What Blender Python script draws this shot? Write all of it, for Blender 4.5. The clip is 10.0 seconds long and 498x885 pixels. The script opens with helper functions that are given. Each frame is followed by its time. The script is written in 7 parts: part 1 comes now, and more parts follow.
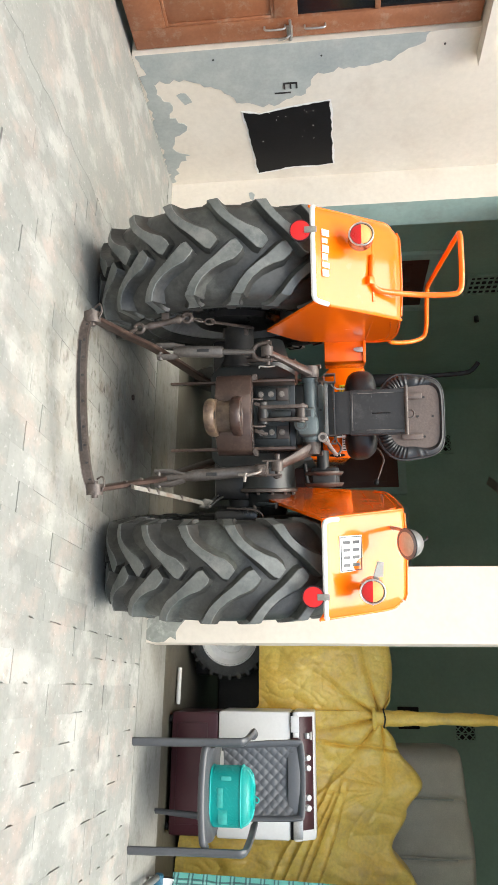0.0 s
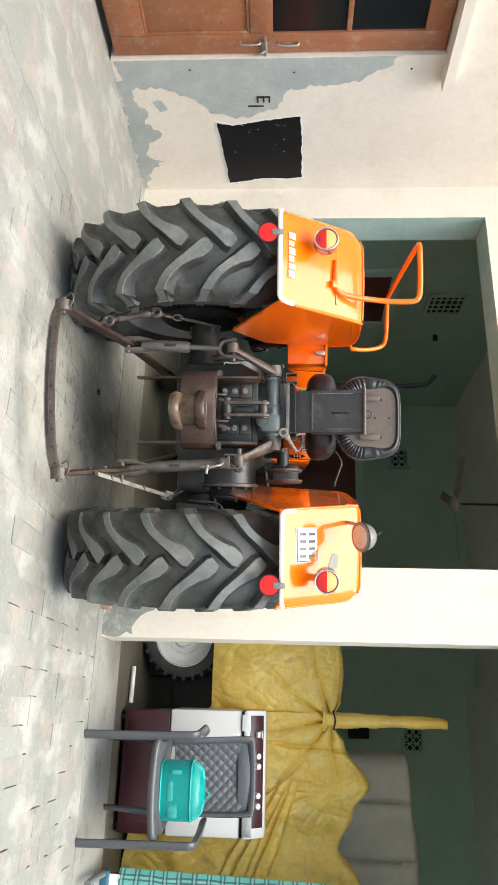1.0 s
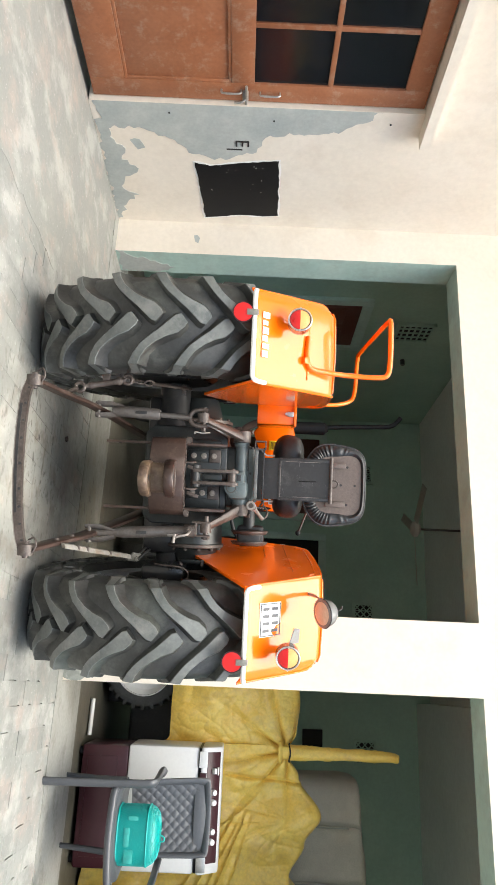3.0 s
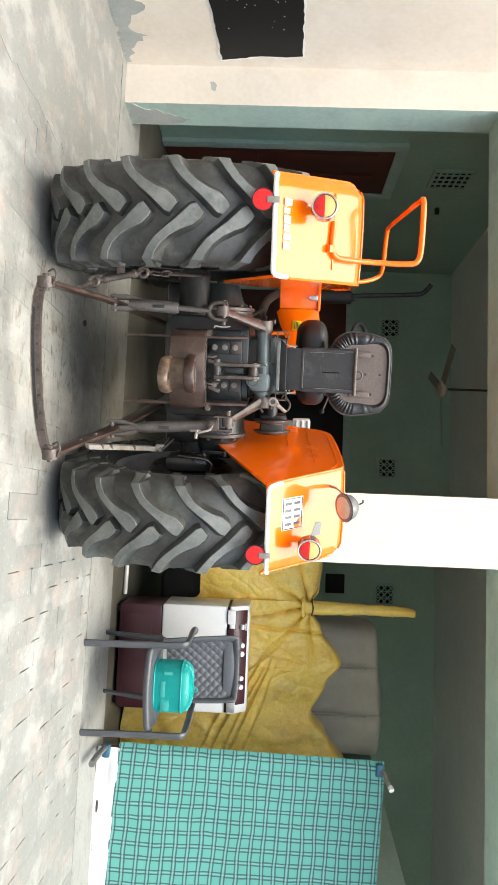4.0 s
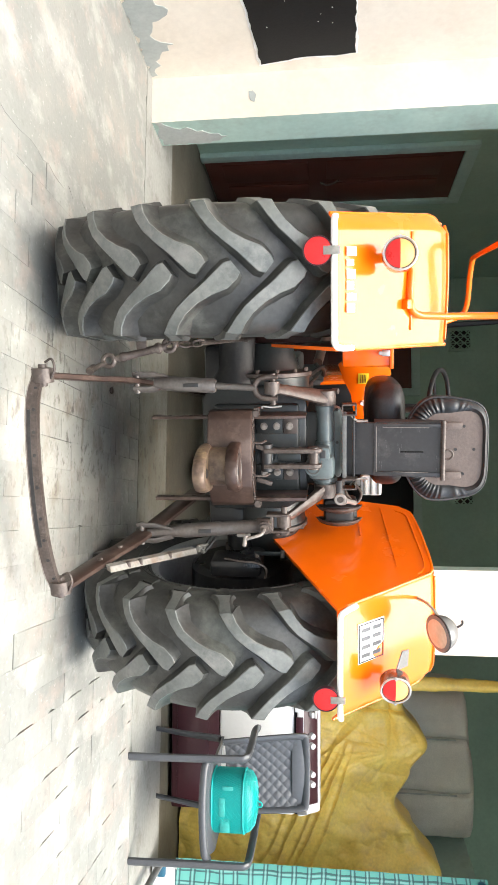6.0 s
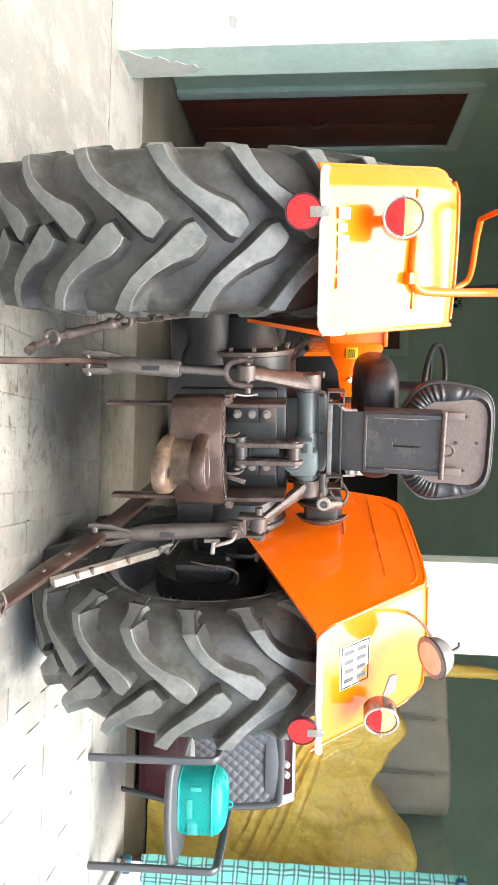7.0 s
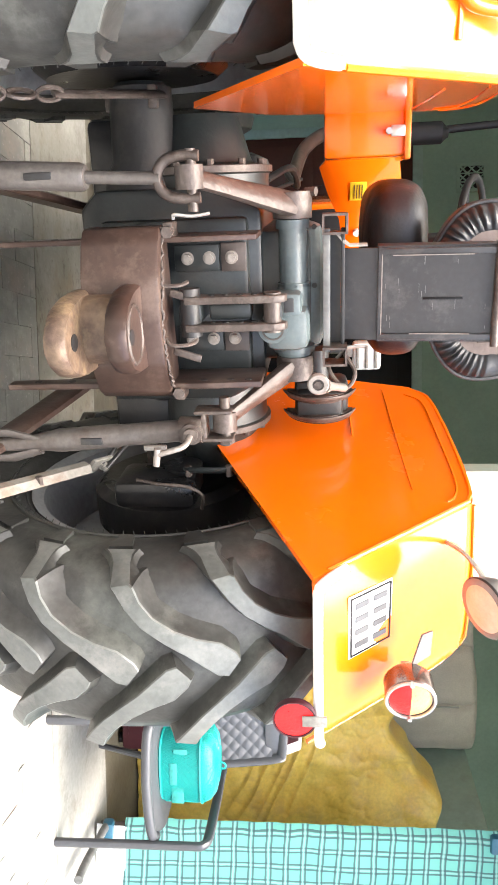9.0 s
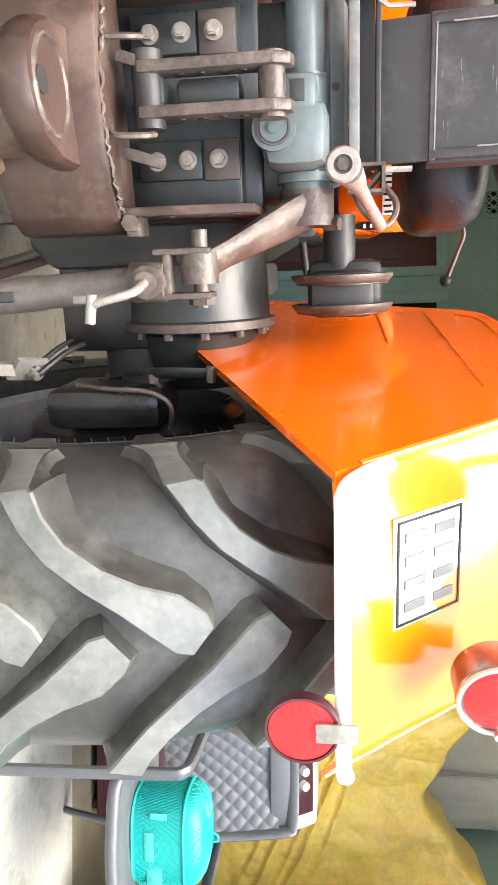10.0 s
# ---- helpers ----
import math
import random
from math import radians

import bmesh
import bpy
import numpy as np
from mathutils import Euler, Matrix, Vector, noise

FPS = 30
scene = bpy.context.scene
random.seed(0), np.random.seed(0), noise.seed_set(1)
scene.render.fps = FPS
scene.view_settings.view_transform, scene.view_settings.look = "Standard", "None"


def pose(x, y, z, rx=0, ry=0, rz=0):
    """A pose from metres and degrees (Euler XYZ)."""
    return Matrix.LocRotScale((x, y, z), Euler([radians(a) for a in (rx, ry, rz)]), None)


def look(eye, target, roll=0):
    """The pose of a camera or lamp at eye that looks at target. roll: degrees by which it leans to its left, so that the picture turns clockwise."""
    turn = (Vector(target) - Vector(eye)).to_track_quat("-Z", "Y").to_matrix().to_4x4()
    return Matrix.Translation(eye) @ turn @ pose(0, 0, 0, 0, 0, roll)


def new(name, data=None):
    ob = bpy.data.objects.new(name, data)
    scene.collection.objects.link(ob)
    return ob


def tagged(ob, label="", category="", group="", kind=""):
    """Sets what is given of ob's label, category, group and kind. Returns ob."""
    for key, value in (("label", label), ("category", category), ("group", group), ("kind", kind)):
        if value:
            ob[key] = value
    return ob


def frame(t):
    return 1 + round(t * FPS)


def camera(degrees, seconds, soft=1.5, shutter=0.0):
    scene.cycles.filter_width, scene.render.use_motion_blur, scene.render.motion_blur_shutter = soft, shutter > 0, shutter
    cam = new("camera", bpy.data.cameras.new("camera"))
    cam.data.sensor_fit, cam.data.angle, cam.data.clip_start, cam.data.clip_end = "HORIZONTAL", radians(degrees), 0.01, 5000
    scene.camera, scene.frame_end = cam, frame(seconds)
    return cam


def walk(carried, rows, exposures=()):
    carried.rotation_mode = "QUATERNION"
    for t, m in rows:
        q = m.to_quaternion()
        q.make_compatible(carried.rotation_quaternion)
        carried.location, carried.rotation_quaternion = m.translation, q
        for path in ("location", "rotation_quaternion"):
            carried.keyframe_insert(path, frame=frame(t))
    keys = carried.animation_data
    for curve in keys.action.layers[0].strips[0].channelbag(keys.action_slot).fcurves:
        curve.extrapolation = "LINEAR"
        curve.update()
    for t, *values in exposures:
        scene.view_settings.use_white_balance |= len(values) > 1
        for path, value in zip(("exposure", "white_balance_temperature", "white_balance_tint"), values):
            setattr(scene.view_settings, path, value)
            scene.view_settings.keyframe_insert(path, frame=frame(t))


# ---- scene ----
cam = camera(38.9, 10.0)
PATH = [
    (0, (1.06, -0.096, 1.064), (0.402, 1.78, 0.851), 88.6),
    (0.5, (1.125, -0.121, 1.06), (0.399, 1.732, 0.855), 92.1),
    (1, (1.19, -0.146, 1.062), (0.483, 1.722, 0.961), 90.5),
    (1.5, (1.155, -0.147, 1.061), (0.294, 1.655, 0.945), 91.3),
    (2, (1.009, -0.154, 1.066), (0.227, 1.685, 1.007), 89.4),
    (2.2, (0.962, -0.173, 1.058), (0.104, 1.632, 0.989), 92.3),
    (3.3, (0.726, -0.341, 1.035), (0.242, 1.6, 1.025), 91.7),
    (3.5, (0.645, -0.335, 1.041), (0.3, 1.635, 0.996), 91.2),
    (4, (0.552, -0.33, 1.047), (0.345, 1.659, 0.99), 92.2),
    (4.5, (0.446, -0.232, 1.032), (0.051, 1.727, 0.962), 88.9),
    (5, (0.304, -0.099, 1.03), (-0.161, 1.845, 0.958), 91.3),
    (5.5, (0.125, 0.126, 1.025), (-0.174, 2.094, 0.829), 90.7),
    (5.7, (0.104, 0.187, 1.024), (-0.12, 2.162, 0.807), 89.7),
    (6.8, (-0.002, 0.562, 1.012), (-0.14, 2.545, 0.791), 90.8),
    (7, (-0.075, 0.627, 1.018), (-0.129, 2.618, 0.841), 91.1),
    (7.5, (-0.131, 0.737, 1.021), (-0.038, 2.72, 0.773), 92.3),
    (8, (-0.137, 0.901, 1.033), (0.012, 2.89, 0.875), 91.4),
    (8.5, (-0.087, 1.07, 1.05), (0.144, 3.045, 0.839), 92.3),
    (9, (0.045, 1.369, 1.06), (0.21, 3.352, 0.859), 89.7),
    (9.5, (0.235, 1.633, 1.052), (0.306, 3.623, 0.872), 89.1),
    (10, (0.393, 1.901, 1.048), (0.361, 3.886, 0.8), 89.7),
]
walk(cam, [(t, look(eye, target, roll)) for t, eye, target, roll in PATH], exposures=((0, 1.20, 6500, 4), (2, 1.20, 6500, 4), (4.0, 1.28, 6500, 5), (5.5, 1.48, 6500, 5), (7.5, 2.16, 6500, 9), (8.5, 2.26, 6700, 10), (9.4, 2.34, 6700, 9), (10, 2.38, 6600, 8)))

# ---- world, sun and sky ----
world = bpy.data.worlds.new("overcast_sky")
world.use_nodes = True
scene.world = world
wn = world.node_tree.nodes
wl = world.node_tree.links
sky = wn.new("ShaderNodeTexSky")
sky.sky_type = "NISHITA"
sky.sun_disc = False
sky.sun_elevation = radians(70)
sky.sun_rotation = radians(152)
sky.air_density, sky.dust_density = 1.0, 4.0
wl.new(sky.outputs[0], wn["Background"].inputs[0])
wn["Background"].inputs[1].default_value = 0.15
sun = new("sun", bpy.data.lights.new("sun", "SUN"))
sun.data.energy, sun.data.angle, sun.data.color = 2.3, radians(60), (1.0, 0.965, 0.91)
sun.matrix_world = look((0.7, -3.0, 9.4), (0, 0, 0))


# ---- materials ----
def material(name, colour, rough=0.6, metal=0.0, vary=0.12, scale=6.0, fine=60.0, bump=0.15, second=None, spread=0.5, coat=0.0, dirt=None, dirt_scale=2.0, dirt_amount=0.45, random_tint=0.0, spec=0.5, world=False, floor_tone=None, streak=False):
    """A procedural surface: two scales of noise in colour and roughness, fine relief, stains of a second colour, and a
    toned floor patch.
    """
    m = bpy.data.materials.new(name)
    m.use_nodes = True
    n, l = m.node_tree.nodes, m.node_tree.links
    bs = n["Principled BSDF"]
    tc = n.new("ShaderNodeTexCoord")
    big, small = n.new("ShaderNodeTexNoise"), n.new("ShaderNodeTexNoise")
    big.inputs["Scale"].default_value, big.inputs["Detail"].default_value = scale, 8
    big.inputs["Roughness"].default_value = 0.62
    small.inputs["Scale"].default_value, small.inputs["Detail"].default_value = fine, 4
    place = n.new("ShaderNodeNewGeometry").outputs["Position"] if world else tc.outputs["Object"]
    l.new(place, big.inputs["Vector"])
    l.new(place, small.inputs["Vector"])
    mix = n.new("ShaderNodeMix")
    mix.data_type = "RGBA"
    ramp = n.new("ShaderNodeValToRGB")
    ramp.color_ramp.elements[0].position = max(0.0, spread - 0.16)
    ramp.color_ramp.elements[1].position = min(1.0, spread + 0.16)
    l.new(big.outputs["Fac"], ramp.inputs[0])
    l.new(ramp.outputs[0], mix.inputs["Factor"])
    other = second or tuple(c * (1 - 2 * vary) for c in colour)
    mix.inputs["A"].default_value = (*other, 1)
    mix.inputs["B"].default_value = (*colour, 1)
    speck = n.new("ShaderNodeMix")
    speck.data_type, speck.blend_type = "RGBA", "MULTIPLY"
    sr = n.new("ShaderNodeMapRange")
    sr.inputs["From Min"].default_value, sr.inputs["From Max"].default_value = 0.3, 0.7
    sr.inputs["To Min"].default_value, sr.inputs["To Max"].default_value = 1 - vary, 1 + vary
    l.new(small.outputs["Fac"], sr.inputs["Value"])
    speck.inputs["Factor"].default_value = 1.0
    l.new(mix.outputs["Result"], speck.inputs["A"])
    l.new(sr.outputs[0], speck.inputs["B"])
    out = speck.outputs["Result"]
    if dirt:
        dn = n.new("ShaderNodeTexNoise")
        dn.inputs["Scale"].default_value, dn.inputs["Detail"].default_value = dirt_scale, 10
        dn.inputs["Roughness"].default_value = 0.7
        l.new(place, dn.inputs["Vector"])
        dr = n.new("ShaderNodeValToRGB")
        dr.color_ramp.elements[0].position, dr.color_ramp.elements[1].position = 0.52, 0.66
        l.new(dn.outputs["Fac"], dr.inputs[0])
        dm = n.new("ShaderNodeMath")
        dm.operation = "MULTIPLY"
        dm.inputs[1].default_value = dirt_amount
        l.new(dr.outputs[0], dm.inputs[0])
        dx = n.new("ShaderNodeMix")
        dx.data_type = "RGBA"
        dx.inputs["B"].default_value = (*dirt, 1)
        l.new(dm.outputs[0], dx.inputs["Factor"])
        l.new(out, dx.inputs["A"])
        out = dx.outputs["Result"]
    if streak:
        # short dark scrapes drawn out along y, and pale and reddish clouds
        for stretch, lo, hi, tone, k in (((15, 9, 1), 0.62, 0.72, (0.15, 0.145, 0.135), 0.45), ((4.5, 3.2, 1), 0.50, 0.62, (0.44, 0.43, 0.405), 0.45), ((6, 4.4, 1.7), 0.53, 0.66, (0.38, 0.29, 0.25), 0.42), ((7, 5.5, 2.9), 0.54, 0.66, (0.20, 0.205, 0.195), 0.42), ((34, 27, 0.6), 0.58, 0.66, (0.17, 0.165, 0.155), 0.35), ((48, 40, 5.1), 0.60, 0.67, (0.47, 0.46, 0.43), 0.35)):
            km = n.new("ShaderNodeMapping")
            km.inputs["Scale"].default_value = stretch
            km.inputs["Location"].default_value = (stretch[1] * 3.1, stretch[2] * 5.7, 0)
            l.new(place, km.inputs["Vector"])
            kn = n.new("ShaderNodeTexNoise")
            kn.inputs["Scale"].default_value, kn.inputs["Detail"].default_value = 1.0, 5
            kn.inputs["Roughness"].default_value = 0.6
            l.new(km.outputs[0], kn.inputs["Vector"])
            kr = n.new("ShaderNodeMapRange")
            kr.inputs["From Min"].default_value, kr.inputs["From Max"].default_value = lo, hi
            kr.inputs["To Max"].default_value = k
            l.new(kn.outputs["Fac"], kr.inputs["Value"])
            kx = n.new("ShaderNodeMix")
            kx.data_type = "RGBA"
            kx.inputs["B"].default_value = (*tone, 1)
            l.new(kr.outputs[0], kx.inputs["Factor"])
            l.new(out, kx.inputs["A"])
            out = kx.outputs["Result"]
    if floor_tone:
        # a ragged-edged patch of another tone, about a place on the floor
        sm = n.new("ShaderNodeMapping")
        sm.inputs["Location"].default_value = (-floor_tone[0] / floor_tone[2], -floor_tone[1] / floor_tone[3], 0)
        sm.inputs["Scale"].default_value = (1 / floor_tone[2], 1 / floor_tone[3], 0)
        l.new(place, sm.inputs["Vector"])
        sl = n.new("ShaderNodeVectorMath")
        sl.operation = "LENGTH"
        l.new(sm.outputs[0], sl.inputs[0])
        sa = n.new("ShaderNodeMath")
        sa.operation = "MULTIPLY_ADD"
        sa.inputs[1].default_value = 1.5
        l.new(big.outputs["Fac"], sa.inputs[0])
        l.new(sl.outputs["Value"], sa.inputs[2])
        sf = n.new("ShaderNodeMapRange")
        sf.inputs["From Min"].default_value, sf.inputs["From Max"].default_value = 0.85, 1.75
        sf.inputs["To Min"].default_value, sf.inputs["To Max"].default_value = floor_tone[4], 0.0
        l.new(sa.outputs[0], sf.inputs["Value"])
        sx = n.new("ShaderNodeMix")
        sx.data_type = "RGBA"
        sx.inputs["B"].default_value = (*floor_tone[5], 1)
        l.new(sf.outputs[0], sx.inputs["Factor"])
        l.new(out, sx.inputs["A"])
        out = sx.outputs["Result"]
        # rusty and black drips inside the patch, drawn out across the floor
        for stretch, lo, hi, tone, k in (((6, 8, 1), 0.52, 0.64, (0.17, 0.13, 0.085), 1.7), ((13, 18, 2.3), 0.55, 0.65, (0.07, 0.058, 0.045), 2.2), ((30, 36, 4.1), 0.60, 0.68, (0.08, 0.07, 0.058), 2.2), ((10, 14, 6.3), 0.56, 0.68, (0.48, 0.46, 0.40), 0.9)):
            km = n.new("ShaderNodeMapping")
            km.inputs["Scale"].default_value = stretch
            km.inputs["Location"].default_value = (stretch[1] * 1.7, stretch[2] * 2.9, 0)
            l.new(place, km.inputs["Vector"])
            kn = n.new("ShaderNodeTexNoise")
            kn.inputs["Scale"].default_value, kn.inputs["Detail"].default_value = 1.0, 6
            kn.inputs["Roughness"].default_value = 0.65
            l.new(km.outputs[0], kn.inputs["Vector"])
            kr = n.new("ShaderNodeMapRange")
            kr.inputs["From Min"].default_value, kr.inputs["From Max"].default_value = lo, hi
            kr.inputs["To Max"].default_value = k * (0.34 if tone[0] < 0.2 else 0.06) / floor_tone[4]
            l.new(kn.outputs["Fac"], kr.inputs["Value"])
            kd = n.new("ShaderNodeMath")
            kd.operation, kd.use_clamp = "MULTIPLY", True
            l.new(kr.outputs[0], kd.inputs[0])
            l.new(sf.outputs[0], kd.inputs[1])
            kx = n.new("ShaderNodeMix")
            kx.data_type = "RGBA"
            kx.inputs["B"].default_value = (*tone, 1)
            l.new(kd.outputs[0], kx.inputs["Factor"])
            l.new(out, kx.inputs["A"])
            out = kx.outputs["Result"]
    if random_tint:
        oi = n.new("ShaderNodeObjectInfo")
        rr = n.new("ShaderNodeMapRange")
        rr.inputs["To Min"].default_value, rr.inputs["To Max"].default_value = 1 - random_tint, 1 + random_tint
        l.new(oi.outputs["Random"], rr.inputs["Value"])
        rm = n.new("ShaderNodeMix")
        rm.data_type, rm.blend_type = "RGBA", "MULTIPLY"
        rm.inputs["Factor"].default_value = 1.0
        l.new(out, rm.inputs["A"])
        l.new(rr.outputs[0], rm.inputs["B"])
        out = rm.outputs["Result"]
    l.new(out, bs.inputs["Base Color"])
    rg = n.new("ShaderNodeMapRange")
    rg.inputs["To Min"].default_value, rg.inputs["To Max"].default_value = max(0.03, rough - 0.12), min(1.0, rough + 0.12)
    l.new(big.outputs["Fac"], rg.inputs["Value"])
    l.new(rg.outputs[0], bs.inputs["Roughness"])
    bs.inputs["Metallic"].default_value = metal
    bs.inputs["Coat Weight"].default_value = coat
    bs.inputs["Coat Roughness"].default_value = 0.12
    bs.inputs["Specular IOR Level"].default_value = spec
    if bump:
        bp = n.new("ShaderNodeBump")
        bp.inputs["Strength"].default_value, bp.inputs["Distance"].default_value = bump, 0.004
        add = n.new("ShaderNodeMath")
        add.operation = "ADD"
        l.new(big.outputs["Fac"], add.inputs[0])
        l.new(small.outputs["Fac"], add.inputs[1])
        l.new(add.outputs[0], bp.inputs["Height"])
        l.new(bp.outputs[0], bs.inputs["Normal"])
    return m


# the toned patch is paler: it lifts the shade under the tractor
CEMENT = material("cement_floor", (0.246, 0.250, 0.234), 0.7, vary=0.045, scale=2.6, fine=38, bump=0.16, second=(0.190, 0.196, 0.184), dirt=(0.28, 0.225, 0.20), dirt_scale=1.9, dirt_amount=0.5, world=True, floor_tone=(-0.15, 2.95, 0.85, 1.0, 0.60, (0.44, 0.43, 0.375)), streak=True, random_tint=0.075)
CEMENT_SLAB = material("smooth_cement", (0.238, 0.240, 0.224), 0.6, vary=0.05, scale=2.4, fine=60, bump=0.12, second=(0.205, 0.210, 0.198), dirt=(0.32, 0.285, 0.25), dirt_scale=2.4, dirt_amount=0.4, world=True, streak=True)
# brown oil stains, with the tractor's shade painted in about the middle
CEMENT_IN = material("inner_cement", (0.135, 0.126, 0.098), 0.6, vary=0.12, scale=3.2, fine=45, bump=0.25, second=(0.080, 0.072, 0.053), dirt=(0.075, 0.055, 0.036), dirt_scale=3.5, dirt_amount=0.6, world=True, floor_tone=(-0.1, 4.6, 1.4, 1.2, 0.7, (0.080, 0.072, 0.054)))
# mud, with shade painted into the patch behind the tractor
CEMENT_SILL = material("muddy_shaded_cement", (0.300, 0.300, 0.280), 0.6, vary=0.08, scale=3.0, fine=45, bump=0.25, second=(0.250, 0.250, 0.232), dirt=(0.13, 0.12, 0.10), dirt_scale=5, dirt_amount=0.6, world=True, floor_tone=(-0.1, 4.3, 1.15, 1.2, 0.80, (0.135, 0.126, 0.098)))
CREAM = material("cream_limewash", (0.74, 0.680, 0.595), 0.85, vary=0.035, scale=2.2, fine=30, bump=0.15, second=(0.705, 0.64, 0.545), dirt=(0.58, 0.50, 0.41), dirt_scale=3.5, dirt_amount=0.28)
GREEN = material("green_limewash", (0.37, 0.525, 0.425), 0.7, vary=0.05, scale=1.8, fine=30, bump=0.15, second=(0.31, 0.455, 0.37))
MINT = material("mint_jamb_paint", (0.42, 0.56, 0.50), 0.8, vary=0.05, scale=3, fine=30, bump=0.15, second=(0.36, 0.50, 0.45), dirt=(0.26, 0.27, 0.25), dirt_scale=5, dirt_amount=0.3)
CEILING = material("ceiling_limewash", (0.76, 0.79, 0.73), 0.85, vary=0.04, scale=1.5, fine=20, bump=0.1)
GREYPATCH = material("bare_cement_render", (0.43, 0.452, 0.43), 0.85, vary=0.05, scale=5, fine=50, bump=0.25, second=(0.34, 0.37, 0.36))
BAREBASE = material("damp_cement_render", (0.30, 0.315, 0.285), 0.85, vary=0.12, scale=7, fine=50, bump=0.4, second=(0.21, 0.225, 0.205), dirt=(0.55, 0.55, 0.50), dirt_scale=16, dirt_amount=0.6)
BRICKRED = material("broken_brick", (0.34, 0.19, 0.14), 0.85, vary=0.12, scale=14, fine=60, bump=0.4, second=(0.30, 0.20, 0.16))
BROWN = material("brown_door_paint", (0.35, 0.140, 0.068), 0.45, vary=0.08, scale=4, fine=50, bump=0.12, second=(0.29, 0.108, 0.050), dirt=(0.46, 0.34, 0.25), dirt_scale=13, dirt_amount=0.42)
DARKBROWN = material("dark_brown_door", (0.10, 0.026, 0.016), 0.5, vary=0.08, scale=5, fine=40, bump=0.1)
BLACKPAINT = material("black_board_paint", (0.009, 0.009, 0.010), 0.5, spec=0.22, vary=0.15, scale=8, fine=70, bump=0.1)
ORANGE = material("orange_enamel", (0.96, 0.150, 0.003), 0.25, vary=0.012, scale=3, fine=20, bump=0.005, second=(0.94, 0.150, 0.003), coat=1.0, spec=0.15)
ORANGE.node_tree.nodes["Principled BSDF"].inputs["Coat IOR"].default_value = 1.41
ORANGE.node_tree.nodes["Principled BSDF"].inputs["Coat Roughness"].default_value = 0.09
WHITE = material("white_enamel", (0.80, 0.79, 0.76), 0.35, vary=0.03, scale=8, fine=40, bump=0.03)
RUBBER = material("tyre_rubber", (0.055, 0.056, 0.052), 0.45, vary=0.2, scale=6, fine=60, bump=0.2, second=(0.022, 0.022, 0.021), dirt=(0.14, 0.15, 0.13), dirt_scale=4, dirt_amount=0.55)
# lug tops: worn rubber, paler for the sheen of the sky
LUG = material("worn_sheen_rubber", (0.150, 0.157, 0.148), 0.40, vary=0.12, scale=7, fine=70, bump=0.2, second=(0.082, 0.090, 0.086), dirt=(0.26, 0.25, 0.235), dirt_scale=9, dirt_amount=0.42)
DARKMETAL = material("dark_grey_paint", (0.023, 0.028, 0.028), 0.38, vary=0.15, scale=8, fine=90, bump=0.15, second=(0.012, 0.014, 0.015), dirt=(0.070, 0.056, 0.046), dirt_scale=7, dirt_amount=0.35)
BLACKMETAL = material("greasy_black_iron", (0.022, 0.022, 0.023), 0.5, vary=0.2, scale=9, fine=70, bump=0.2, dirt=(0.07, 0.06, 0.05), dirt_scale=9, dirt_amount=0.4)
DRUM = material("oily_black_drum", (0.011, 0.011, 0.012), 0.3, vary=0.2, scale=9, fine=70, bump=0.15, dirt=(0.05, 0.042, 0.035), dirt_scale=9, dirt_amount=0.35)
RUST = material("rust_brown_iron", (0.070, 0.043, 0.034), 0.36, metal=0.25, vary=0.1, scale=7, fine=60, bump=0.16, second=(0.034, 0.020, 0.016), dirt=(0.20, 0.15, 0.12), dirt_scale=9, dirt_amount=0.35)
STEEL = material("worn_link_steel", (0.092, 0.073, 0.064), 0.46, metal=0.18, vary=0.2, scale=14, fine=110, bump=0.35, second=(0.045, 0.033, 0.028), dirt=(0.21, 0.18, 0.155), dirt_scale=22, dirt_amount=0.45)
RODSTEEL = material("grey_rod_steel", (0.125, 0.114, 0.106), 0.38, metal=0.3, vary=0.15, scale=14, fine=100, bump=0.2, second=(0.085, 0.074, 0.068), dirt=(0.07, 0.048, 0.038), dirt_scale=12, dirt_amount=0.5)
BRIGHT = material("bright_steel", (0.55, 0.54, 0.52), 0.35, metal=0.8, vary=0.1, scale=14, fine=90, bump=0.15)
TAN = material("worn_tan_iron", (0.215, 0.150, 0.098), 0.46, metal=0.15, vary=0.18, scale=11, fine=80, bump=0.35, second=(0.075, 0.048, 0.038), dirt=(0.45, 0.33, 0.19), dirt_scale=9, dirt_amount=0.5)
PALESTEEL = material("worn_pale_steel", (0.24, 0.22, 0.20), 0.42, metal=0.3, vary=0.15, scale=20, fine=110, bump=0.2, second=(0.25, 0.22, 0.20), dirt=(0.12, 0.08, 0.06), dirt_scale=26, dirt_amount=0.5)
SHAFTPAINT = material("blue_grey_paint", (0.095, 0.122, 0.126), 0.4, vary=0.1, scale=9, fine=90, bump=0.15, second=(0.065, 0.085, 0.090), dirt=(0.05, 0.05, 0.045), dirt_scale=9, dirt_amount=0.4)
GREYCASE = material("grey_lamp_case", (0.17, 0.17, 0.168), 0.32, metal=0.2, vary=0.1, scale=12, fine=80, bump=0.1, dirt=(0.16, 0.155, 0.15), dirt_scale=11, dirt_amount=0.4)
PRIMER = material("brown_primer", (0.070, 0.055, 0.050), 0.5, vary=0.12, scale=9, fine=80, bump=0.15, second=(0.045, 0.036, 0.033), dirt=(0.03, 0.03, 0.03), dirt_scale=8, dirt_amount=0.5)
GREYBAR = material("grey_bar_paint", (0.150, 0.155, 0.152), 0.4, vary=0.12, scale=10, fine=80, bump=0.15, second=(0.095, 0.098, 0.096), dirt=(0.06, 0.05, 0.045), dirt_scale=12, dirt_amount=0.4)
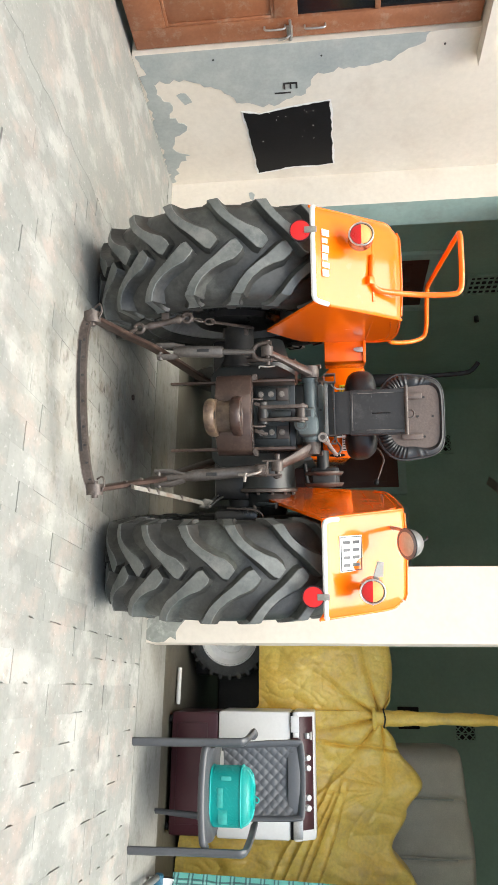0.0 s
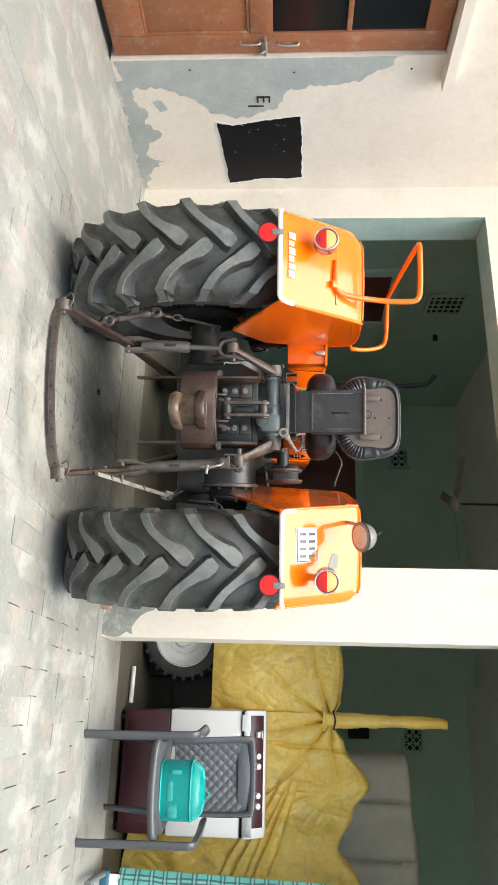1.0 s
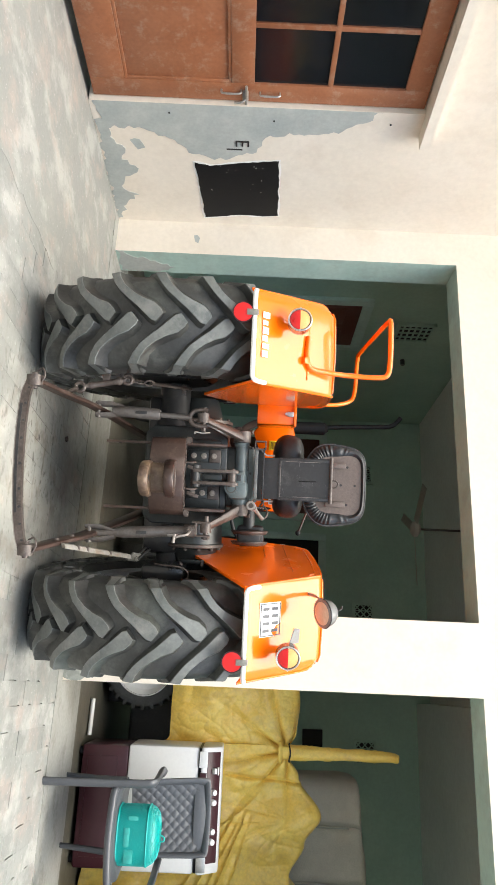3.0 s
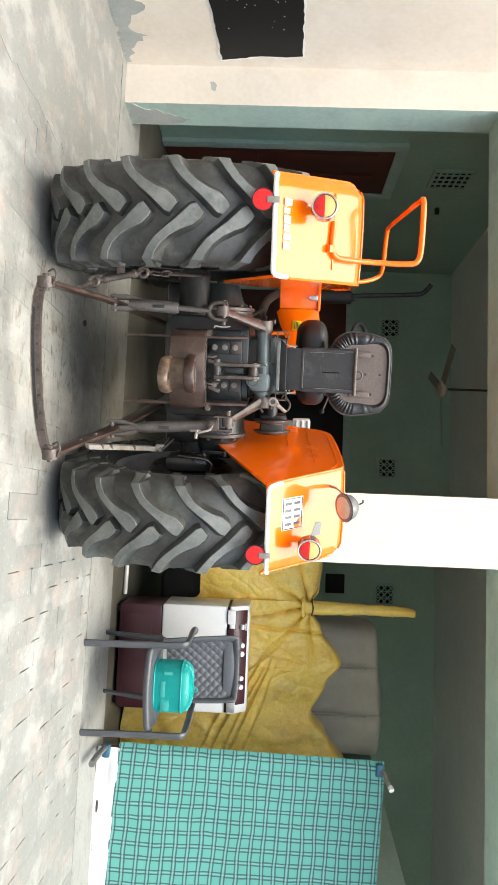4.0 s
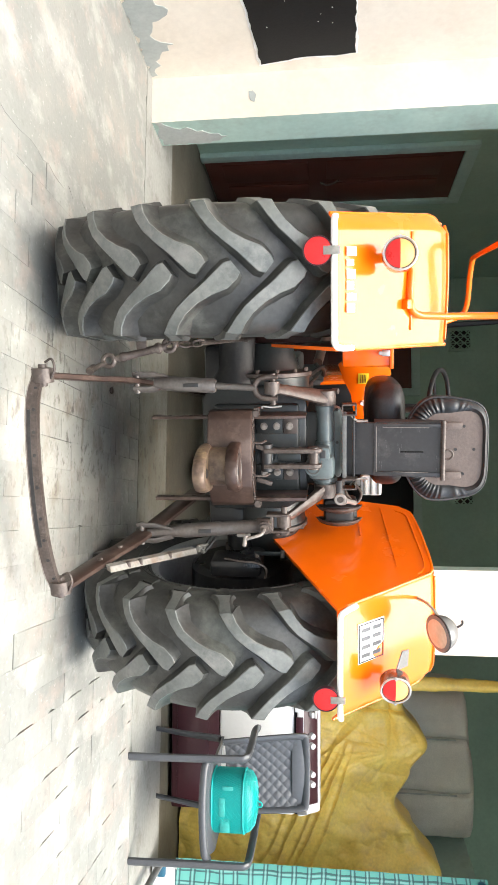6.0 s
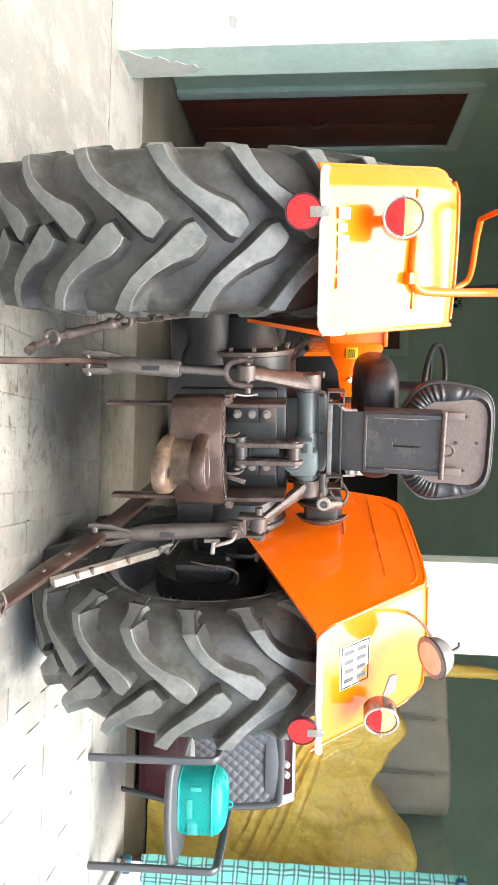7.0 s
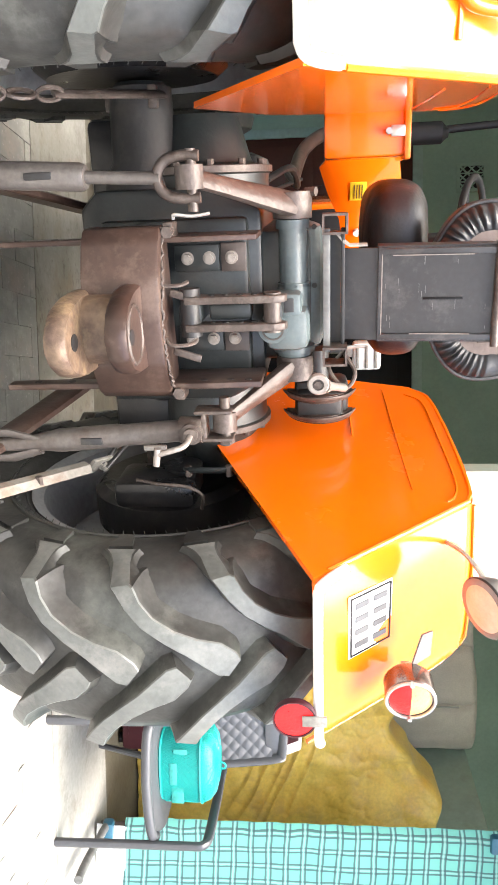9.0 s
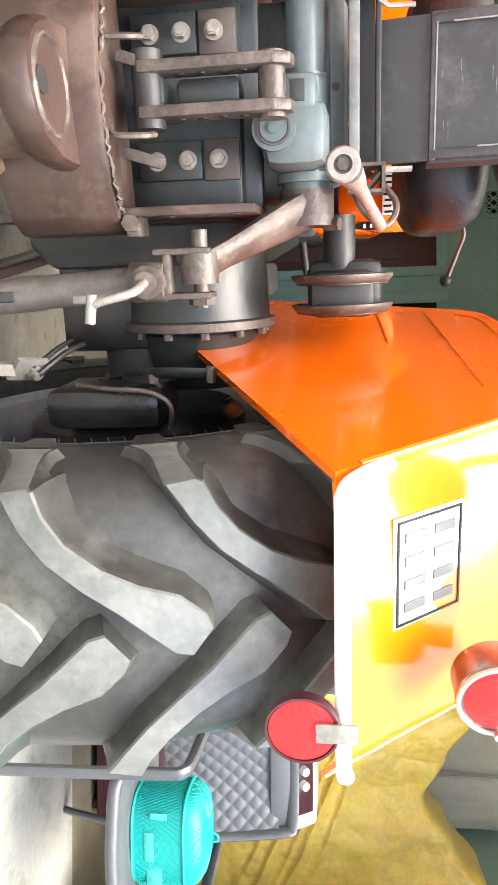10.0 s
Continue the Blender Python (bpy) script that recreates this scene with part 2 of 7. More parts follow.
DARKCHROME = material("dark_chrome", (0.20, 0.165, 0.15), 0.22, metal=0.75, vary=0.1, scale=12, fine=80, bump=0.05, dirt=(0.05, 0.03, 0.025), dirt_scale=11, dirt_amount=0.5)
FANPAINT = material("dusty_fan_paint", (0.46, 0.43, 0.37), 0.6, vary=0.08, scale=9, fine=60, bump=0.1)
RIM = material("silver_rim_paint", (0.32, 0.33, 0.34), 0.4, metal=0.3, vary=0.1, scale=8, fine=60, bump=0.1, dirt=(0.12, 0.10, 0.09), dirt_scale=8, dirt_amount=0.4)
VINYL = material("black_vinyl", (0.024, 0.026, 0.029), 0.40, vary=0.15, scale=20, fine=120, bump=0.25)
CANVAS = material("brown_seat_board", (0.125, 0.095, 0.083), 0.6, vary=0.1, scale=9, fine=90, bump=0.3)
SEATPLATE = material("seat_plate_paint", (0.032, 0.033, 0.036), 0.5, vary=0.1, scale=8, fine=70, bump=0.12, dirt=(0.13, 0.125, 0.12), dirt_scale=16, dirt_amount=0.3)
RED = material("red_lens", (0.62, 0.012, 0.014), 0.3, vary=0.06, scale=30, fine=160, bump=0.3)
AMBER = material("amber_lens", (0.88, 0.42, 0.14), 0.3, vary=0.06, scale=30, fine=160, bump=0.3)
LAMPGLASS = material("lamp_lens", (0.58, 0.43, 0.32), 0.35, vary=0.06, scale=20, fine=90, bump=0.2, second=(0.50, 0.35, 0.25), spec=0.3)
YELLOW = material("yellow_label", (0.75, 0.55, 0.02), 0.5, vary=0.05, scale=20, fine=60, bump=0.02)
TARP = material("yellow_tarpaulin", (0.93, 0.70, 0.17), 0.34, vary=0.07, scale=4.0, fine=60, bump=0.25, second=(0.84, 0.55, 0.10), dirt=(0.58, 0.38, 0.17), dirt_scale=5, dirt_amount=0.42)
# crisp ridged folds in the tarpaulin
tn, tl = TARP.node_tree.nodes, TARP.node_tree.links
tp = tn.new("ShaderNodeMapping")
tp.inputs["Scale"].default_value = (1.0, 1.0, 0.45)
tp.inputs["Rotation"].default_value = (0.5, 0.3, 0.0)
tl.new(tn["Texture Coordinate"].outputs["Object"], tp.inputs["Vector"])
tx = tn.new("ShaderNodeTexNoise")
tx.noise_type = "RIDGED_MULTIFRACTAL"
tx.inputs["Scale"].default_value, tx.inputs["Detail"].default_value = 3.6, 2.5
tl.new(tp.outputs[0], tx.inputs["Vector"])
tb = tn.new("ShaderNodeBump")
tb.inputs["Strength"].default_value, tb.inputs["Distance"].default_value = 0.75, 0.018
tl.new(tx.outputs["Fac"], tb.inputs["Height"])
tl.new(tn["Bump"].outputs[0], tb.inputs["Normal"])
tl.new(tb.outputs[0], tn["Principled BSDF"].inputs["Normal"])
SACK = material("grey_woven_cover", (0.60, 0.58, 0.52), 0.7, vary=0.08, scale=3.5, fine=120, bump=0.25, second=(0.47, 0.455, 0.41))
PLASTIC = material("dark_grey_plastic", (0.068, 0.072, 0.080), 0.4, vary=0.06, scale=10, fine=60, bump=0.05)
MAROON = material("maroon_plastic", (0.055, 0.014, 0.020), 0.35, vary=0.06, scale=6, fine=50, bump=0.05)
WHITEPLASTIC = material("white_plastic", (0.78, 0.78, 0.77), 0.35, vary=0.02, scale=6, fine=50, bump=0.02)
TEAL = material("teal_plastic", (0.0, 0.33, 0.305), 0.4, vary=0.05, scale=8, fine=60, bump=0.05)
# opaque: the unlit room behind the panes is put into the colour
GLASS = material("dark_door_glass", (0.012, 0.014, 0.017), 0.12, vary=0.1, scale=4, fine=30, bump=0.03)
PALEBAR = material("pale_grey_bar_paint", (0.225, 0.218, 0.200), 0.55, metal=0.05, vary=0.14, scale=12, fine=80, bump=0.25, second=(0.20, 0.18, 0.15), dirt=(0.16, 0.085, 0.045), dirt_scale=13, dirt_amount=0.6)
BLUE = material("blue_cap", (0.02, 0.10, 0.16), 0.4, vary=0.05, scale=8, fine=60, bump=0.05)

TEALNET = material("pale_teal_net", (0.005, 0.35, 0.325), 0.45, vary=0.05, scale=10, fine=60, bump=0.03)
ALLOY = material("pale_alloy", (0.27, 0.26, 0.235), 0.45, metal=0.3, vary=0.15, scale=25, fine=110, bump=0.4, second=(0.22, 0.21, 0.19), dirt=(0.15, 0.13, 0.11), dirt_scale=24, dirt_amount=0.5)
PALETAG = material("faded_tag", (0.04, 0.36, 0.325), 0.6, vary=0.1, scale=30, fine=90, bump=0.03)


def plaid(name):
    """Woven cloth: dark and pale lines on teal, in both directions."""
    m = bpy.data.materials.new(name)
    m.use_nodes = True
    n, l = m.node_tree.nodes, m.node_tree.links
    bs = n["Principled BSDF"]
    tc, sep = n.new("ShaderNodeTexCoord"), n.new("ShaderNodeSeparateXYZ")
    # the threads wander a little
    wn_, wm, wa = n.new("ShaderNodeTexNoise"), n.new("ShaderNodeVectorMath"), n.new("ShaderNodeVectorMath")
    wn_.inputs["Scale"].default_value, wn_.inputs["Detail"].default_value = 3.5, 3
    l.new(tc.outputs["Object"], wn_.inputs["Vector"])
    wm.operation, wa.operation = "SCALE", "ADD"
    wm.inputs["Scale"].default_value = 0.035
    l.new(wn_.outputs["Color"], wm.inputs[0])
    l.new(wm.outputs[0], wa.inputs[0])
    l.new(tc.outputs["Object"], wa.inputs[1])
    l.new(wa.outputs[0], sep.inputs[0])

    def line(axis, period, at, width):
        d = n.new("ShaderNodeMath")
        d.operation = "MULTIPLY_ADD"
        d.inputs[1].default_value, d.inputs[2].default_value = 1 / period, at
        l.new(sep.outputs[axis], d.inputs[0])
        f = n.new("ShaderNodeMath")
        f.operation = "FRACT"
        l.new(d.outputs[0], f.inputs[0])
        c = n.new("ShaderNodeMath")
        c.operation = "LESS_THAN"
        c.inputs[1].default_value = width / period
        l.new(f.outputs[0], c.inputs[0])
        return c.outputs[0]
    nz = n.new("ShaderNodeTexNoise")
    nz.inputs["Scale"].default_value = 5
    l.new(tc.outputs["Object"], nz.inputs["Vector"])
    base = n.new("ShaderNodeMix")
    base.data_type = "RGBA"
    l.new(nz.outputs["Fac"], base.inputs["Factor"])
    base.inputs["A"].default_value, base.inputs["B"].default_value = (0.085, 0.300, 0.262, 1), (0.110, 0.350, 0.308, 1)
    out = base.outputs["Result"]
    for axis in ("X", "Z"):
        for period, at, width, colour, k in ((0.082, 0.0, 0.0310, (0.10, 0.28, 0.255), 0.4), (0.082, 0.0, 0.0085, (0.015, 0.025, 0.04), 0.72), (0.082, 0.7256, 0.0085, (0.012, 0.025, 0.04), 0.72), (0.082, 0.8500, 0.0060, (0.26, 0.40, 0.38), 0.45)):
            mul = n.new("ShaderNodeMath")
            mul.operation = "MULTIPLY"
            mul.inputs[1].default_value = k
            l.new(line(axis, period, at, width), mul.inputs[0])
            mx = n.new("ShaderNodeMix")
            mx.data_type = "RGBA"
            mx.inputs["B"].default_value = (*colour, 1)
            l.new(mul.outputs[0], mx.inputs["Factor"])
            l.new(out, mx.inputs["A"])
            out = mx.outputs["Result"]
    l.new(out, bs.inputs["Base Color"])
    bs.inputs["Roughness"].default_value = 0.8
    fine = n.new("ShaderNodeTexNoise")
    fine.inputs["Scale"].default_value = 350
    l.new(tc.outputs["Object"], fine.inputs["Vector"])
    bp = n.new("ShaderNodeBump")
    bp.inputs["Strength"].default_value, bp.inputs["Distance"].default_value = 0.3, 0.002
    l.new(fine.outputs["Fac"], bp.inputs["Height"])
    l.new(bp.outputs[0], bs.inputs["Normal"])
    return m


PLAID = plaid("plaid_cot_cloth")


# ---- mesh helpers ----
def box(bm, c, s, bevel=0.0, m=None):
    """A box of size s about c, its edges rounded by bevel, turned by m about c."""
    made = bmesh.ops.create_cube(bm, size=1.0)["verts"]
    bmesh.ops.scale(bm, vec=s, verts=made)
    if bevel:
        edges = list({e for v in made for e in v.link_edges})
        r = bmesh.ops.bevel(bm, geom=edges, offset=bevel, segments=2, affect="EDGES", profile=0.5)
        made = list(set(r["verts"]) | {v for v in made if v.is_valid})
    if m is not None:
        bmesh.ops.transform(bm, matrix=m, verts=made)
    bmesh.ops.translate(bm, vec=c, verts=made)
    return bm


def rod(bm, a, b, r, r2=None, seg=16):
    a, b = Vector(a), Vector(b)
    d = b - a
    m = Matrix.Translation((a + b) / 2) @ d.to_track_quat("Z", "Y").to_matrix().to_4x4()
    bmesh.ops.create_cone(bm, cap_ends=True, segments=seg, radius1=r, radius2=r if r2 is None else r2, depth=d.length, matrix=m)
    return bm


def smooth_path(pts, n=6, closed=False):
    pts = [Vector(p) for p in pts]
    out = []
    k = len(pts)
    last = k if closed else k - 1
    for i in range(last):
        p1, p2 = pts[i], pts[(i + 1) % k]
        p0 = pts[i - 1] if (i or closed) else p1 * 2 - p2
        p3 = pts[(i + 2) % k] if (i + 2 < k or closed) else p2 * 2 - p1
        for j in range(n):
            t = j / n
            out.append(0.5 * (2 * p1 + (p2 - p0) * t + (2 * p0 - 5 * p1 + 4 * p2 - p3) * t * t + (3 * p1 - p0 - 3 * p2 + p3) * t ** 3))
    if not closed:
        out.append(pts[-1])
    return out


def tube(bm, pts, r, seg=10, closed=False, flat=1.0):
    """A round bar along the points; flat squeezes it along its second axis."""
    pts = [Vector(p) for p in pts]
    n = len(pts)
    rings, up = [], None
    for i, p in enumerate(pts):
        a = pts[i - 1] if (i or closed) else p
        b = pts[(i + 1) % n] if (i < n - 1 or closed) else p
        d = (b - a).normalized()
        if up is None:
            up = d.orthogonal().normalized()
        up = (up - d * up.dot(d)).normalized()
        side = d.cross(up)
        rr = r[i] if isinstance(r, (list, tuple)) else r
        rings.append([bm.verts.new(p + rr * (math.cos(t) * up + flat * math.sin(t) * side)) for t in [2 * math.pi * k / seg for k in range(seg)]])
    for i in range(n if closed else n - 1):
        A, B = rings[i], rings[(i + 1) % n]
        for k in range(seg):
            bm.faces.new((A[k], A[(k + 1) % seg], B[(k + 1) % seg], B[k]))
    if not closed:
        bm.faces.new(rings[0][::-1])
        bm.faces.new(rings[-1])
    return bm


def prism(bm, poly, axis, lo, hi, bevel=0.0):
    """A flat polygon, given in the two other axes in order, drawn out along axis from lo to hi."""
    def at(a, b, c):
        return {"x": (c, a, b), "y": (a, c, b), "z": (a, b, c)}[axis]
    A = [bm.verts.new(at(a, b, lo)) for a, b in poly]
    B = [bm.verts.new(at(a, b, hi)) for a, b in poly]
    n = len(poly)
    fs = [bm.faces.new(A[::-1]), bm.faces.new(B)]
    for i in range(n):
        fs.append(bm.faces.new((A[i], A[(i + 1) % n], B[(i + 1) % n], B[i])))
    bmesh.ops.recalc_face_normals(bm, faces=fs)
    if bevel:
        bmesh.ops.bevel(bm, geom=list({e for f in fs for e in f.edges}), offset=bevel, segments=2, affect="EDGES", profile=0.5)
    return bm


def lathe(bm, profile, m, seg=48, closed=False):
    """A profile of (radius, height) turned round the z axis of m."""
    rings = []
    for r, h in profile:
        rings.append([bm.verts.new(m @ Vector((r * math.cos(2 * math.pi * k / seg), r * math.sin(2 * math.pi * k / seg), h))) for k in range(seg)])
    n = len(rings)
    for i in range(n if closed else n - 1):
        A, B = rings[i], rings[(i + 1) % n]
        for k in range(seg):
            bm.faces.new((A[k], A[(k + 1) % seg], B[(k + 1) % seg], B[k]))
    bmesh.ops.recalc_face_normals(bm, faces=bm.faces)
    return bm


def grid(bm, f, nu, nv):
    """A sheet of points f(u, v), u and v from 0 to 1."""
    vs = [[bm.verts.new(f(i / nu, j / nv)) for j in range(nv + 1)] for i in range(nu + 1)]
    for i in range(nu):
        for j in range(nv):
            bm.faces.new((vs[i][j], vs[i + 1][j], vs[i + 1][j + 1], vs[i][j + 1]))
    return bm


def solid(name, bm, mats, angle=38):
    me = bpy.data.meshes.new(name)
    bm.to_mesh(me)
    bm.free()
    for mt in mats if isinstance(mats, (list, tuple)) else [mats]:
        me.materials.append(mt)
    for p in me.polygons:
        p.use_smooth = True
    me.set_sharp_from_angle(angle=radians(angle))
    return new(name, me)


def part(name, bm, mats, parent, label="", angle=38):
    ob = solid(name, bm, mats, angle)
    ob.parent = parent
    if label:
        ob["label"] = label
    return ob


def thing(name, m, label, category, group=""):
    ob = new(name)
    ob.empty_display_size = 0.1
    ob.matrix_basis = m
    return tagged(ob, label, category, group)


def B():
    return bmesh.new()


X90 = pose(0, 0, 0, 0, 90, 0)      # z axis laid along x


# ---- the setting ----
def block(name, lo, hi, face, rest, label, normals=((0, -1, 0),), cuts=0):
    """A piece of wall between two corners; faces that look along one of the normals take the first material."""
    bm = B()
    box(bm, [(a + b) / 2 for a, b in zip(lo, hi)], [b - a for a, b in zip(lo, hi)])
    for f in bm.faces:
        f.material_index = 0 if any(f.normal.dot(Vector(n)) > 0.9 for n in normals) else 1
    return tagged(solid(name, bm, [face, rest]), label, "wall", kind="structure")


SIDE_X, FRONT_Y, BACK_Y, LINTEL, EAVES = -2.415, 4.07, 8.82, 2.482, 6.6
THICK = 0.26
bm = B()
bmesh.ops.create_grid(bm, x_segments=2, y_segments=2, size=400)
bmesh.ops.translate(bm, vec=(0, 0, -0.03), verts=bm.verts)
tagged(solid("ground", bm, CEMENT), "pale dusty ground around the yard", "ground", kind="structure")
bm = B()
box(bm, (3.0, -2.19, -0.066), (11.0, 12.32, 0.106))
floor = tagged(solid("floor", bm, CEMENT), "worn pale grey cement floor with scratches", "floor", kind="structure")
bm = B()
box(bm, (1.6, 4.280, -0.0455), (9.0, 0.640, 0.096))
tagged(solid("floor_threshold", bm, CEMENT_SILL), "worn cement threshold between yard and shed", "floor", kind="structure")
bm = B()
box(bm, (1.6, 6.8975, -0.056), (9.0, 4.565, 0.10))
tagged(solid("floor_inner", bm, CEMENT_IN), "oil-stained cement floor inside the shed, shade painted in under the tractor", "floor", kind="structure")

block("wall_west", (SIDE_X - 0.25, 2.95, 0), (SIDE_X, FRONT_Y + THICK, EAVES), CREAM, GREEN, "cream limewashed wall with peeling paint", ((1, 0, 0), (0, -1, 0)))
block("wall_west_far", (SIDE_X - 0.25, -8, 0), (SIDE_X, 1.85, EAVES), CREAM, CREAM, "cream limewashed wall beyond the door", ((1, 0, 0),))
block("wall_over_door", (SIDE_X - 0.25, 1.85, 1.99), (SIDE_X, 2.95, EAVES), CREAM, CREAM, "cream limewashed wall over the door", ((1, 0, 0),))
block("wall_front_strip", (SIDE_X, FRONT_Y, 0), (-2.145, FRONT_Y + THICK, LINTEL), CREAM, MINT, "cream pier with mint green reveal beside the opening")
block("pillar", (0.384, FRONT_Y, 0), (0.815, FRONT_Y + THICK, LINTEL), CREAM, MINT, "cream limewashed square pillar between two shed openings", ((0, -1, 0), (1, 0, 0)))
block("wall_lintel", (SIDE_X, FRONT_Y, LINTEL), (6.0, FRONT_Y + THICK, EAVES), CREAM, MINT, "cream lintel wall with mint green underside")
block("wall_front_east", (5.5, FRONT_Y, 0), (6.0, FRONT_Y + THICK, LINTEL), CREAM, MINT, "cream wall beyond the second opening")
block("wall_room_west", (-3.0, FRONT_Y + THICK, 0), (-2.75, BACK_Y, 3.4), GREEN, GREEN, "dark green limewashed room wall", ((1, 0, 0),))
block("wall_room_north", (-3.0, BACK_Y, 0), (6.0, BACK_Y + 0.25, 3.4), GREEN, GREEN, "dark green limewashed back wall")
block("wall_room_east", (5.8, FRONT_Y + THICK, 0), (6.0, BACK_Y, 3.4), GREEN, GREEN, "green limewashed room wall", ((-1, 0, 0),))
bm = B()
box(bm, (1.5, 6.6, 3.45), (9.0, 4.8, 0.12))
tagged(solid("ceiling", bm, CEILING), "limewashed concrete ceiling of the shed", "ceiling", kind="structure")
bm = B()
box(bm, (3.35, 6.575, 3.305), (4.9, 4.48, 0.17))
tagged(solid("ceiling_east", bm, CEILING), "lower limewashed ceiling of the second bay", "ceiling", kind="structure")
# the yard behind the camera is closed by low walls
block("wall_yard_south", (-2.7, -8.3, 0), (9.0, -8.05, 2.2), CREAM, CREAM, "cream yard wall")
block("wall_yard_east", (8.3, -8.05, 0), (8.5, 4.3, 2.2), CREAM, CREAM, "cream yard wall")


# ---- the tractor ----
# across a lug: offset in half widths and height
LUG_SECTION = ((-2.1, -0.1), (-1.6, 0.16), (-1.2, 0.6), (-0.97, 0.93), (-0.85, 1.0), (0.85, 1.0), (0.97, 0.93), (1.2, 0.6), (1.6, 0.16), (2.1, -0.1))


def tyre_mesh(bm, R=0.665, half=0.193, lugs=20):
    """A farm tyre about the x axis: its carcass goes into bm, its chevron lugs and sidewall blocks come back one by one."""
    pieces = []
    Rc = R - 0.036
    prof = [(0.365, -half * 0.62), (0.385, -half * 0.82), (0.396, -half * 0.90), (0.400, -half * 0.885), (0.410, -half * 0.96), (0.425, -half * 1.02), (0.429, -half * 1.005), (0.455, -half * 1.07), (0.50, -half * 1.10), (0.54, -half * 1.06), (Rc - 0.045, -half * 0.99), (Rc - 0.018, -half * 0.80), (Rc - 0.004, -half * 0.4), (Rc, 0.0)]
    prof = prof + [(r, -h) for r, h in reversed(prof[:-1])] + [(0.375, half * 0.4), (0.375, -half * 0.4)]
    lathe(bm, prof, X90, 64, closed=True)
    for f in bm.faces:
        f.material_index = 0

    def base(a):
        s = min(1.0, abs(a) / half)
        return Rc - 0.004 - 0.045 * s ** 4

    stations = [(-0.002, 0.002, 0.026), (0.010, 0.016, 0.037), (0.038, 0.045, 0.034), (0.062, 0.083, 0.023), (0.090, 0.123, 0.0185), (0.125, 0.162, 0.0175), (0.160, 0.188, 0.0185), (0.188, 0.203, 0.021), (0.204, 0.212, 0.023)]
    for side in (-1, 1):
        for k in range(lugs):
            phi0 = 2 * math.pi * (k + (0.5 if side > 0 else 0.0)) / lugs
            rings = []
            lug = bmesh.new()
            for i, (a, d, w) in enumerate(stations):
                a2, d2, _ = stations[min(i + 1, len(stations) - 1)]
                a1, d1, _ = stations[max(i - 1, 0)]
                ta, td = a2 - a1, d2 - d1
                ln = math.hypot(ta, td)
                na, nd = -td / ln, ta / ln
                if i < 2:
                    na, nd = na * 0.5 - 0.35, nd * 0.85
                ring = []
                top = R - 0.026 * max(0.0, (a - 0.10) / 0.10) ** 2
                low = base(a) - 0.006
                for o, k in LUG_SECTION:
                    r = low + (top - low) * k
                    o = math.copysign(min(abs(o), 0.85) * w + max(0.0, abs(o) - 0.85) * min(w, 0.024), o)
                    aa, dd = a + na * o, d + nd * o
                    aa = min(aa, half + 0.006)
                    phi = phi0 - dd / Rc
                    ring.append(lug.verts.new((side * aa, -r * math.cos(phi), r * math.sin(phi))))
                rings.append(ring)
            # the lug spreads down the sidewall, so that the grooves end in rounded scallops
            a, d, w = stations[-1]
            for r, grow, add, x in ((Rc - 0.058, 1.15, 0.010, half * 1.055), (Rc - 0.080, 1.5, 0.016, half * 1.085), (Rc - 0.098, 2.2, 0.022, half * 1.095)):
                ring = []
                for o, _ in LUG_SECTION:
                    o *= 0.75
                    phi = phi0 - (d + add + grow * w * o) / Rc
                    rr = r - 0.004 * abs(o)
                    xx = x + (0.008 if abs(o) < 1 else -0.010)
                    ring.append(lug.verts.new((side * xx, -rr * math.cos(phi), rr * math.sin(phi))))
                rings.append(ring)
            fs = []
            for A, C in zip(rings, rings[1:]):
                for j in range(len(LUG_SECTION) - 1):
                    fs.append((lug.faces.new((A[j], A[j + 1], C[j + 1], C[j])), j))
            fs.append((lug.faces.new(rings[0]), 9))
            fs.append((lug.faces.new(rings[-1][::-1]), 9))
            pieces.append(("lug", lug))
            bmesh.ops.recalc_face_normals(lug, faces=[f for f, _ in fs])
            for f, j in fs:
                f.material_index = 1 if j in (3, 4, 5) else 0
            # a raised block on the sidewall between the lugs
            phi = phi0 - 0.385
            ring1 = []
            for r, wd in ((0.512, 0.026), (0.462, 0.016)):
                for o in (-1, 1):
                    p = phi + o * wd / r
                    ring1.append((r, p))
            block_bm = bmesh.new()
            pieces.append(("sidewall_block", block_bm))
            lo = [block_bm.verts.new((side * (half * 1.03), -r * math.cos(p), r * math.sin(p))) for r, p in (ring1[0], ring1[1], ring1[3], ring1[2])]
            hi = [block_bm.verts.new((side * (half * 1.125), -r * math.cos(p), r * math.sin(p))) for r, p in (ring1[0], ring1[1], ring1[3], ring1[2])]
            gs = [block_bm.faces.new(hi)] + [block_bm.faces.new((lo[i], lo[(i + 1) % 4], hi[(i + 1) % 4], hi[i])) for i in range(4)]
            bmesh.ops.recalc_face_normals(block_bm, faces=gs)
    return pieces


TRACTOR = pose(0.0126, 2.5528, 0, 0, 0, 15.4)
tractor = thing("tractor", TRACTOR, "orange farm tractor with black lugged tyres, parked on the cement floor", "tractor")
MID = -0.045        # the tractor's middle line
AXLE = (0.657, 0.646)  # the rear axle's place ahead and up
SKEW = -0.072          # the left wheel stands a little further back
WHEELS = []

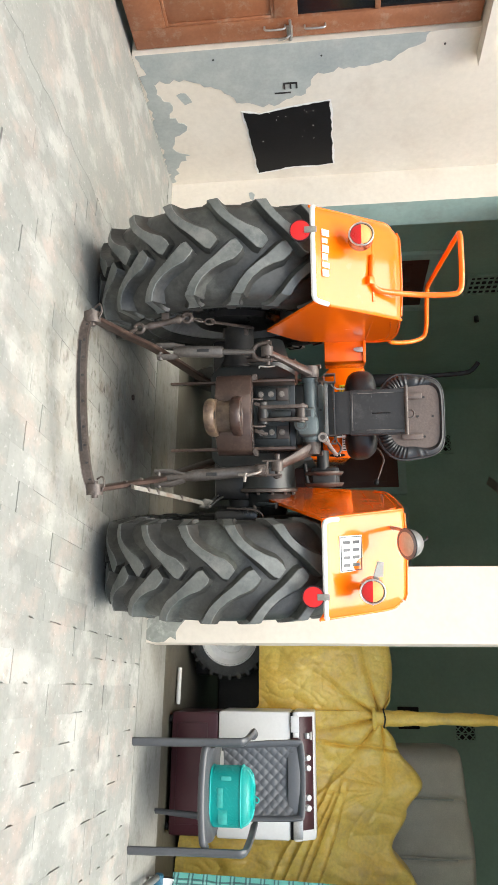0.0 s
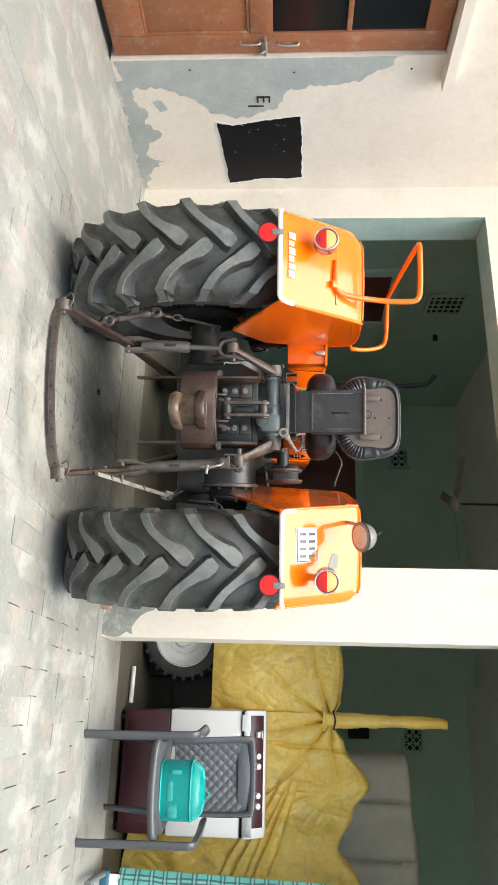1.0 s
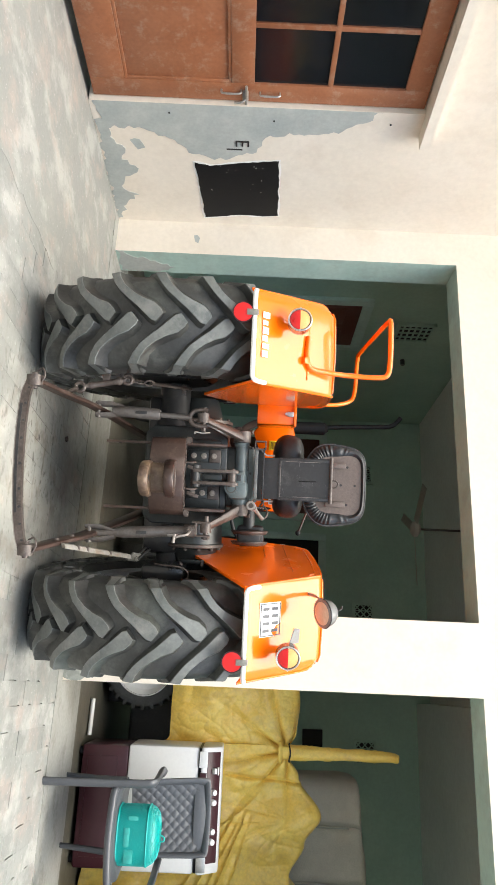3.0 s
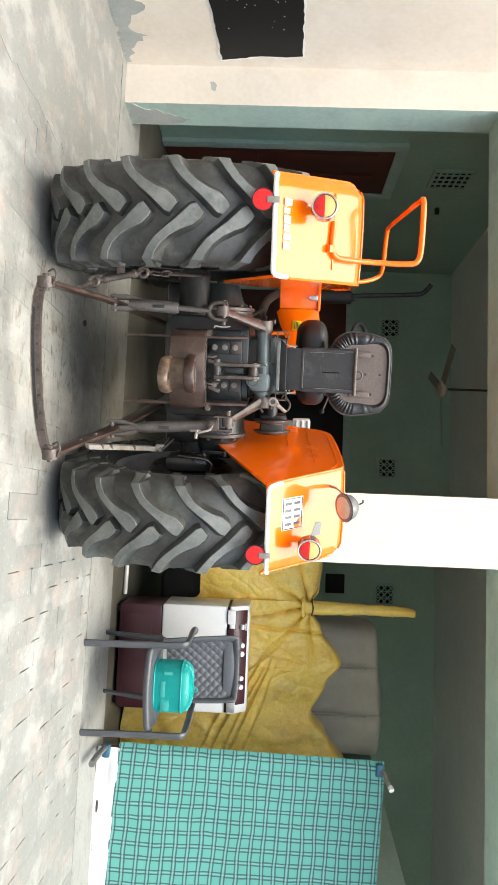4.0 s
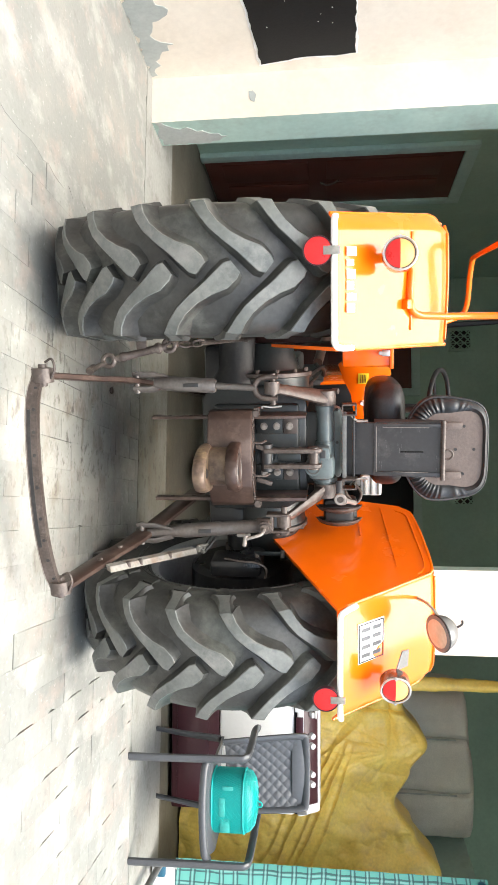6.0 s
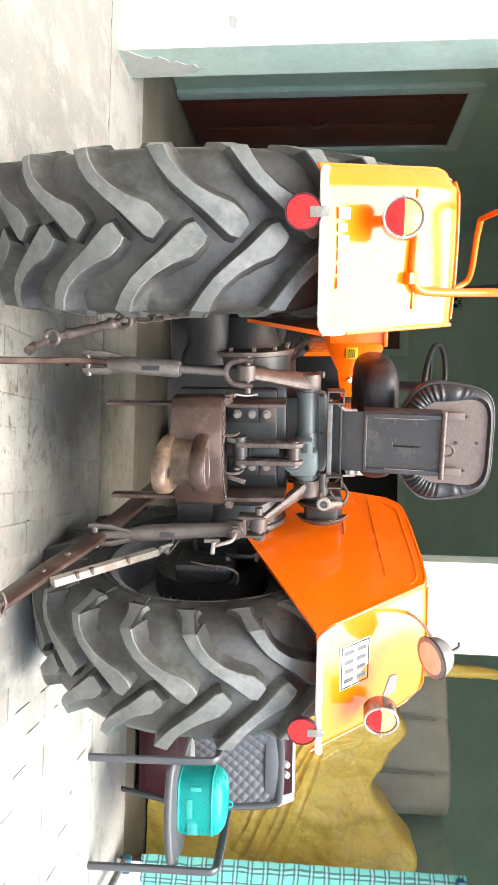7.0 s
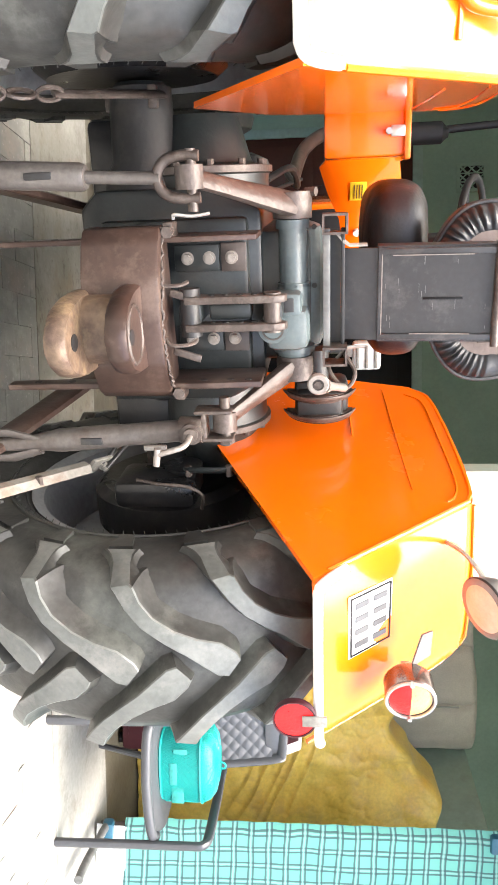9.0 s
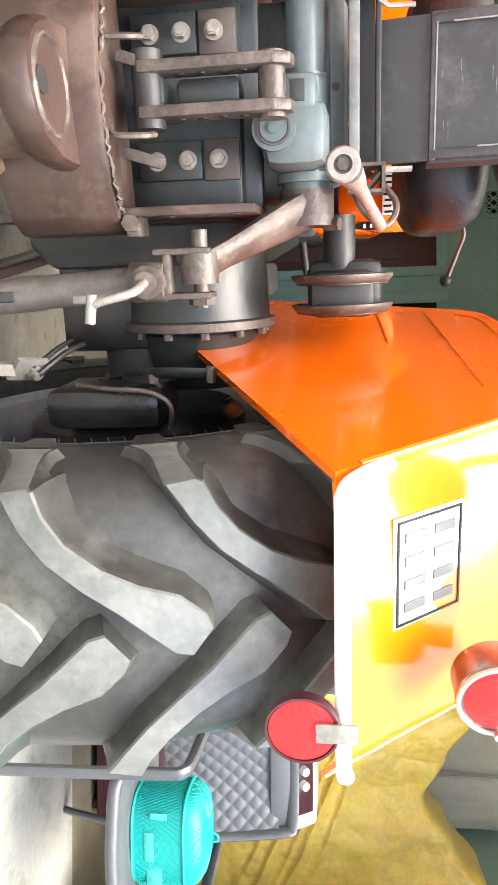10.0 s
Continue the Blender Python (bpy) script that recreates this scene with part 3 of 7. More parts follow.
for side, cx in ((-1, -0.690), (1, 0.642)):
    AX = (AXLE[0] + (SKEW if side < 0 else 0.0), AXLE[1])
    turn = 0.008 if side < 0 else -0.055
    bm = B()
    pieces = tyre_mesh(bm)
    for piece in [bm] + [p for _, p in pieces]:
        piece.transform(pose(cx, AX[0], AX[1]) @ Matrix.Rotation(turn, 4, "X"))
        for v in piece.verts:
            v.co.z = max(v.co.z, 0.002)
    wheel = part("rear_tyre", bm, [RUBBER, LUG], tractor, "large black farm tyre with worn chevron lugs")
    for s in (-1, 1):
        hub = pose(cx + s * 0.199, *AX)
        bm = tube(B(), [hub @ Vector((0, 0.434 * math.cos(t), 0.434 * math.sin(t))) for t in [2 * math.pi * k / 72 for k in range(72)]], 0.0045, 6, closed=True)
        for k in range(110):
            t = 2 * math.pi * k / 110
            rod(bm, hub @ Vector((0, 0.434 * math.cos(t), 0.434 * math.sin(t))), hub @ Vector((s * 0.007, 0.421 * math.cos(t + 0.01), 0.421 * math.sin(t + 0.01))), 0.0011, seg=3)
        part("bead_ring", bm, RUBBER, wheel, "raised bead ring with rubber whiskers")
    for name, piece in pieces:
        part(name, piece, [RUBBER, LUG], wheel)
    bm = lathe(B(), [(0.385, -0.165), (0.365, -0.150), (0.355, -0.10), (0.335, -0.03), (0.335, 0.04), (0.355, 0.10), (0.385, 0.165), (0.375, 0.165), (0.345, 0.10), (0.325, 0.04), (0.325, -0.03), (0.345, -0.10), (0.355, -0.150), (0.375, -0.165)], pose(cx, *AX) @ X90, 56, closed=True)
    part("rim", bm, RIM, wheel, "silver painted steel rim")
    bm = lathe(B(), [(0.0, 0.02), (0.10, 0.02), (0.12, 0.05), (0.22, 0.07), (0.325, 0.03), (0.325, 0.02), (0.22, 0.055), (0.12, 0.035), (0.0, 0.005)], pose(cx, *AX) @ (X90 if side > 0 else pose(0, 0, 0, 0, -90, 0)), 48)
    part("wheel_disc", bm, RIM, wheel)
    inner = -side
    for k in range(8):
        a = 2 * math.pi * k / 8
        y, z = AX[0] + 0.17 * math.cos(a), AX[1] + 0.17 * math.sin(a)
        part("wheel_nut", rod(B(), (cx + inner * 0.02, y, z), (cx + side * 0.085, y, z), 0.013, seg=6), STEEL, wheel)
    # brake drum and trumpet housing of the half axle
    X = lambda u: MID + side * u
    bm = lathe(B(), [(0.0, 0.0), (0.20, 0.0), (0.215, 0.015), (0.215, 0.11), (0.19, 0.13), (0.0, 0.13)], pose(cx + inner * 0.045, *AX) @ (X90 if inner > 0 else pose(0, 0, 0, 0, -90, 0)), 40)
    drum = part("brake_drum", bm, DRUM, tractor, "greasy black brake drum")
    WHEELS += [wheel, drum]
    turned = X90 if side > 0 else pose(0, 0, 0, 0, -90, 0)
    bm = lathe(B(), [(0.0, 0.0), (0.10, 0.0), (0.095, 0.03), (0.078, 0.06), (0.072, 0.22), (0.0, 0.22)], pose(X(0.245), *AX) @ turned, 36)
    axle = part("axle_housing", bm, BLACKMETAL, tractor, "black half axle housing")
    bm = lathe(B(), [(0.0, 0.0), (0.058, 0.0), (0.062, 0.012), (0.062, 0.055), (0.046, 0.062), (0.046, 0.085), (0.0, 0.085)], pose(cx + inner * 0.17, *AX) @ (X90 if inner > 0 else pose(0, 0, 0, 0, -90, 0)), 28)
    part("hub_boss", bm, DARKMETAL, axle, "grey hub boss with lugs")
    for a in (0.4, 2.5, 4.6):
        part("hub_lug", box(B(), (cx + inner * 0.205, AX[0] + 0.07 * math.cos(a), AX[1] + 0.07 * math.sin(a)), (0.05, 0.022, 0.022), 0.004), STEEL, axle)
    # side drum of the gearbox, bolted flange, and the cone that runs out to the wheel
    xf, rf, dz = (-0.335, 0.168, 0.772) if side < 0 else (0.322, 0.150, 0.768)
    bm = lathe(B(), [(0.0, -0.15), (rf - 0.012, -0.15), (rf - 0.006, -0.02), (rf, -0.016), (rf, 0.0), (rf - 0.030, 0.004), (0.124, 0.008), (0.118, 0.020), (0.098, 0.09), (0.090, 0.115), (0.0, 0.115)], pose(xf, 0.655, dz) @ turned, 48)
    cone = part("brake_cone", bm, DARKMETAL, tractor, "dark grey cone of the brake housing with a bolted flange")
    part("flange_rim", lathe(B(), [(rf - 0.002, -0.018), (rf + 0.003, -0.016), (rf + 0.003, -0.001), (rf - 0.002, 0.001)], pose(xf, 0.655, dz) @ turned, 48, closed=True), STEEL, cone, "rubbed rim of the flange")
    for k in range(12):
        a = 2 * math.pi * (k + 0.5) / 12
        y, z = 0.655 + (rf - 0.016) * math.cos(a), dz + (rf - 0.016) * math.sin(a)
        part("flange_bolt", rod(B(), (xf - side * 0.028, y, z), (xf + side * 0.014, y, z), 0.009, seg=6), STEEL, cone)

# rear mudguards
for side in (-1, 1):
    inn, out = (-0.456, -0.858) if side < 0 else (0.436, 0.848)
    bm = B()
    lo = 0.018 if side > 0 else 0.0
    # the right inner sheet is splayed: it runs inward towards the front
    def wall(y, z, inn=inn, side=side):
        return inn if side < 0 else 0.410 - 0.125 * y + 0.035 * z
    if side < 0:
        outline = [(0.0, 1.035), (0.335, 1.405), (0.36, 1.418), (0.62, 1.430), (0.76, 1.410), (0.80, 1.35), (0.78, 1.18), (0.70, 0.95), (0.46, 0.80)]
        run = [(0.0, 1.035, 0), (0.06, 1.10, 0), (0.17, 1.223, 0), (0.30, 1.366, 0), (0.335, 1.402, 0), (0.38, 1.420, 0), (0.5, 1.428, 0), (0.62, 1.432, 0), (0.76, 1.412, 0), (0.80, 1.35, 0)]
    else:
        outline = [(0.022, 1.042), (0.312, 1.392), (0.345, 1.406), (0.47, 1.410), (0.70, 1.402), (0.89, 1.382), (0.95, 1.33), (0.985, 1.19), (1.05, 0.88), (0.54, 0.785)]
        run = [(0.022, 1.042, 0), (0.06, 1.088, 0), (0.17, 1.221, 0), (0.29, 1.366, 0), (0.312, 1.392, 0), (0.35, 1.408, 0), (0.47, 1.412, 0), (0.70, 1.404, 0), (0.89, 1.384, 0), (0.96, 1.30, 0)]
    prism(bm, outline, "x", min(inn, inn - side * 0.012), max(inn, inn - side * 0.012))
    for v in bm.verts:
        v.co.x += wall(v.co.y, v.co.z) - inn
    guard = part("mudguard", bm, ORANGE, tractor, "glossy orange sheet metal mudguard")
    # rear and top sheet, one bent plate with a rounded outer corner
    bm = B()
    line = smooth_path(run, 3)
    n = len(line)

    def sheet(u, v, line=line, n=n, wall=wall, out=out, side=side, off=0.0):
        p = line[min(n - 1, round(u * (n - 1)))]
        far = out + (0.028 * max(0.0, min(1.0, p.x / 0.33)) if side < 0 else 0.0) * side - side * 0.026 * min(1.0, max(0.0, (p.x - (0.296 if side < 0 else 0.274)) / 0.04)) ** 2
        inner = wall(p.x, p.y)
        x = inner + (far - inner) * v
        crown = 0.008 * math.sin(math.pi * v)
        drop = 0.022 * max(0.0, (v - 0.93) / 0.07) ** 2
        return Vector((x, p.x - crown * 0.7 + drop * 0.6 + off * 0.7, p.y + crown * 0.7 - drop * 0.8 - off * 0.7))
    grid(bm, sheet, n - 1, 14)
    bmesh.ops.recalc_face_normals(bm, faces=bm.faces)
    bmesh.ops.solidify(bm, geom=bm.faces[:], thickness=0.006)
    part("rear_sheet", bm, ORANGE, guard)
    part("rolled_edge", tube(B(), [sheet(k / 40, 1.0) for k in range(41)], 0.004, 8), ORANGE, guard)
    top_u = 0.52
    part("bend_bead", tube(B(), [sheet(top_u, 0.02 + 0.96 * k / 12) + Vector((0, -0.002, 0.002)) for k in range(13)], 0.005, 8), ORANGE, guard)
    # pressed bead along the inner sheet and folded inner edge
    def on(points, off, wall=wall, side=side):
        return [(wall(y, z) - side * off, y, z) for y, z in points]
    edge = [(0.06, 1.096), (0.33, 1.392), (0.37, 1.408), (0.62, 1.422), (0.75, 1.404), (0.79, 1.35)] if side < 0 else [(0.05, 1.07), (0.29, 1.36), (0.32, 1.39), (0.37, 1.402), (0.47, 1.403), (0.70, 1.396), (0.88, 1.377), (0.945, 1.32)]
    bm = tube(B(), smooth_path(on(edge, 0.009), 5), 0.006, 8)
    part("edge_bead", bm, ORANGE, guard)
    ribs = [([(0.36, 1.372), (0.55, 1.385), (0.70, 1.375), (0.745, 1.33)], 0.0022), ([(0.36, 1.29), (0.55, 1.285), (0.72, 1.275)], 0.0016)]
    if side > 0:
        ribs = [([(0.305, 1.342), (0.33, 1.363), (0.41, 1.376), (0.69, 1.366), (0.84, 1.355), (0.89, 1.31)], 0.0028), ([(0.35, 1.270), (0.49, 1.263), (0.70, 1.255), (0.92, 1.247)], 0.0018), ([(0.61, 1.142), (0.84, 1.137), (0.97, 1.134)], 0.003)]
    for points, rad in ribs:
        part("pressed_rib", tube(B(), smooth_path(on(points, 0.0125), 5), rad, 6), ORANGE, guard)
    # rolled lip along the lower edge of the rear sheet, its bright glare coloured white
    bm = B()
    tube(bm, smooth_path([(inn - side * 0.004, 0.055, 1.088), (inn - side * 0.002, 0.010, 1.050), (inn + side * 0.012, -0.006, 1.034), (inn + side * 0.06, -0.006, 1.032), (out - side * 0.05, -0.002, 1.032), (out - side * 0.008, 0.010, 1.036)], 5), 0.0105, 10)
    for v in bm.verts:
        v.co.x += (wall(0.03, 1.04) - inn) * max(0.0, 1 - abs(v.co.x - inn) / 0.2)
    bmesh.ops.translate(bm, vec=(0, 0.9 * lo, lo), verts=bm.verts)
    part("lip", bm, WHITE, guard, "rolled edge coloured white for the glare on it")
    # reflector on a small bracket
    x = side * 0.746
    bm = box(B(), (x, -0.014, 1.024 + lo), (0.026, 0.004, 0.050), 0.001)
    part("reflector_bracket", bm, ALLOY, tractor)
    rm = pose(x, -0.006, 0.983 + lo) @ pose(0, 0, 0, 90, 0, 0)
    bm = lathe(B(), [(0.0, 0.0065), (0.030, 0.006), (0.0405, 0.005), (0.0412, 0.003), (0.0412, -0.008), (0.0, -0.008)], rm, 40)
    reflector = part("reflector", bm, RED, tractor, "round red reflector")
    part("reflector_rim", lathe(B(), [(0.0412, -0.009), (0.0445, -0.009), (0.0455, 0.002), (0.0448, 0.0065), (0.0420, 0.0065), (0.0412, 0.003)], rm, 40, closed=True), MAROON, reflector)

# tail lamps: dark drum, two-colour lens, wire ring
for side, x, y, z in ((-1, -0.735, 0.045, 1.230), (1, 0.732, 0.045, 1.240)):
    lampm = pose(x, y, z) @ pose(0, 0, 0, 90, 0, -6 if side < 0 else 8)
    bm = lathe(B(), [(0.0, -0.06), (0.040, -0.06), (0.052, -0.045), (0.053, 0.0), (0.050, 0.004), (0.0, 0.004)], lampm, 36)
    lamp = part("tail_lamp", bm, DARKCHROME, tractor, "round tail lamp, red and amber lens in a dark drum")
    for mat, lo in ((RED, math.pi), (AMBER, 0.0)):
        bm = B()
        ring = [bm.verts.new(lampm @ Vector((0.044 * math.cos(lo + math.pi * k / 14), 0.044 * math.sin(lo + math.pi * k / 14), 0.004))) for k in range(15)]
        mid = [bm.verts.new(lampm @ Vector((0.030 * math.cos(lo + math.pi * k / 14), 0.030 * math.sin(lo + math.pi * k / 14), 0.011))) for k in range(15)]
        cen = bm.verts.new(lampm @ Vector((0, 0, 0.014)))
        for k in range(14):
            bm.faces.new((ring[k], ring[k + 1], mid[k + 1], mid[k]))
            bm.faces.new((mid[k], mid[k + 1], cen))
        bmesh.ops.recalc_face_normals(bm, faces=bm.faces)
        part("lens", bm, mat, lamp, "red half of the lens" if mat is RED else "amber half of the lens")
    bm = tube(B(), [lampm @ Vector((0.050 * math.cos(t), 0.050 * math.sin(t), 0.006)) for t in [2 * math.pi * k / 40 for k in range(40)]], 0.0035, 8, closed=True)
    part("ring", bm, BRIGHT, lamp)
    for s in (-1, 1):
        part("screw", rod(B(), lampm @ Vector((s * 0.050, 0, 0.004)), lampm @ Vector((s * 0.050, 0, 0.014)), 0.005, seg=8), BRIGHT, lamp)
    bm = B()
    if side > 0:
        prism(bm, [(-side * 0.048, 0.0), (-side * 0.115, 0.030), (-side * 0.110, 0.062), (-side * 0.050, 0.058)], "z", -0.002, 0.002)
        bm.transform(pose(x, y + 0.040, z + 0.004) @ pose(0, 0, 0, 50, 0, 0))
    box(bm, (x, y + 0.070, z), (0.03, 0.06, 0.02), 0.002)
    part("lamp_bracket", bm, GREYBAR, tractor)

# work lamp on the right mudguard
lampm = pose(0.545, 0.10, 1.392) @ pose(0, 0, 0, 150, 0, 8)
bm = lathe(B(), [(0.0, -0.062), (0.020, -0.060), (0.038, -0.051), (0.052, -0.035), (0.060, -0.014), (0.062, 0.0), (0.064, 0.008), (0.058, 0.010), (0.0, 0.006)], lampm, 40)
lamp = part("work_lamp", bm, GREYCASE, tractor, "round grey work lamp with a dull pinkish lens")
bm = lathe(B(), [(0.0, 0.018), (0.03, 0.016), (0.050, 0.010), (0.056, 0.006), (0.0, 0.002)], lampm, 40)
part("lens", bm, LAMPGLASS, lamp, "dull pinkish lamp glass")
bm = tube(B(), [lampm @ Vector((0.0625 * math.cos(t), 0.0625 * math.sin(t), 0.004)) for t in [2 * math.pi * k / 40 for k in range(40)]], 0.004, 8, closed=True)
part("case_ring", bm, BLACKMETAL, lamp, "dark rubber ring round the lens")
bm = tube(B(), smooth_path([(0.488, 0.262, 1.342), (0.490, 0.225, 1.366), (0.499, 0.170, 1.388), (0.516, 0.130, 1.400)], 5), 0.014, 8, flat=0.35)
part("lamp_stalk", bm, ALLOY, lamp)
part("lamp_wire", tube(B(), smooth_path([(0.540, 0.13, 1.450), (0.53, 0.14, 1.475), (0.52, 0.15, 1.478)], 4), 0.004, 8), BLACKMETAL, lamp)

# number plate, the characters as plain bars
slope = pose(0, 0, 0, 48, 0, 0)
platem = pose(0.584, 0.111, 1.159) @ pose(0, 0, 0, 50, 0, 0)
bm = box(B(), (0, 0, 0), (0.150, 0.124, 0.004), 0.001)
bmesh.ops.transform(bm, matrix=platem, verts=bm.verts)
plate = part("number_plate", bm, WHITE, tractor, "white number plate with a thin black border")
bm = B()
for c, s in (((0, 0.056, 0.003), (0.142, 0.003, 0.002)), ((0, -0.056, 0.003), (0.142, 0.003, 0.002)), ((0.0695, 0, 0.003), (0.003, 0.112, 0.002)), ((-0.0695, 0, 0.003), (0.003, 0.112, 0.002))):
    box(bm, c, s)
bmesh.ops.transform(bm, matrix=platem, verts=bm.verts)
part("plate_border", bm, BLACKPAINT, plate)
for row in (0.026, -0.026):
    for k in range(4):
        bm = box(B(), (-0.047 + 0.0315 * k, row, 0.003), (0.013, 0.036, 0.002))
        bm.transform(platem)
        part("plate_bar", bm, PLASTIC, plate)
# maker's mark as plain white shapes
mm = pose(-0.66, 0.028, 1.078) @ slope
for k, (w, h) in enumerate(((0.028, 0.040), (0.020, 0.030), (0.030, 0.036), (0.026, 0.030), (0.022, 0.040), (0.028, 0.034))):
    bm = box(B(), (-0.085 + 0.034 * k, 0.006 - 0.5 * (0.040 - h), 0.0025), (w, h, 0.002), 0.0006)
    bm.transform(mm)
    part("mark", bm, WHITE, tractor, "white painted mark")

# guard rail of orange tube on the left mudguard
bm = tube(B(), smooth_path([(-0.70, 0.205, 1.283), (-0.60, 0.200, 1.280), (-0.555, 0.215, 1.30), (-0.545, 0.25, 1.37), (-0.543, 0.30, 1.50), (-0.543, 0.315, 1.63), (-0.560, 0.318, 1.672), (-0.62, 0.315, 1.682), (-0.77, 0.308, 1.680), (-0.815, 0.32, 1.678), (-0.825, 0.40, 1.675), (-0.80, 0.98, 1.645), (-0.785, 1.06, 1.645), (-0.72, 1.12, 1.648), (-0.60, 1.19, 1.652), (-0.55, 1.21, 1.63), (-0.52, 1.17, 1.55), (-0.51, 1.12, 1.46), (-0.50, 1.02, 1.425), (-0.49, 0.78, 1.40)], 5), 0.0125, 10)
rail = part("guard_rail", bm, ORANGE, tractor, "bent orange tube guard rail")
bm = box(B(), (-0.585, 0.195, 1.268), (0.032, 0.03, 0.035), 0.003, slope)
part("rail_clamp", bm, ORANGE, rail)
bm = box(B(), (-0.66, 0.222, 1.285), (0.32, 0.012, 0.012), 0.003, slope)
part("rail_foot", bm, ORANGE, rail)

# gearbox, rockshaft and lift arms
bm = B()
prism(bm, [(-0.29, 0.56), (-0.25, 0.52), (0.16, 0.52), (0.20, 0.56), (0.20, 0.84), (0.15, 0.93), (-0.24, 0.93), (-0.29, 0.84)], "y", 0.44, 1.5, 0.012)
box(bm, (MID, 0.435, 0.735), (0.36, 0.04, 0.33), 0.012)
gear = part("gearbox", bm, DARKMETAL, tractor, "dark grey gearbox housing, oily")
for x in (-0.35, 0.26):
    part("final_drive", box(B(), (x, 0.74, 0.60), (0.20, 0.34, 0.18), 0.02), DRUM, gear)
bm = box(B(), (MID, 0.66, 0.975), (0.30, 0.42, 0.13), 0.02)
part("lift_cover", bm, DARKMETAL, gear)
for x in (-0.141, 0.040):
    part("cover_plate", box(B(), (x, 0.407, 0.787), (0.058, 0.014, 0.100), 0.002), DARKMETAL, gear)
    part("primer_plate", box(B(), (x, 0.410, 0.868), (0.062, 0.010, 0.056), 0.002), PRIMER, gear, "brown primed plate")
    for z in (0.766, 0.815, 0.864):
        bm = rod(B(), (x, 0.404, z), (x, 0.398, z), 0.0145, seg=20)
        rod(bm, (x, 0.398, z), (x, 0.386, z), 0.0105, seg=6)
        rod(bm, (x, 0.386, z), (x, 0.384, z), 0.007, seg=12)
        part("bolt", bm, PALESTEEL, gear, "bright hexagon bolt")
bm = rod(B(), (-0.215, 0.44, 0.998), (-0.075, 0.44, 0.998), 0.031, seg=32)
shaft = part("rockshaft", bm, SHAFTPAINT, tractor, "grey-green painted rockshaft tube")
for x0, x1, r in ((-0.075, 0.085, 0.036), (-0.078, -0.070, 0.036), (-0.215, -0.196, 0.037), (0.066, 0.080, 0.047), (0.080, 0.092, 0.038)):
    part("shaft_collar", rod(B(), (x0, 0.44, 0.998), (x1, 0.44, 0.998), r, seg=32), SHAFTPAINT, shaft)
part("shaft_cover", box(B(), (-0.062, 0.505, 1.022), (0.285, 0.085, 0.085), 0.022), SHAFTPAINT, shaft)
for x in (-0.196, -0.066):
    part("cover_screw", rod(B(), (x, 0.468, 1.045), (x, 0.460, 1.045), 0.006, seg=10), BLACKMETAL, shaft)
bm = B()
box(bm, (0.016, 0.402, 0.985), (0.098, 0.105, 0.100), 0.026)
box(bm, (-0.040, 0.400, 0.988), (0.052, 0.100, 0.060), 0.012)
rod(bm, (0.010, 0.395, 0.955), (0.010, 0.343, 0.955), 0.032, seg=28)
rod(bm, (0.010, 0.345, 0.955), (0.010, 0.339, 0.955), 0.020, seg=28)
rod(bm, (0.010, 0.341, 0.955), (0.010, 0.336, 0.955), 0.008, seg=12)
boss = part("ram_boss", bm, SHAFTPAINT, tractor, "blue-grey ram boss with a round cap")
part("yoke_slot", box(B(), (-0.040, 0.3495, 0.984), (0.030, 0.004, 0.034), 0.0015), BLACKMETAL, boss)
part("cap_recess", lathe(B(), [(0.0, 0.0), (0.0245, 0.0), (0.0245, 0.003), (0.0215, 0.003), (0.0215, 0.001), (0.0, 0.001)], pose(0.010, 0.343, 0.955) @ pose(0, 0, 0, 90, 0, 0), 28), PRIMER, boss)
for side, hub, end in ((-1, (-0.245, 0.44, 0.998), (-0.308, 0.215, 0.815)), (1, (0.118, 0.44, 0.998), (0.205, 0.300, 0.845))):
    bm = B()
    rod(bm, (hub[0] - 0.028, hub[1], hub[2]), (hub[0] + 0.028, hub[1], hub[2]), 0.043, seg=28)
    a, b = Vector(hub), Vector(end)
    tube(bm, [a + (b - a) * t for t in (0.0, 0.25, 0.5, 0.75, 1.0)], [0.043, 0.039, 0.033, 0.028, 0.027], 12, flat=0.55)
    rod(bm, (end[0] - 0.022, end[1], end[2]), (end[0] + 0.022, end[1], end[2]), 0.027, seg=24)
    arm = part("lift_arm", bm, STEEL, tractor, "worn grey iron lift arm")
    bm = rod(B(), (hub[0] + side * 0.026, hub[1], hub[2] + 0.03), (hub[0] + side * 0.026, hub[1] - 0.01, hub[2] + 0.052), 0.011, seg=6)
    part("clamp_bolt", bm, STEEL, arm)

# left lift rod with its shackle
sx, sy, sz = -0.308, 0.215, 0.815
bm = tube(B(), smooth_path([(sx - 0.037, sy - 0.002, sz + 0.020), (sx - 0.038, sy - 0.002, sz - 0.015), (sx - 0.029, sy, sz - 0.047), (sx, sy, sz - 0.062), (sx + 0.029, sy, sz - 0.047), (sx + 0.038, sy - 0.002, sz - 0.015), (sx + 0.037, sy - 0.002, sz + 0.020)], 6), 0.0105, 10)
rod(bm, (sx - 0.050, sy, sz + 0.004), (sx + 0.062, sy, sz + 0.004), 0.010, seg=14)
shackle = part("shackle", bm, STEEL, tractor, "worn iron shackle with its pin")
bm = tube(B(), smooth_path([(sx + 0.066, sy, sz + 0.035), (sx + 0.070, sy - 0.004, sz), (sx + 0.066, sy - 0.006, sz - 0.032), (sx + 0.074, sy, sz - 0.036)], 4), 0.0035, 6)
part("split_pin", bm, BRIGHT, shackle)
low = Vector((-0.331, 0.235, 0.36))
top = Vector((sx, sy, sz - 0.068))
mid = low + (top - low) * 0.66
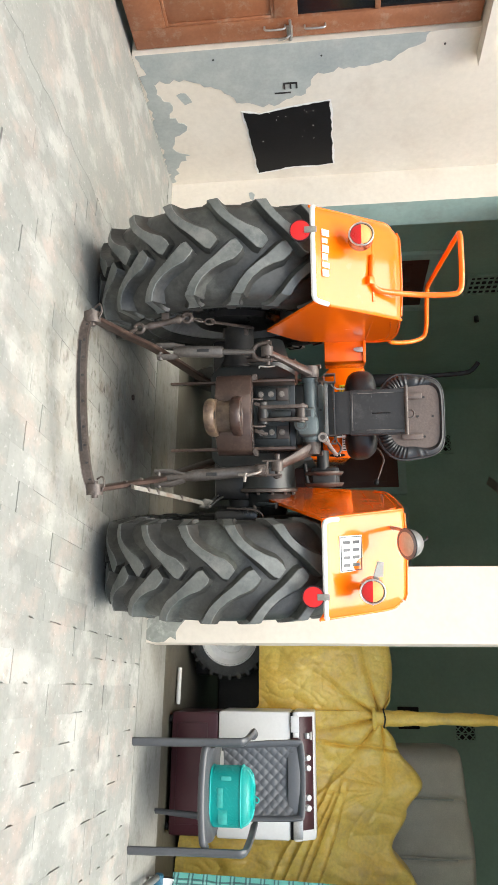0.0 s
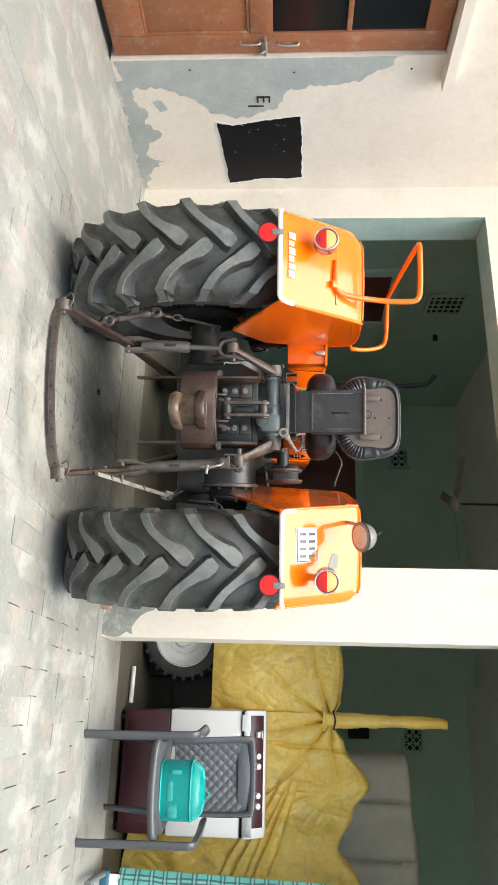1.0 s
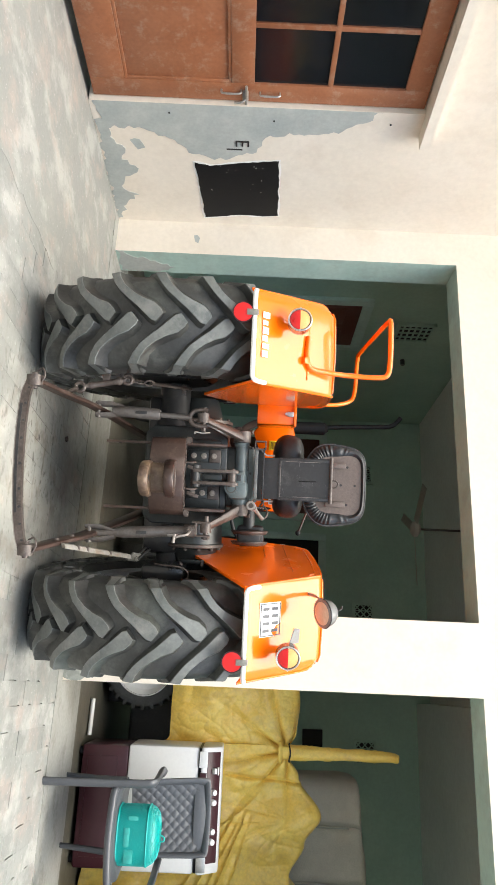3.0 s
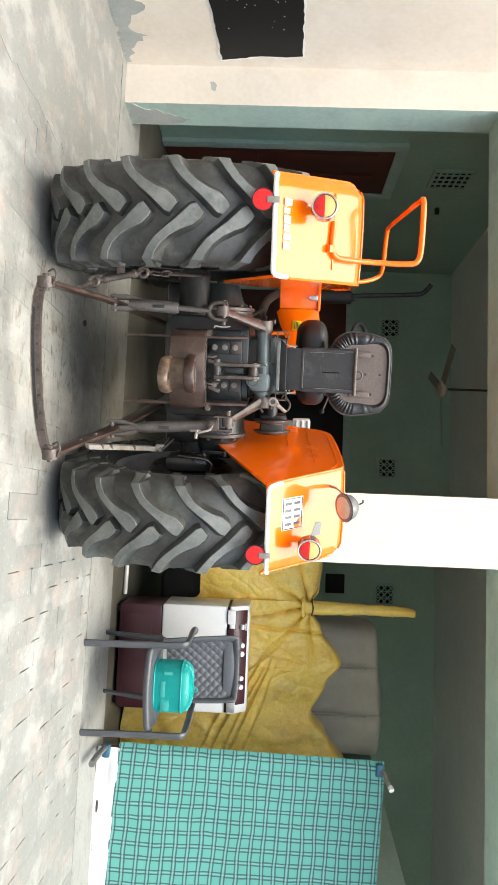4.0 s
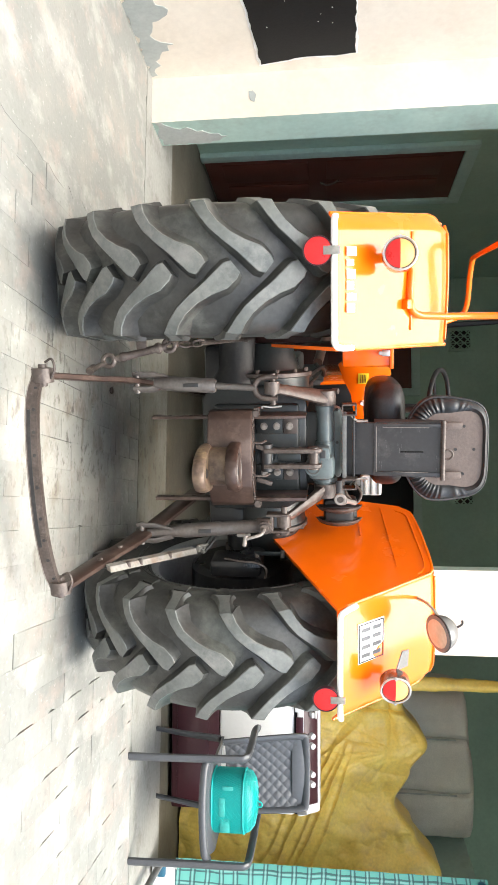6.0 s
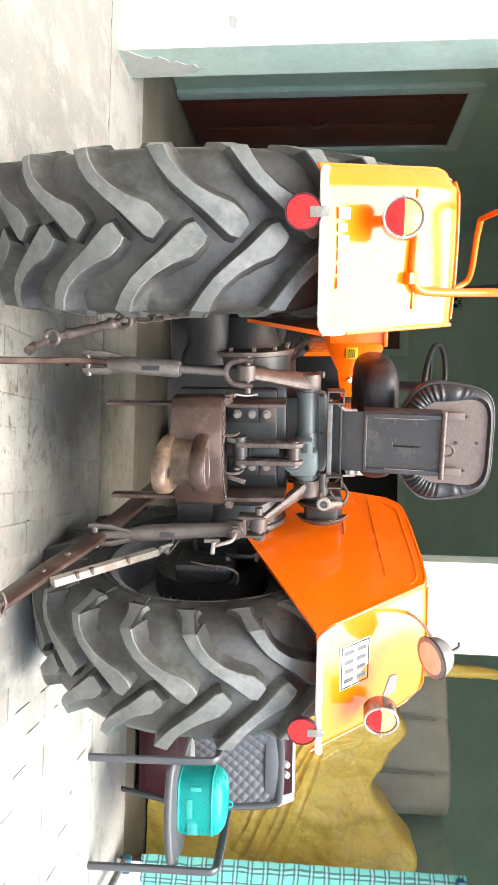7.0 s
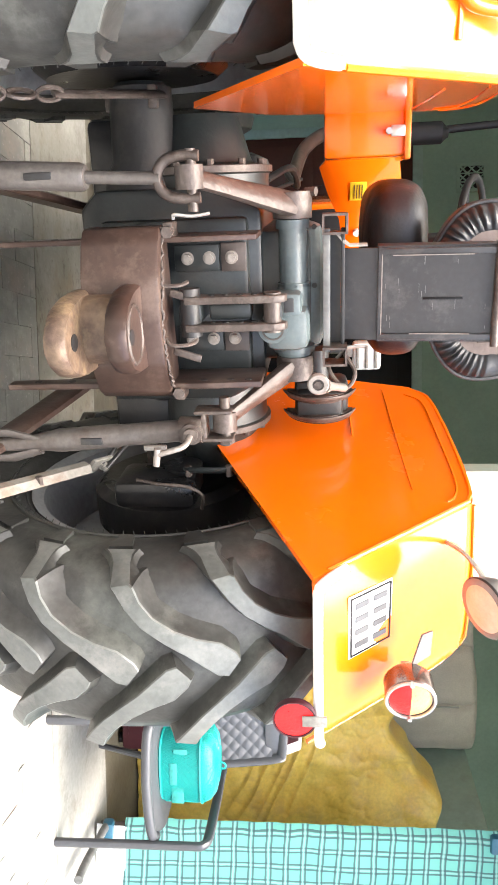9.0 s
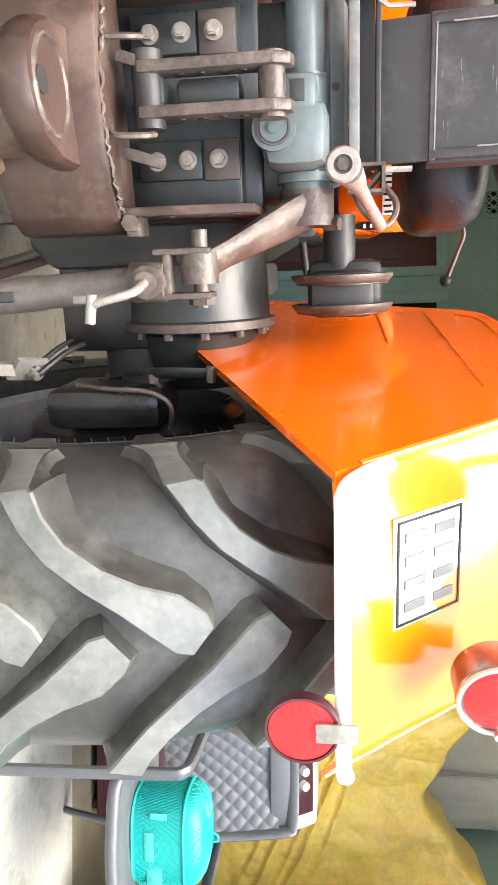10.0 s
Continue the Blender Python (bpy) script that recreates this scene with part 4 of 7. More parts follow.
bm = rod(B(), mid, top + Vector((0, 0, 0.012)), 0.0125, seg=14)
rodl = part("lift_rod", bm, RODSTEEL, tractor, "threaded lift rod with rust streaks")
bm = B()
tube(bm, [low + (mid - low) * t for t in (0.12, 0.22, 0.3, 0.96, 1.0)], [0.018, 0.024, 0.027, 0.027, 0.022], 18)
part("barrel", bm, RODSTEEL, rodl)
bm = B()
box(bm, tuple(low + (mid - low) * 0.66 + Vector((0, -0.026, 0))), (0.014, 0.008, 0.055), 0.003)
part("barrel_slot", bm, BLACKMETAL, rodl)
bm = B()
for o in (-0.026, 0.026):
    tube(bm, [low + Vector((o, 0, -0.05)), low + Vector((o, 0, 0.02)), low + Vector((o * 0.5, 0, 0.08))], [0.015, 0.017, 0.015], 10, flat=0.5)
rod(bm, low + Vector((-0.04, 0, -0.035)), low + Vector((0.04, 0, -0.035)), 0.010, seg=12)
part("clevis", bm, RODSTEEL, rodl)

# right lift rod with the levelling box and its crank
low, top = Vector((0.250, 0.270, 0.325)), Vector((0.222, 0.290, 0.775))
bm = B()
tube(bm, [low + (top - low) * t for t in (0.0, 0.06, 0.2, 0.28, 0.32, 0.62, 0.64, 0.98)], [0.013, 0.016, 0.018, 0.024, 0.027, 0.027, 0.025, 0.025], 18)
rodr = part("lift_rod", bm, RODSTEEL, tractor, "grey lift rod with levelling box")
bm = box(B(), tuple(low + (top - low) * 0.5 + Vector((0, -0.024, 0))), (0.016, 0.010, 0.05), 0.003)
part("barrel_slot", bm, BLACKMETAL, rodr)
bm = B()
rod(bm, top + Vector((0, 0, -0.03)), top + Vector((0, 0, 0.02)), 0.030, seg=22)
rod(bm, top + Vector((0, -0.035, 0.0)), top + Vector((0, 0.02, 0.0)), 0.024, seg=22)
rod(bm, top + Vector((0, -0.045, 0.0)), top + Vector((0, -0.03, 0.0)), 0.016, seg=22)
for o in (-0.032, 0.032):
    box(bm, (0.212 + o, 0.300, 0.822), (0.010, 0.05, 0.085), 0.004)
rod(bm, (0.150, 0.300, 0.846), (0.262, 0.300, 0.846), 0.012, seg=12)
rod(bm, (0.245, 0.300, 0.846), (0.258, 0.300, 0.846), 0.020, seg=6)
box(bm, (0.212, 0.300, 0.800), (0.07, 0.045, 0.012), 0.003)
part("levelling_box", bm, STEEL, rodr, "iron levelling box with a crank")
bm = tube(B(), smooth_path([top + Vector((0, -0.045, 0.0)), top + Vector((0.012, -0.075, -0.01)), top + Vector((0.022, -0.085, -0.05)), top + Vector((0.028, -0.085, -0.068))], 4), 0.0065, 10)
rod(bm, top + Vector((0.012, -0.085, -0.064)), top + Vector((0.052, -0.085, -0.070)), 0.0075, seg=12)
box(bm, tuple(top + Vector((0.020, -0.060, -0.075))), (0.012, 0.012, 0.05), 0.003)
part("crank_handle", bm, PALESTEEL, rodr, "worn crank handle with a split pin")
bm = B()
for o in (-0.030, 0.030):
    tube(bm, [low + Vector((o, 0, -0.04)), low + Vector((o, 0, 0.03)), low + Vector((o * 0.4, 0, 0.10))], [0.014, 0.017, 0.014], 10, flat=0.5)
rod(bm, low + Vector((-0.042, 0, -0.02)), low + Vector((0.044, 0, -0.02)), 0.010, seg=12)
part("clevis", bm, RODSTEEL, rodr)

# lower links, drawbar with holes
for side, end, via, front in ((-1, (-0.392, -0.175, 0.150), (-0.331, 0.26, 0.325), (-0.21, 0.80, 0.54)), (1, (0.298, -0.152, 0.150), (0.250, 0.27, 0.315), (0.14, 0.78, 0.52))):
    a, v, f = Vector(end), Vector(via), Vector(front)
    bm = B()
    pts = smooth_path([a, a + (v - a) * 0.5, v, f], 5)
    rings = []
    for i, p in enumerate(pts):
        d = (pts[min(i + 1, len(pts) - 1)] - pts[max(i - 1, 0)]).normalized()
        across = d.cross(Vector((0, 0, 1))).normalized()
        over = across.cross(d)
        h, w = (0.034, 0.011) if side > 0 else (0.024, 0.010)
        rings.append([bm.verts.new(p + across * w * e + over * h * f) for e, f in ((-1, -0.8), (-0.6, -1), (0.6, -1), (1, -0.8), (1, 0.8), (0.6, 1), (-0.6, 1), (-1, 0.8))])
    for P, Q in zip(rings, rings[1:]):
        for k in range(8):
            bm.faces.new((P[k], P[(k + 1) % 8], Q[(k + 1) % 8], Q[k]))
    bm.faces.new(rings[0][::-1])
    bm.faces.new(rings[-1])
    bmesh.ops.recalc_face_normals(bm, faces=bm.faces)
    link = part("lower_link", bm, RUST, tractor, "rust-brown flat iron lower link")
    bm = B()
    rod(bm, a + Vector((-0.022, 0, 0)), a + Vector((0.022, 0, 0)), 0.033, seg=26)
    rod(bm, a + Vector((-0.034, 0, 0)), a + Vector((0.034, 0, 0)), 0.013, seg=16)
    part("ball_end", bm, STEEL, link)
    for t in ((0.42, 0.66) if side > 0 else ()):
        p = a + (v - a) * t
        bm = rod(B(), p + Vector((-0.016, -0.004, 0.004)), p + Vector((0.017, -0.004, 0.004)), 0.010, seg=6)
        part("link_bolt", bm, STEEL, link)
    bm = tube(B(), smooth_path([a + Vector((-0.04, 0, 0.01)), a + Vector((-0.05, -0.01, 0.035)), a + Vector((-0.02, -0.015, 0.045)), a + Vector((0.01, -0.012, 0.03))], 4), 0.004, 6)
    part("linch_pin", bm, STEEL, link)
ends = [Vector((-0.392, -0.180, 0.140)), Vector((-0.33, -0.206, 0.128)), Vector((-0.20, -0.213, 0.120)), Vector((-0.05, -0.208, 0.117)), Vector((0.10, -0.199, 0.120)), Vector((0.23, -0.178, 0.128)), Vector((0.298, -0.156, 0.140))]
bm = B()
line = smooth_path(ends, 6)
rings = []
for p in line:
    rings.append([bm.verts.new(p + Vector(o)) for o in ((0, -0.012, -0.019), (0, 0.012, -0.019), (0, 0.012, 0.019), (0, -0.012, 0.019))])
for A, C in zip(rings, rings[1:]):
    for j in range(4):
        bm.faces.new((A[j], A[(j + 1) % 4], C[(j + 1) % 4], C[j]))
bm.faces.new(rings[0][::-1])
bm.faces.new(rings[-1])
bmesh.ops.recalc_face_normals(bm, faces=bm.faces)
drawbar = part("drawbar", bm, STEEL, tractor, "bent rusty iron drawbar with a row of holes")
for k in range(9):
    p = line[4 + round(k * (len(line) - 9) / 8)]
    bm = rod(B(), p + Vector((0, -0.0126, 0.009)), p + Vector((0, 0.0126, 0.009)), 0.0056, seg=12)
    part("hole", bm, BLACKMETAL, drawbar)
# a rubbed bright edge and a dark band along the bar's face
for mat, z0, z1, i0, i1, label in ((PALESTEEL, -0.0185, -0.0155, 1, len(line) - 1, "rubbed bright edge"), (BLACKMETAL, -0.011, -0.001, 8, len(line) - 10, "dark band along the bar")):
    bm = B()
    rings = [[bm.verts.new(p + Vector((0, y, z))) for y, z in ((-0.0135, z0), (-0.0115, z0), (-0.0115, z1), (-0.0135, z1))] for p in line[i0:i1]]
    for A, C in zip(rings, rings[1:]):
        for j in range(4):
            bm.faces.new((A[j], A[(j + 1) % 4], C[(j + 1) % 4], C[j]))
    bm.faces.new(rings[0][::-1])
    bm.faces.new(rings[-1])
    bmesh.ops.recalc_face_normals(bm, faces=bm.faces)
    part("worn_band", bm, mat, drawbar, label)

# right stay bar, left stay with turnbuckle and chain
bm = B()
a, b = Vector((0.289, -0.007, 0.262)), Vector((0.372, 0.447, 0.491))
tube(bm, [a, a + (b - a) * 0.93], 0.019, 4, flat=0.5)
stay = part("stay_bar", bm, PALEBAR, tractor, "pale painted iron stay bar")
along_bar = (b - a).normalized()
face = (Vector((0.25, -1, 0)) - along_bar * along_bar.dot(Vector((0.25, -1, 0)))).normalized()
side_on = face.cross(along_bar)
bm = box(B(), (0, 0, 0), (0.066, 0.050, 0.010), 0.002)
rod(bm, (0.012, 0, 0.0), (0.012, 0, 0.014), 0.014, seg=6)
rod(bm, (0.012, 0, 0.012), (0.012, 0, 0.022), 0.009, seg=14)
bm.transform(Matrix(((along_bar.x, side_on.x, face.x, b.x), (along_bar.y, side_on.y, face.y, b.y), (along_bar.z, side_on.z, face.z, b.z), (0, 0, 0, 1))))
part("stay_bracket", bm, ALLOY, stay)
for t in (0.18, 0.30, 0.62):
    p = a + (b - a) * t
    bm = rod(B(), p + Vector((-0.012, -0.004, 0.004)), p + Vector((0.012, -0.004, 0.004)), 0.009, seg=6)
    part("stay_bolt", bm, STEEL, stay)
bm = tube(B(), smooth_path([b + Vector((0.01, 0, 0.02)), b + Vector((-0.02, 0.06, 0.05)), b + Vector((-0.03, 0.16, 0.06)), b + Vector((-0.02, 0.24, 0.03))], 6), 0.006, 8)
tube(bm, smooth_path([b + Vector((0.0, 0, 0.01)), b + Vector((-0.03, 0.07, 0.035)), b + Vector((-0.04, 0.18, 0.04))], 6), 0.005, 8)
part("cable", bm, BLACKMETAL, stay)
a, b = Vector((-0.412, 0.13, 0.235)), Vector((-0.462, 0.16, 0.455))
bm = B()
tube(bm, [a + (b - a) * t for t in (0.20, 0.26, 0.30, 0.34, 0.40, 0.82, 0.86, 0.90, 0.94, 1.0)], [0.011, 0.011, 0.017, 0.017, 0.014, 0.014, 0.020, 0.020, 0.012, 0.012], 16)
for c in (a + (b - a) * 0.10, b + (b - a) * 0.05):
    tube(bm, [c + Vector((0.020 * math.cos(t), 0, 0.020 * math.sin(t))) for t in [2 * math.pi * k / 16 for k in range(16)]], 0.0085, 8, closed=True)
box(bm, tuple(a + (b - a) * 0.62 + Vector((-0.03, 0, 0))), (0.04, 0.012, 0.035), 0.002)
turn = part("turnbuckle", bm, STEEL, tractor, "worn turnbuckle stay with chain links and a rod")
bm = rod(B(), a + (b - a) * 0.08 + Vector((0.004, -0.02, 0.0)), a + (b - a) * -0.16 + Vector((0.016, -0.01, 0.0)), 0.0085, seg=12)
rod(bm, a + (b - a) * -0.16 + Vector((0.020, -0.03, 0.0)), a + (b - a) * -0.16 + Vector((0.012, 0.012, 0.0)), 0.014, seg=12)
part("eye_bolt", bm, STEEL, turn)
up = Vector((-0.480, 0.46, 0.73))
bm = tube(B(), [b + (up - b) * 0.36, b + (up - b) * 0.40, b + (up - b) * 0.97, up], [0.010, 0.015, 0.015, 0.011], 8, flat=0.4)
part("stay_rod", bm, STEEL, turn)
for k in range(3):
    p = b + (up - b) * ((k + 0.4) / 7)
    d = (up - b).normalized()
    s = d.orthogonal().normalized()
    s = s if k % 2 else d.cross(s)
    bm = tube(B(), [p + d * 0.027 * math.cos(t) + s * 0.014 * math.sin(t) for t in [2 * math.pi * j / 14 for j in range(14)]], 0.0048, 6, closed=True)
    part("chain_link", bm, STEEL, turn)

# tow hitch: saddle, two jaws, side plates
bm = B()
prism(bm, [(-0.218, 0.345), (-0.218, 0.285), (-0.19, 0.262), (-0.12, 0.235), (-0.03, 0.225), (0.06, 0.240), (0.13, 0.280), (0.150, 0.310), (0.150, 0.375)], "z", 0.572, 0.736, 0.008)
hitch = part("tow_hitch", bm, RUST, tractor, "heavy rust-brown cast iron tow hitch")


def lobe(bm, x0, x1, front, back, lo, hi, r, seed, n=44):
    """A cast slab, round at the front between x0 and x1, with worn round edges."""
    c, h = (x0 + x1) / 2, (x1 - x0) / 2
    rings = []
    for k in range(7):
        a = math.pi * k / 6
        z, inset = lo + (hi - lo) * k / 6, r * (1 - math.sin(a) ** 0.5)
        ring = []
        for i in range(n + 1):
            t = math.pi * i / n
            worn = inset + 0.0022 * noise.noise(Vector((i * 0.55, seed, z * 60)))
            ring.append(bm.verts.new((c - (h - worn) * math.cos(t), back - (back - front - worn) * math.sin(t) ** 0.7, z + 0.0012 * noise.noise(Vector((i * 0.4, seed + 5, k))))))
        rings.append(ring)
    for P, Q in zip(rings, rings[1:]):
        for i in range(n):
            bm.faces.new((P[i], P[i + 1], Q[i + 1], Q[i]))
    bm.faces.new(rings[0][::-1])
    bm.faces.new(rings[-1])
    bmesh.ops.recalc_face_normals(bm, faces=bm.faces)
    return bm


bm = lobe(B(), -0.102, 0.068, 0.066, 0.255, 0.548, 0.590, 0.006, 1.0)
jaw = part("lower_jaw", bm, TAN, hitch, "rounded lower jaw with polished tan wear")
part("pin_hole", rod(B(), (-0.018, 0.118, 0.586), (-0.018, 0.118, 0.5915), 0.017, seg=24), BLACKMETAL, jaw)
bm = lobe(B(), -0.112, 0.068, 0.094, 0.262, 0.656, 0.698, 0.006, 8.0)
jaw = part("upper_jaw", bm, RUST, hitch, "lens-shaped upper jaw with a pin hole")
part("pin_hole", rod(B(), (-0.022, 0.136, 0.694), (-0.022, 0.136, 0.6995), 0.016, seg=24), BLACKMETAL, jaw)
bm = tube(B(), [(-0.022 + 0.058 * math.cos(t), 0.165 + 0.050 * math.sin(t), 0.6975) for t in [2 * math.pi * k / 28 for k in range(28)]], [0.003 + 0.0025 * ((k * 11) % 7) / 7 for k in range(28)], 6, closed=True)
part("worn_ring", bm, STEEL, jaw)
bm = B()
prism(bm, [(-0.094, 0.27), (-0.090, 0.19), (-0.06, 0.165), (0.012, 0.165), (0.044, 0.19), (0.050, 0.27)], "z", 0.570, 0.670, 0.012)
part("throat", bm, TAN, hitch)
rnd = random.Random(31)
line = smooth_path([(-0.215, 0.30, 0.736), (-0.10, 0.25, 0.738), (0.0, 0.24, 0.736), (0.10, 0.27, 0.739), (0.148, 0.33, 0.736)], 16)
bm = tube(B(), [p + Vector((0, rnd.uniform(-0.002, 0.002), rnd.uniform(-0.003, 0.003))) for p in line], [rnd.uniform(0.0022, 0.0042) for p in line], 7)
part("weld_bead", bm, STEEL, hitch, "ragged pale weld bead")
for x, w in ((-0.190, 0.012), (0.122, 0.014)):
    bm = B()
    prism(bm, [(0.300, 0.355), (0.335, 0.355), (0.345, 0.58), (0.42, 0.74), (0.42, 0.93), (0.300, 0.93), (0.290, 0.80), (0.300, 0.60)], "x", x - w / 2, x + w / 2, 0.003)
    sp = part("side_plate", bm, RUST, tractor, "upright rust-brown iron side plate with holes")
    for z in (0.42, 0.50, 0.80, 0.86, 0.90):
        bm = rod(B(), (x - w / 2 - 0.001, 0.318, z), (x + w / 2 + 0.001, 0.318, z), 0.008, seg=12)
        part("hole", bm, BLACKMETAL, sp)
for x in (-0.205, 0.137):
    bm = box(B(), (x, 0.325, 0.748), (0.04, 0.05, 0.022), 0.004)
    rod(bm, (x, 0.30, 0.748), (x, 0.285, 0.748), 0.013, seg=6)
    part("hitch_bolt", bm, STEEL, hitch)

# top link bracket
for x in (-0.066, -0.008):
    bm = prism(B(), [(0.275, 0.775), (0.318, 0.775), (0.322, 0.965), (0.305, 0.99), (0.283, 0.985), (0.272, 0.962)], "x", x - 0.008, x + 0.008, 0.003)
    br = part("top_link_bracket", bm, STEEL, tractor, "pair of drilled iron top link plates")
    for z in (0.80, 0.83, 0.86, 0.89, 0.92, 0.95):
        bm = rod(B(), (x - 0.0095, 0.300, z), (x + 0.0095, 0.300, z), 0.007, seg=10)
        part("hole", bm, BLACKMETAL, br)
bm = rod(B(), (-0.078, 0.300, 0.958), (0.006, 0.300, 0.958), 0.019, seg=24)
pin = part("top_link_pin", bm, STEEL, tractor)
part("lower_pin", rod(B(), (-0.090, 0.300, 0.785), (0.012, 0.300, 0.785), 0.022, seg=20), BLACKMETAL, pin)
for c, s in (((MID + 0.008, 0.35, 0.962), (0.035, 0.12, 0.035)), ((MID + 0.008, 0.36, 0.785), (0.04, 0.14, 0.05)), ((MID + 0.008, 0.33, 0.868), (0.035, 0.05, 0.09))):
    part("lug_block", box(B(), c, s, 0.007), DARKMETAL, pin)
for x, dz in ((-0.105, 0.0), (0.02, 0.01)):
    bm = B()
    tube(bm, smooth_path([(x, 0.285, 0.785 + dz), (x + 0.004, 0.265, 0.77 + dz), (x + 0.002, 0.26, 0.735 + dz), (x - 0.01, 0.265, 0.725 + dz)], 4), 0.0045, 6)
    part("split_pin", bm, STEEL, tractor)
    part("lynch_plate", box(B(), (x + 0.03, 0.285, 0.775), (0.016, 0.008, 0.06), 0.002, pose(0, 0, 0, 0, 18, 0)), STEEL, tractor)

# seat: carrier bars, bent plate, back and cushion
carrier = part("seat_carrier", box(B(), (-0.060, 0.405, 1.072), (0.27, 0.025, 0.016), 0.002), GREYBAR, tractor, "grey steel cross bar under the seat")
# rear bar and web are black: the gap's shade put into the colour
part("rear_bar", box(B(), (-0.060, 0.415, 1.108), (0.27, 0.020, 0.008), 0.002), BLACKMETAL, carrier)
part("bar_web", box(B(), (-0.060, 0.436, 1.089), (0.25, 0.010, 0.03)), BLACKMETAL, carrier)
for x in (-0.205, 0.082):
    bm = B()
    for c, s in (((x, 0.40, 1.065), (0.042, 0.06, 0.005)), ((x, 0.40, 1.115), (0.042, 0.06, 0.005)), ((x - 0.019, 0.40, 1.09), (0.005, 0.06, 0.05)), ((x + 0.019, 0.40, 1.09), (0.005, 0.06, 0.05))):
        box(bm, c, s)
    part("bar_end", bm, STEEL, carrier)
for x, o in ((-0.158, 0.012), (0.068, -0.012)):
    bm = tube(B(), [(x - 2.2 * o, 0.412, 1.095), (x - 0.6 * o, 0.408, 1.112), (x, 0.410, 1.122), (x, 0.412, 1.160)], 0.0055, 6, flat=0.6)
    part("seat_hook", bm, ALLOY, carrier, "bent pale steel hook")
bm = B()
prism(bm, [(0.455, 1.105), (0.440, 1.105), (0.425, 1.185), (0.395, 1.440), (0.410, 1.445), (0.440, 1.19)], "x", -0.148, 0.056)
for x in (-0.148, 0.056):
    prism(bm, [(0.430, 1.185), (0.400, 1.44), (0.47, 1.44), (0.50, 1.19)], "x", x - 0.004, x + 0.004)
seatplate = part("seat_plate", bm, SEATPLATE, tractor, "scuffed dark grey bent steel seat plate")
bm = box(B(), (-0.038, 0.4065, 1.325), (0.005, 0.004, 0.085), 0.001, pose(0, 0, 0, 6, 0, 0))
part("slot", bm, BLACKPAINT, seatplate)
bm = B()
for x in (-0.14, 0.048):
    box(bm, (x, 0.4085, 1.31), (0.014, 0.008, 0.245), 0.002, pose(0, 0, 0, 6.5, 0, 0))
box(bm, (-0.046, 0.424, 1.190), (0.207, 0.010, 0.010), 0.002)
part("plate_fold", bm, SEATPLATE, seatplate)
for c, sz in (((-0.046, 0.4185, 1.1935), (0.19, 0.0014, 0.0022)), ((-0.1325, 0.4035, 1.30), (0.0022, 0.0014, 0.17)), ((0.0405, 0.4035, 1.32), (0.0022, 0.0014, 0.13))):
    part("rubbed_edge", box(B(), c, sz, 0.0, pose(0, 0, 0, 6.5, 0, 0)), PALESTEEL, seatplate, "rubbed bare fold")
rnd = random.Random(12)
for k in range(16):
    z = rnd.uniform(1.20, 1.42)
    part("scratch", box(B(), (rnd.uniform(-0.125, 0.035), 0.4225 - (z - 1.205) * 0.1165, z), (rnd.uniform(0.006, 0.022), 0.0008, rnd.uniform(0.0006, 0.0014)), 0.0, pose(0, 0, 0, 0, 0, 0)), GREYBAR, seatplate)
bm = rod(B(), (-0.160, 0.392, 1.438), (0.068, 0.392, 1.438), 0.009, seg=14)
tube(bm, [(-0.03 + 0.018 * math.cos(t), 0.39, 1.455 + 0.018 * math.sin(t)) for t in [2 * math.pi * k / 18 for k in range(18)]], 0.004, 8, closed=True)
part("hinge_rod", bm, STEEL, seatplate)


def seat_ring(u, grow=0.0):
    """The outline of the seat back: narrower and rounder below, broad above."""
    a = 2 * math.pi * u
    c, s = math.cos(a), math.sin(a)
    p, q = (0.40, 0.44) if s > 0 else (0.62, 0.72)
    w = max(0.0, s) ** 0.7
    grow = grow * (1 - w) + (grow * 0.35 + 0.012) * w
    x = (abs(c) ** p) * (1 if c > 0 else -1) * (0.190 + grow)
    z = (abs(s) ** q) * (1 if s > 0 else -1) * (0.145 + grow)
    x *= 1.0 - 0.10 * max(0.0, z / 0.145) + 0.05 * max(0.0, -z / 0.145) - 0.25 * max(0.0, -z / 0.145) ** 3
    return x, z


SEAT_Z = 1.466
bm = B()
NS = 320
rings = []
for grow, y in ((-0.055, 0.515), (-0.045, 0.500), (-0.022, 0.490), (0.004, 0.498), (0.018, 0.525), (0.018, 0.565), (0.0, 0.60), (-0.06, 0.615)):
    ring = []
    for k in range(NS):
        x, z = seat_ring(k / NS, grow)
        pleat = (0.0046 * math.sin(2 * math.pi * k * 52 / NS + 1.6 * noise.noise(Vector((k * 0.13, 0, 0)))) + 0.003 * noise.noise(Vector((k * 0.8, 3, 0)))) * max(0.0, min(1.0, (0.085 - z) / 0.05)) if -0.03 < grow < 0.015 else 0.004 * noise.noise(Vector((k * 0.11, y * 30, 7)))
        ring.append(bm.verts.new((-0.028 + x, y + pleat + 0.10 * (z + 0.145) * 0.4, SEAT_Z + z)))
    rings.append(ring)
for A, C in zip(rings, rings[1:]):
    for k in range(NS):
        bm.faces.new((A[k], A[(k + 1) % NS], C[(k + 1) % NS], C[k]))
bm.faces.new(rings[0][::-1])
bm.faces.new(rings[-1])
bmesh.ops.recalc_face_normals(bm, faces=bm.faces)
seatback = part("seat_back", bm, VINYL, tractor, "black pleated vinyl seat back", 60)
bm = B()
ring = [seat_ring(k / 48, -0.046) for k in range(48)]
prism(bm, [(-0.028 + x, SEAT_Z + z) for x, z in ring], "y", 0.0, 0.02)
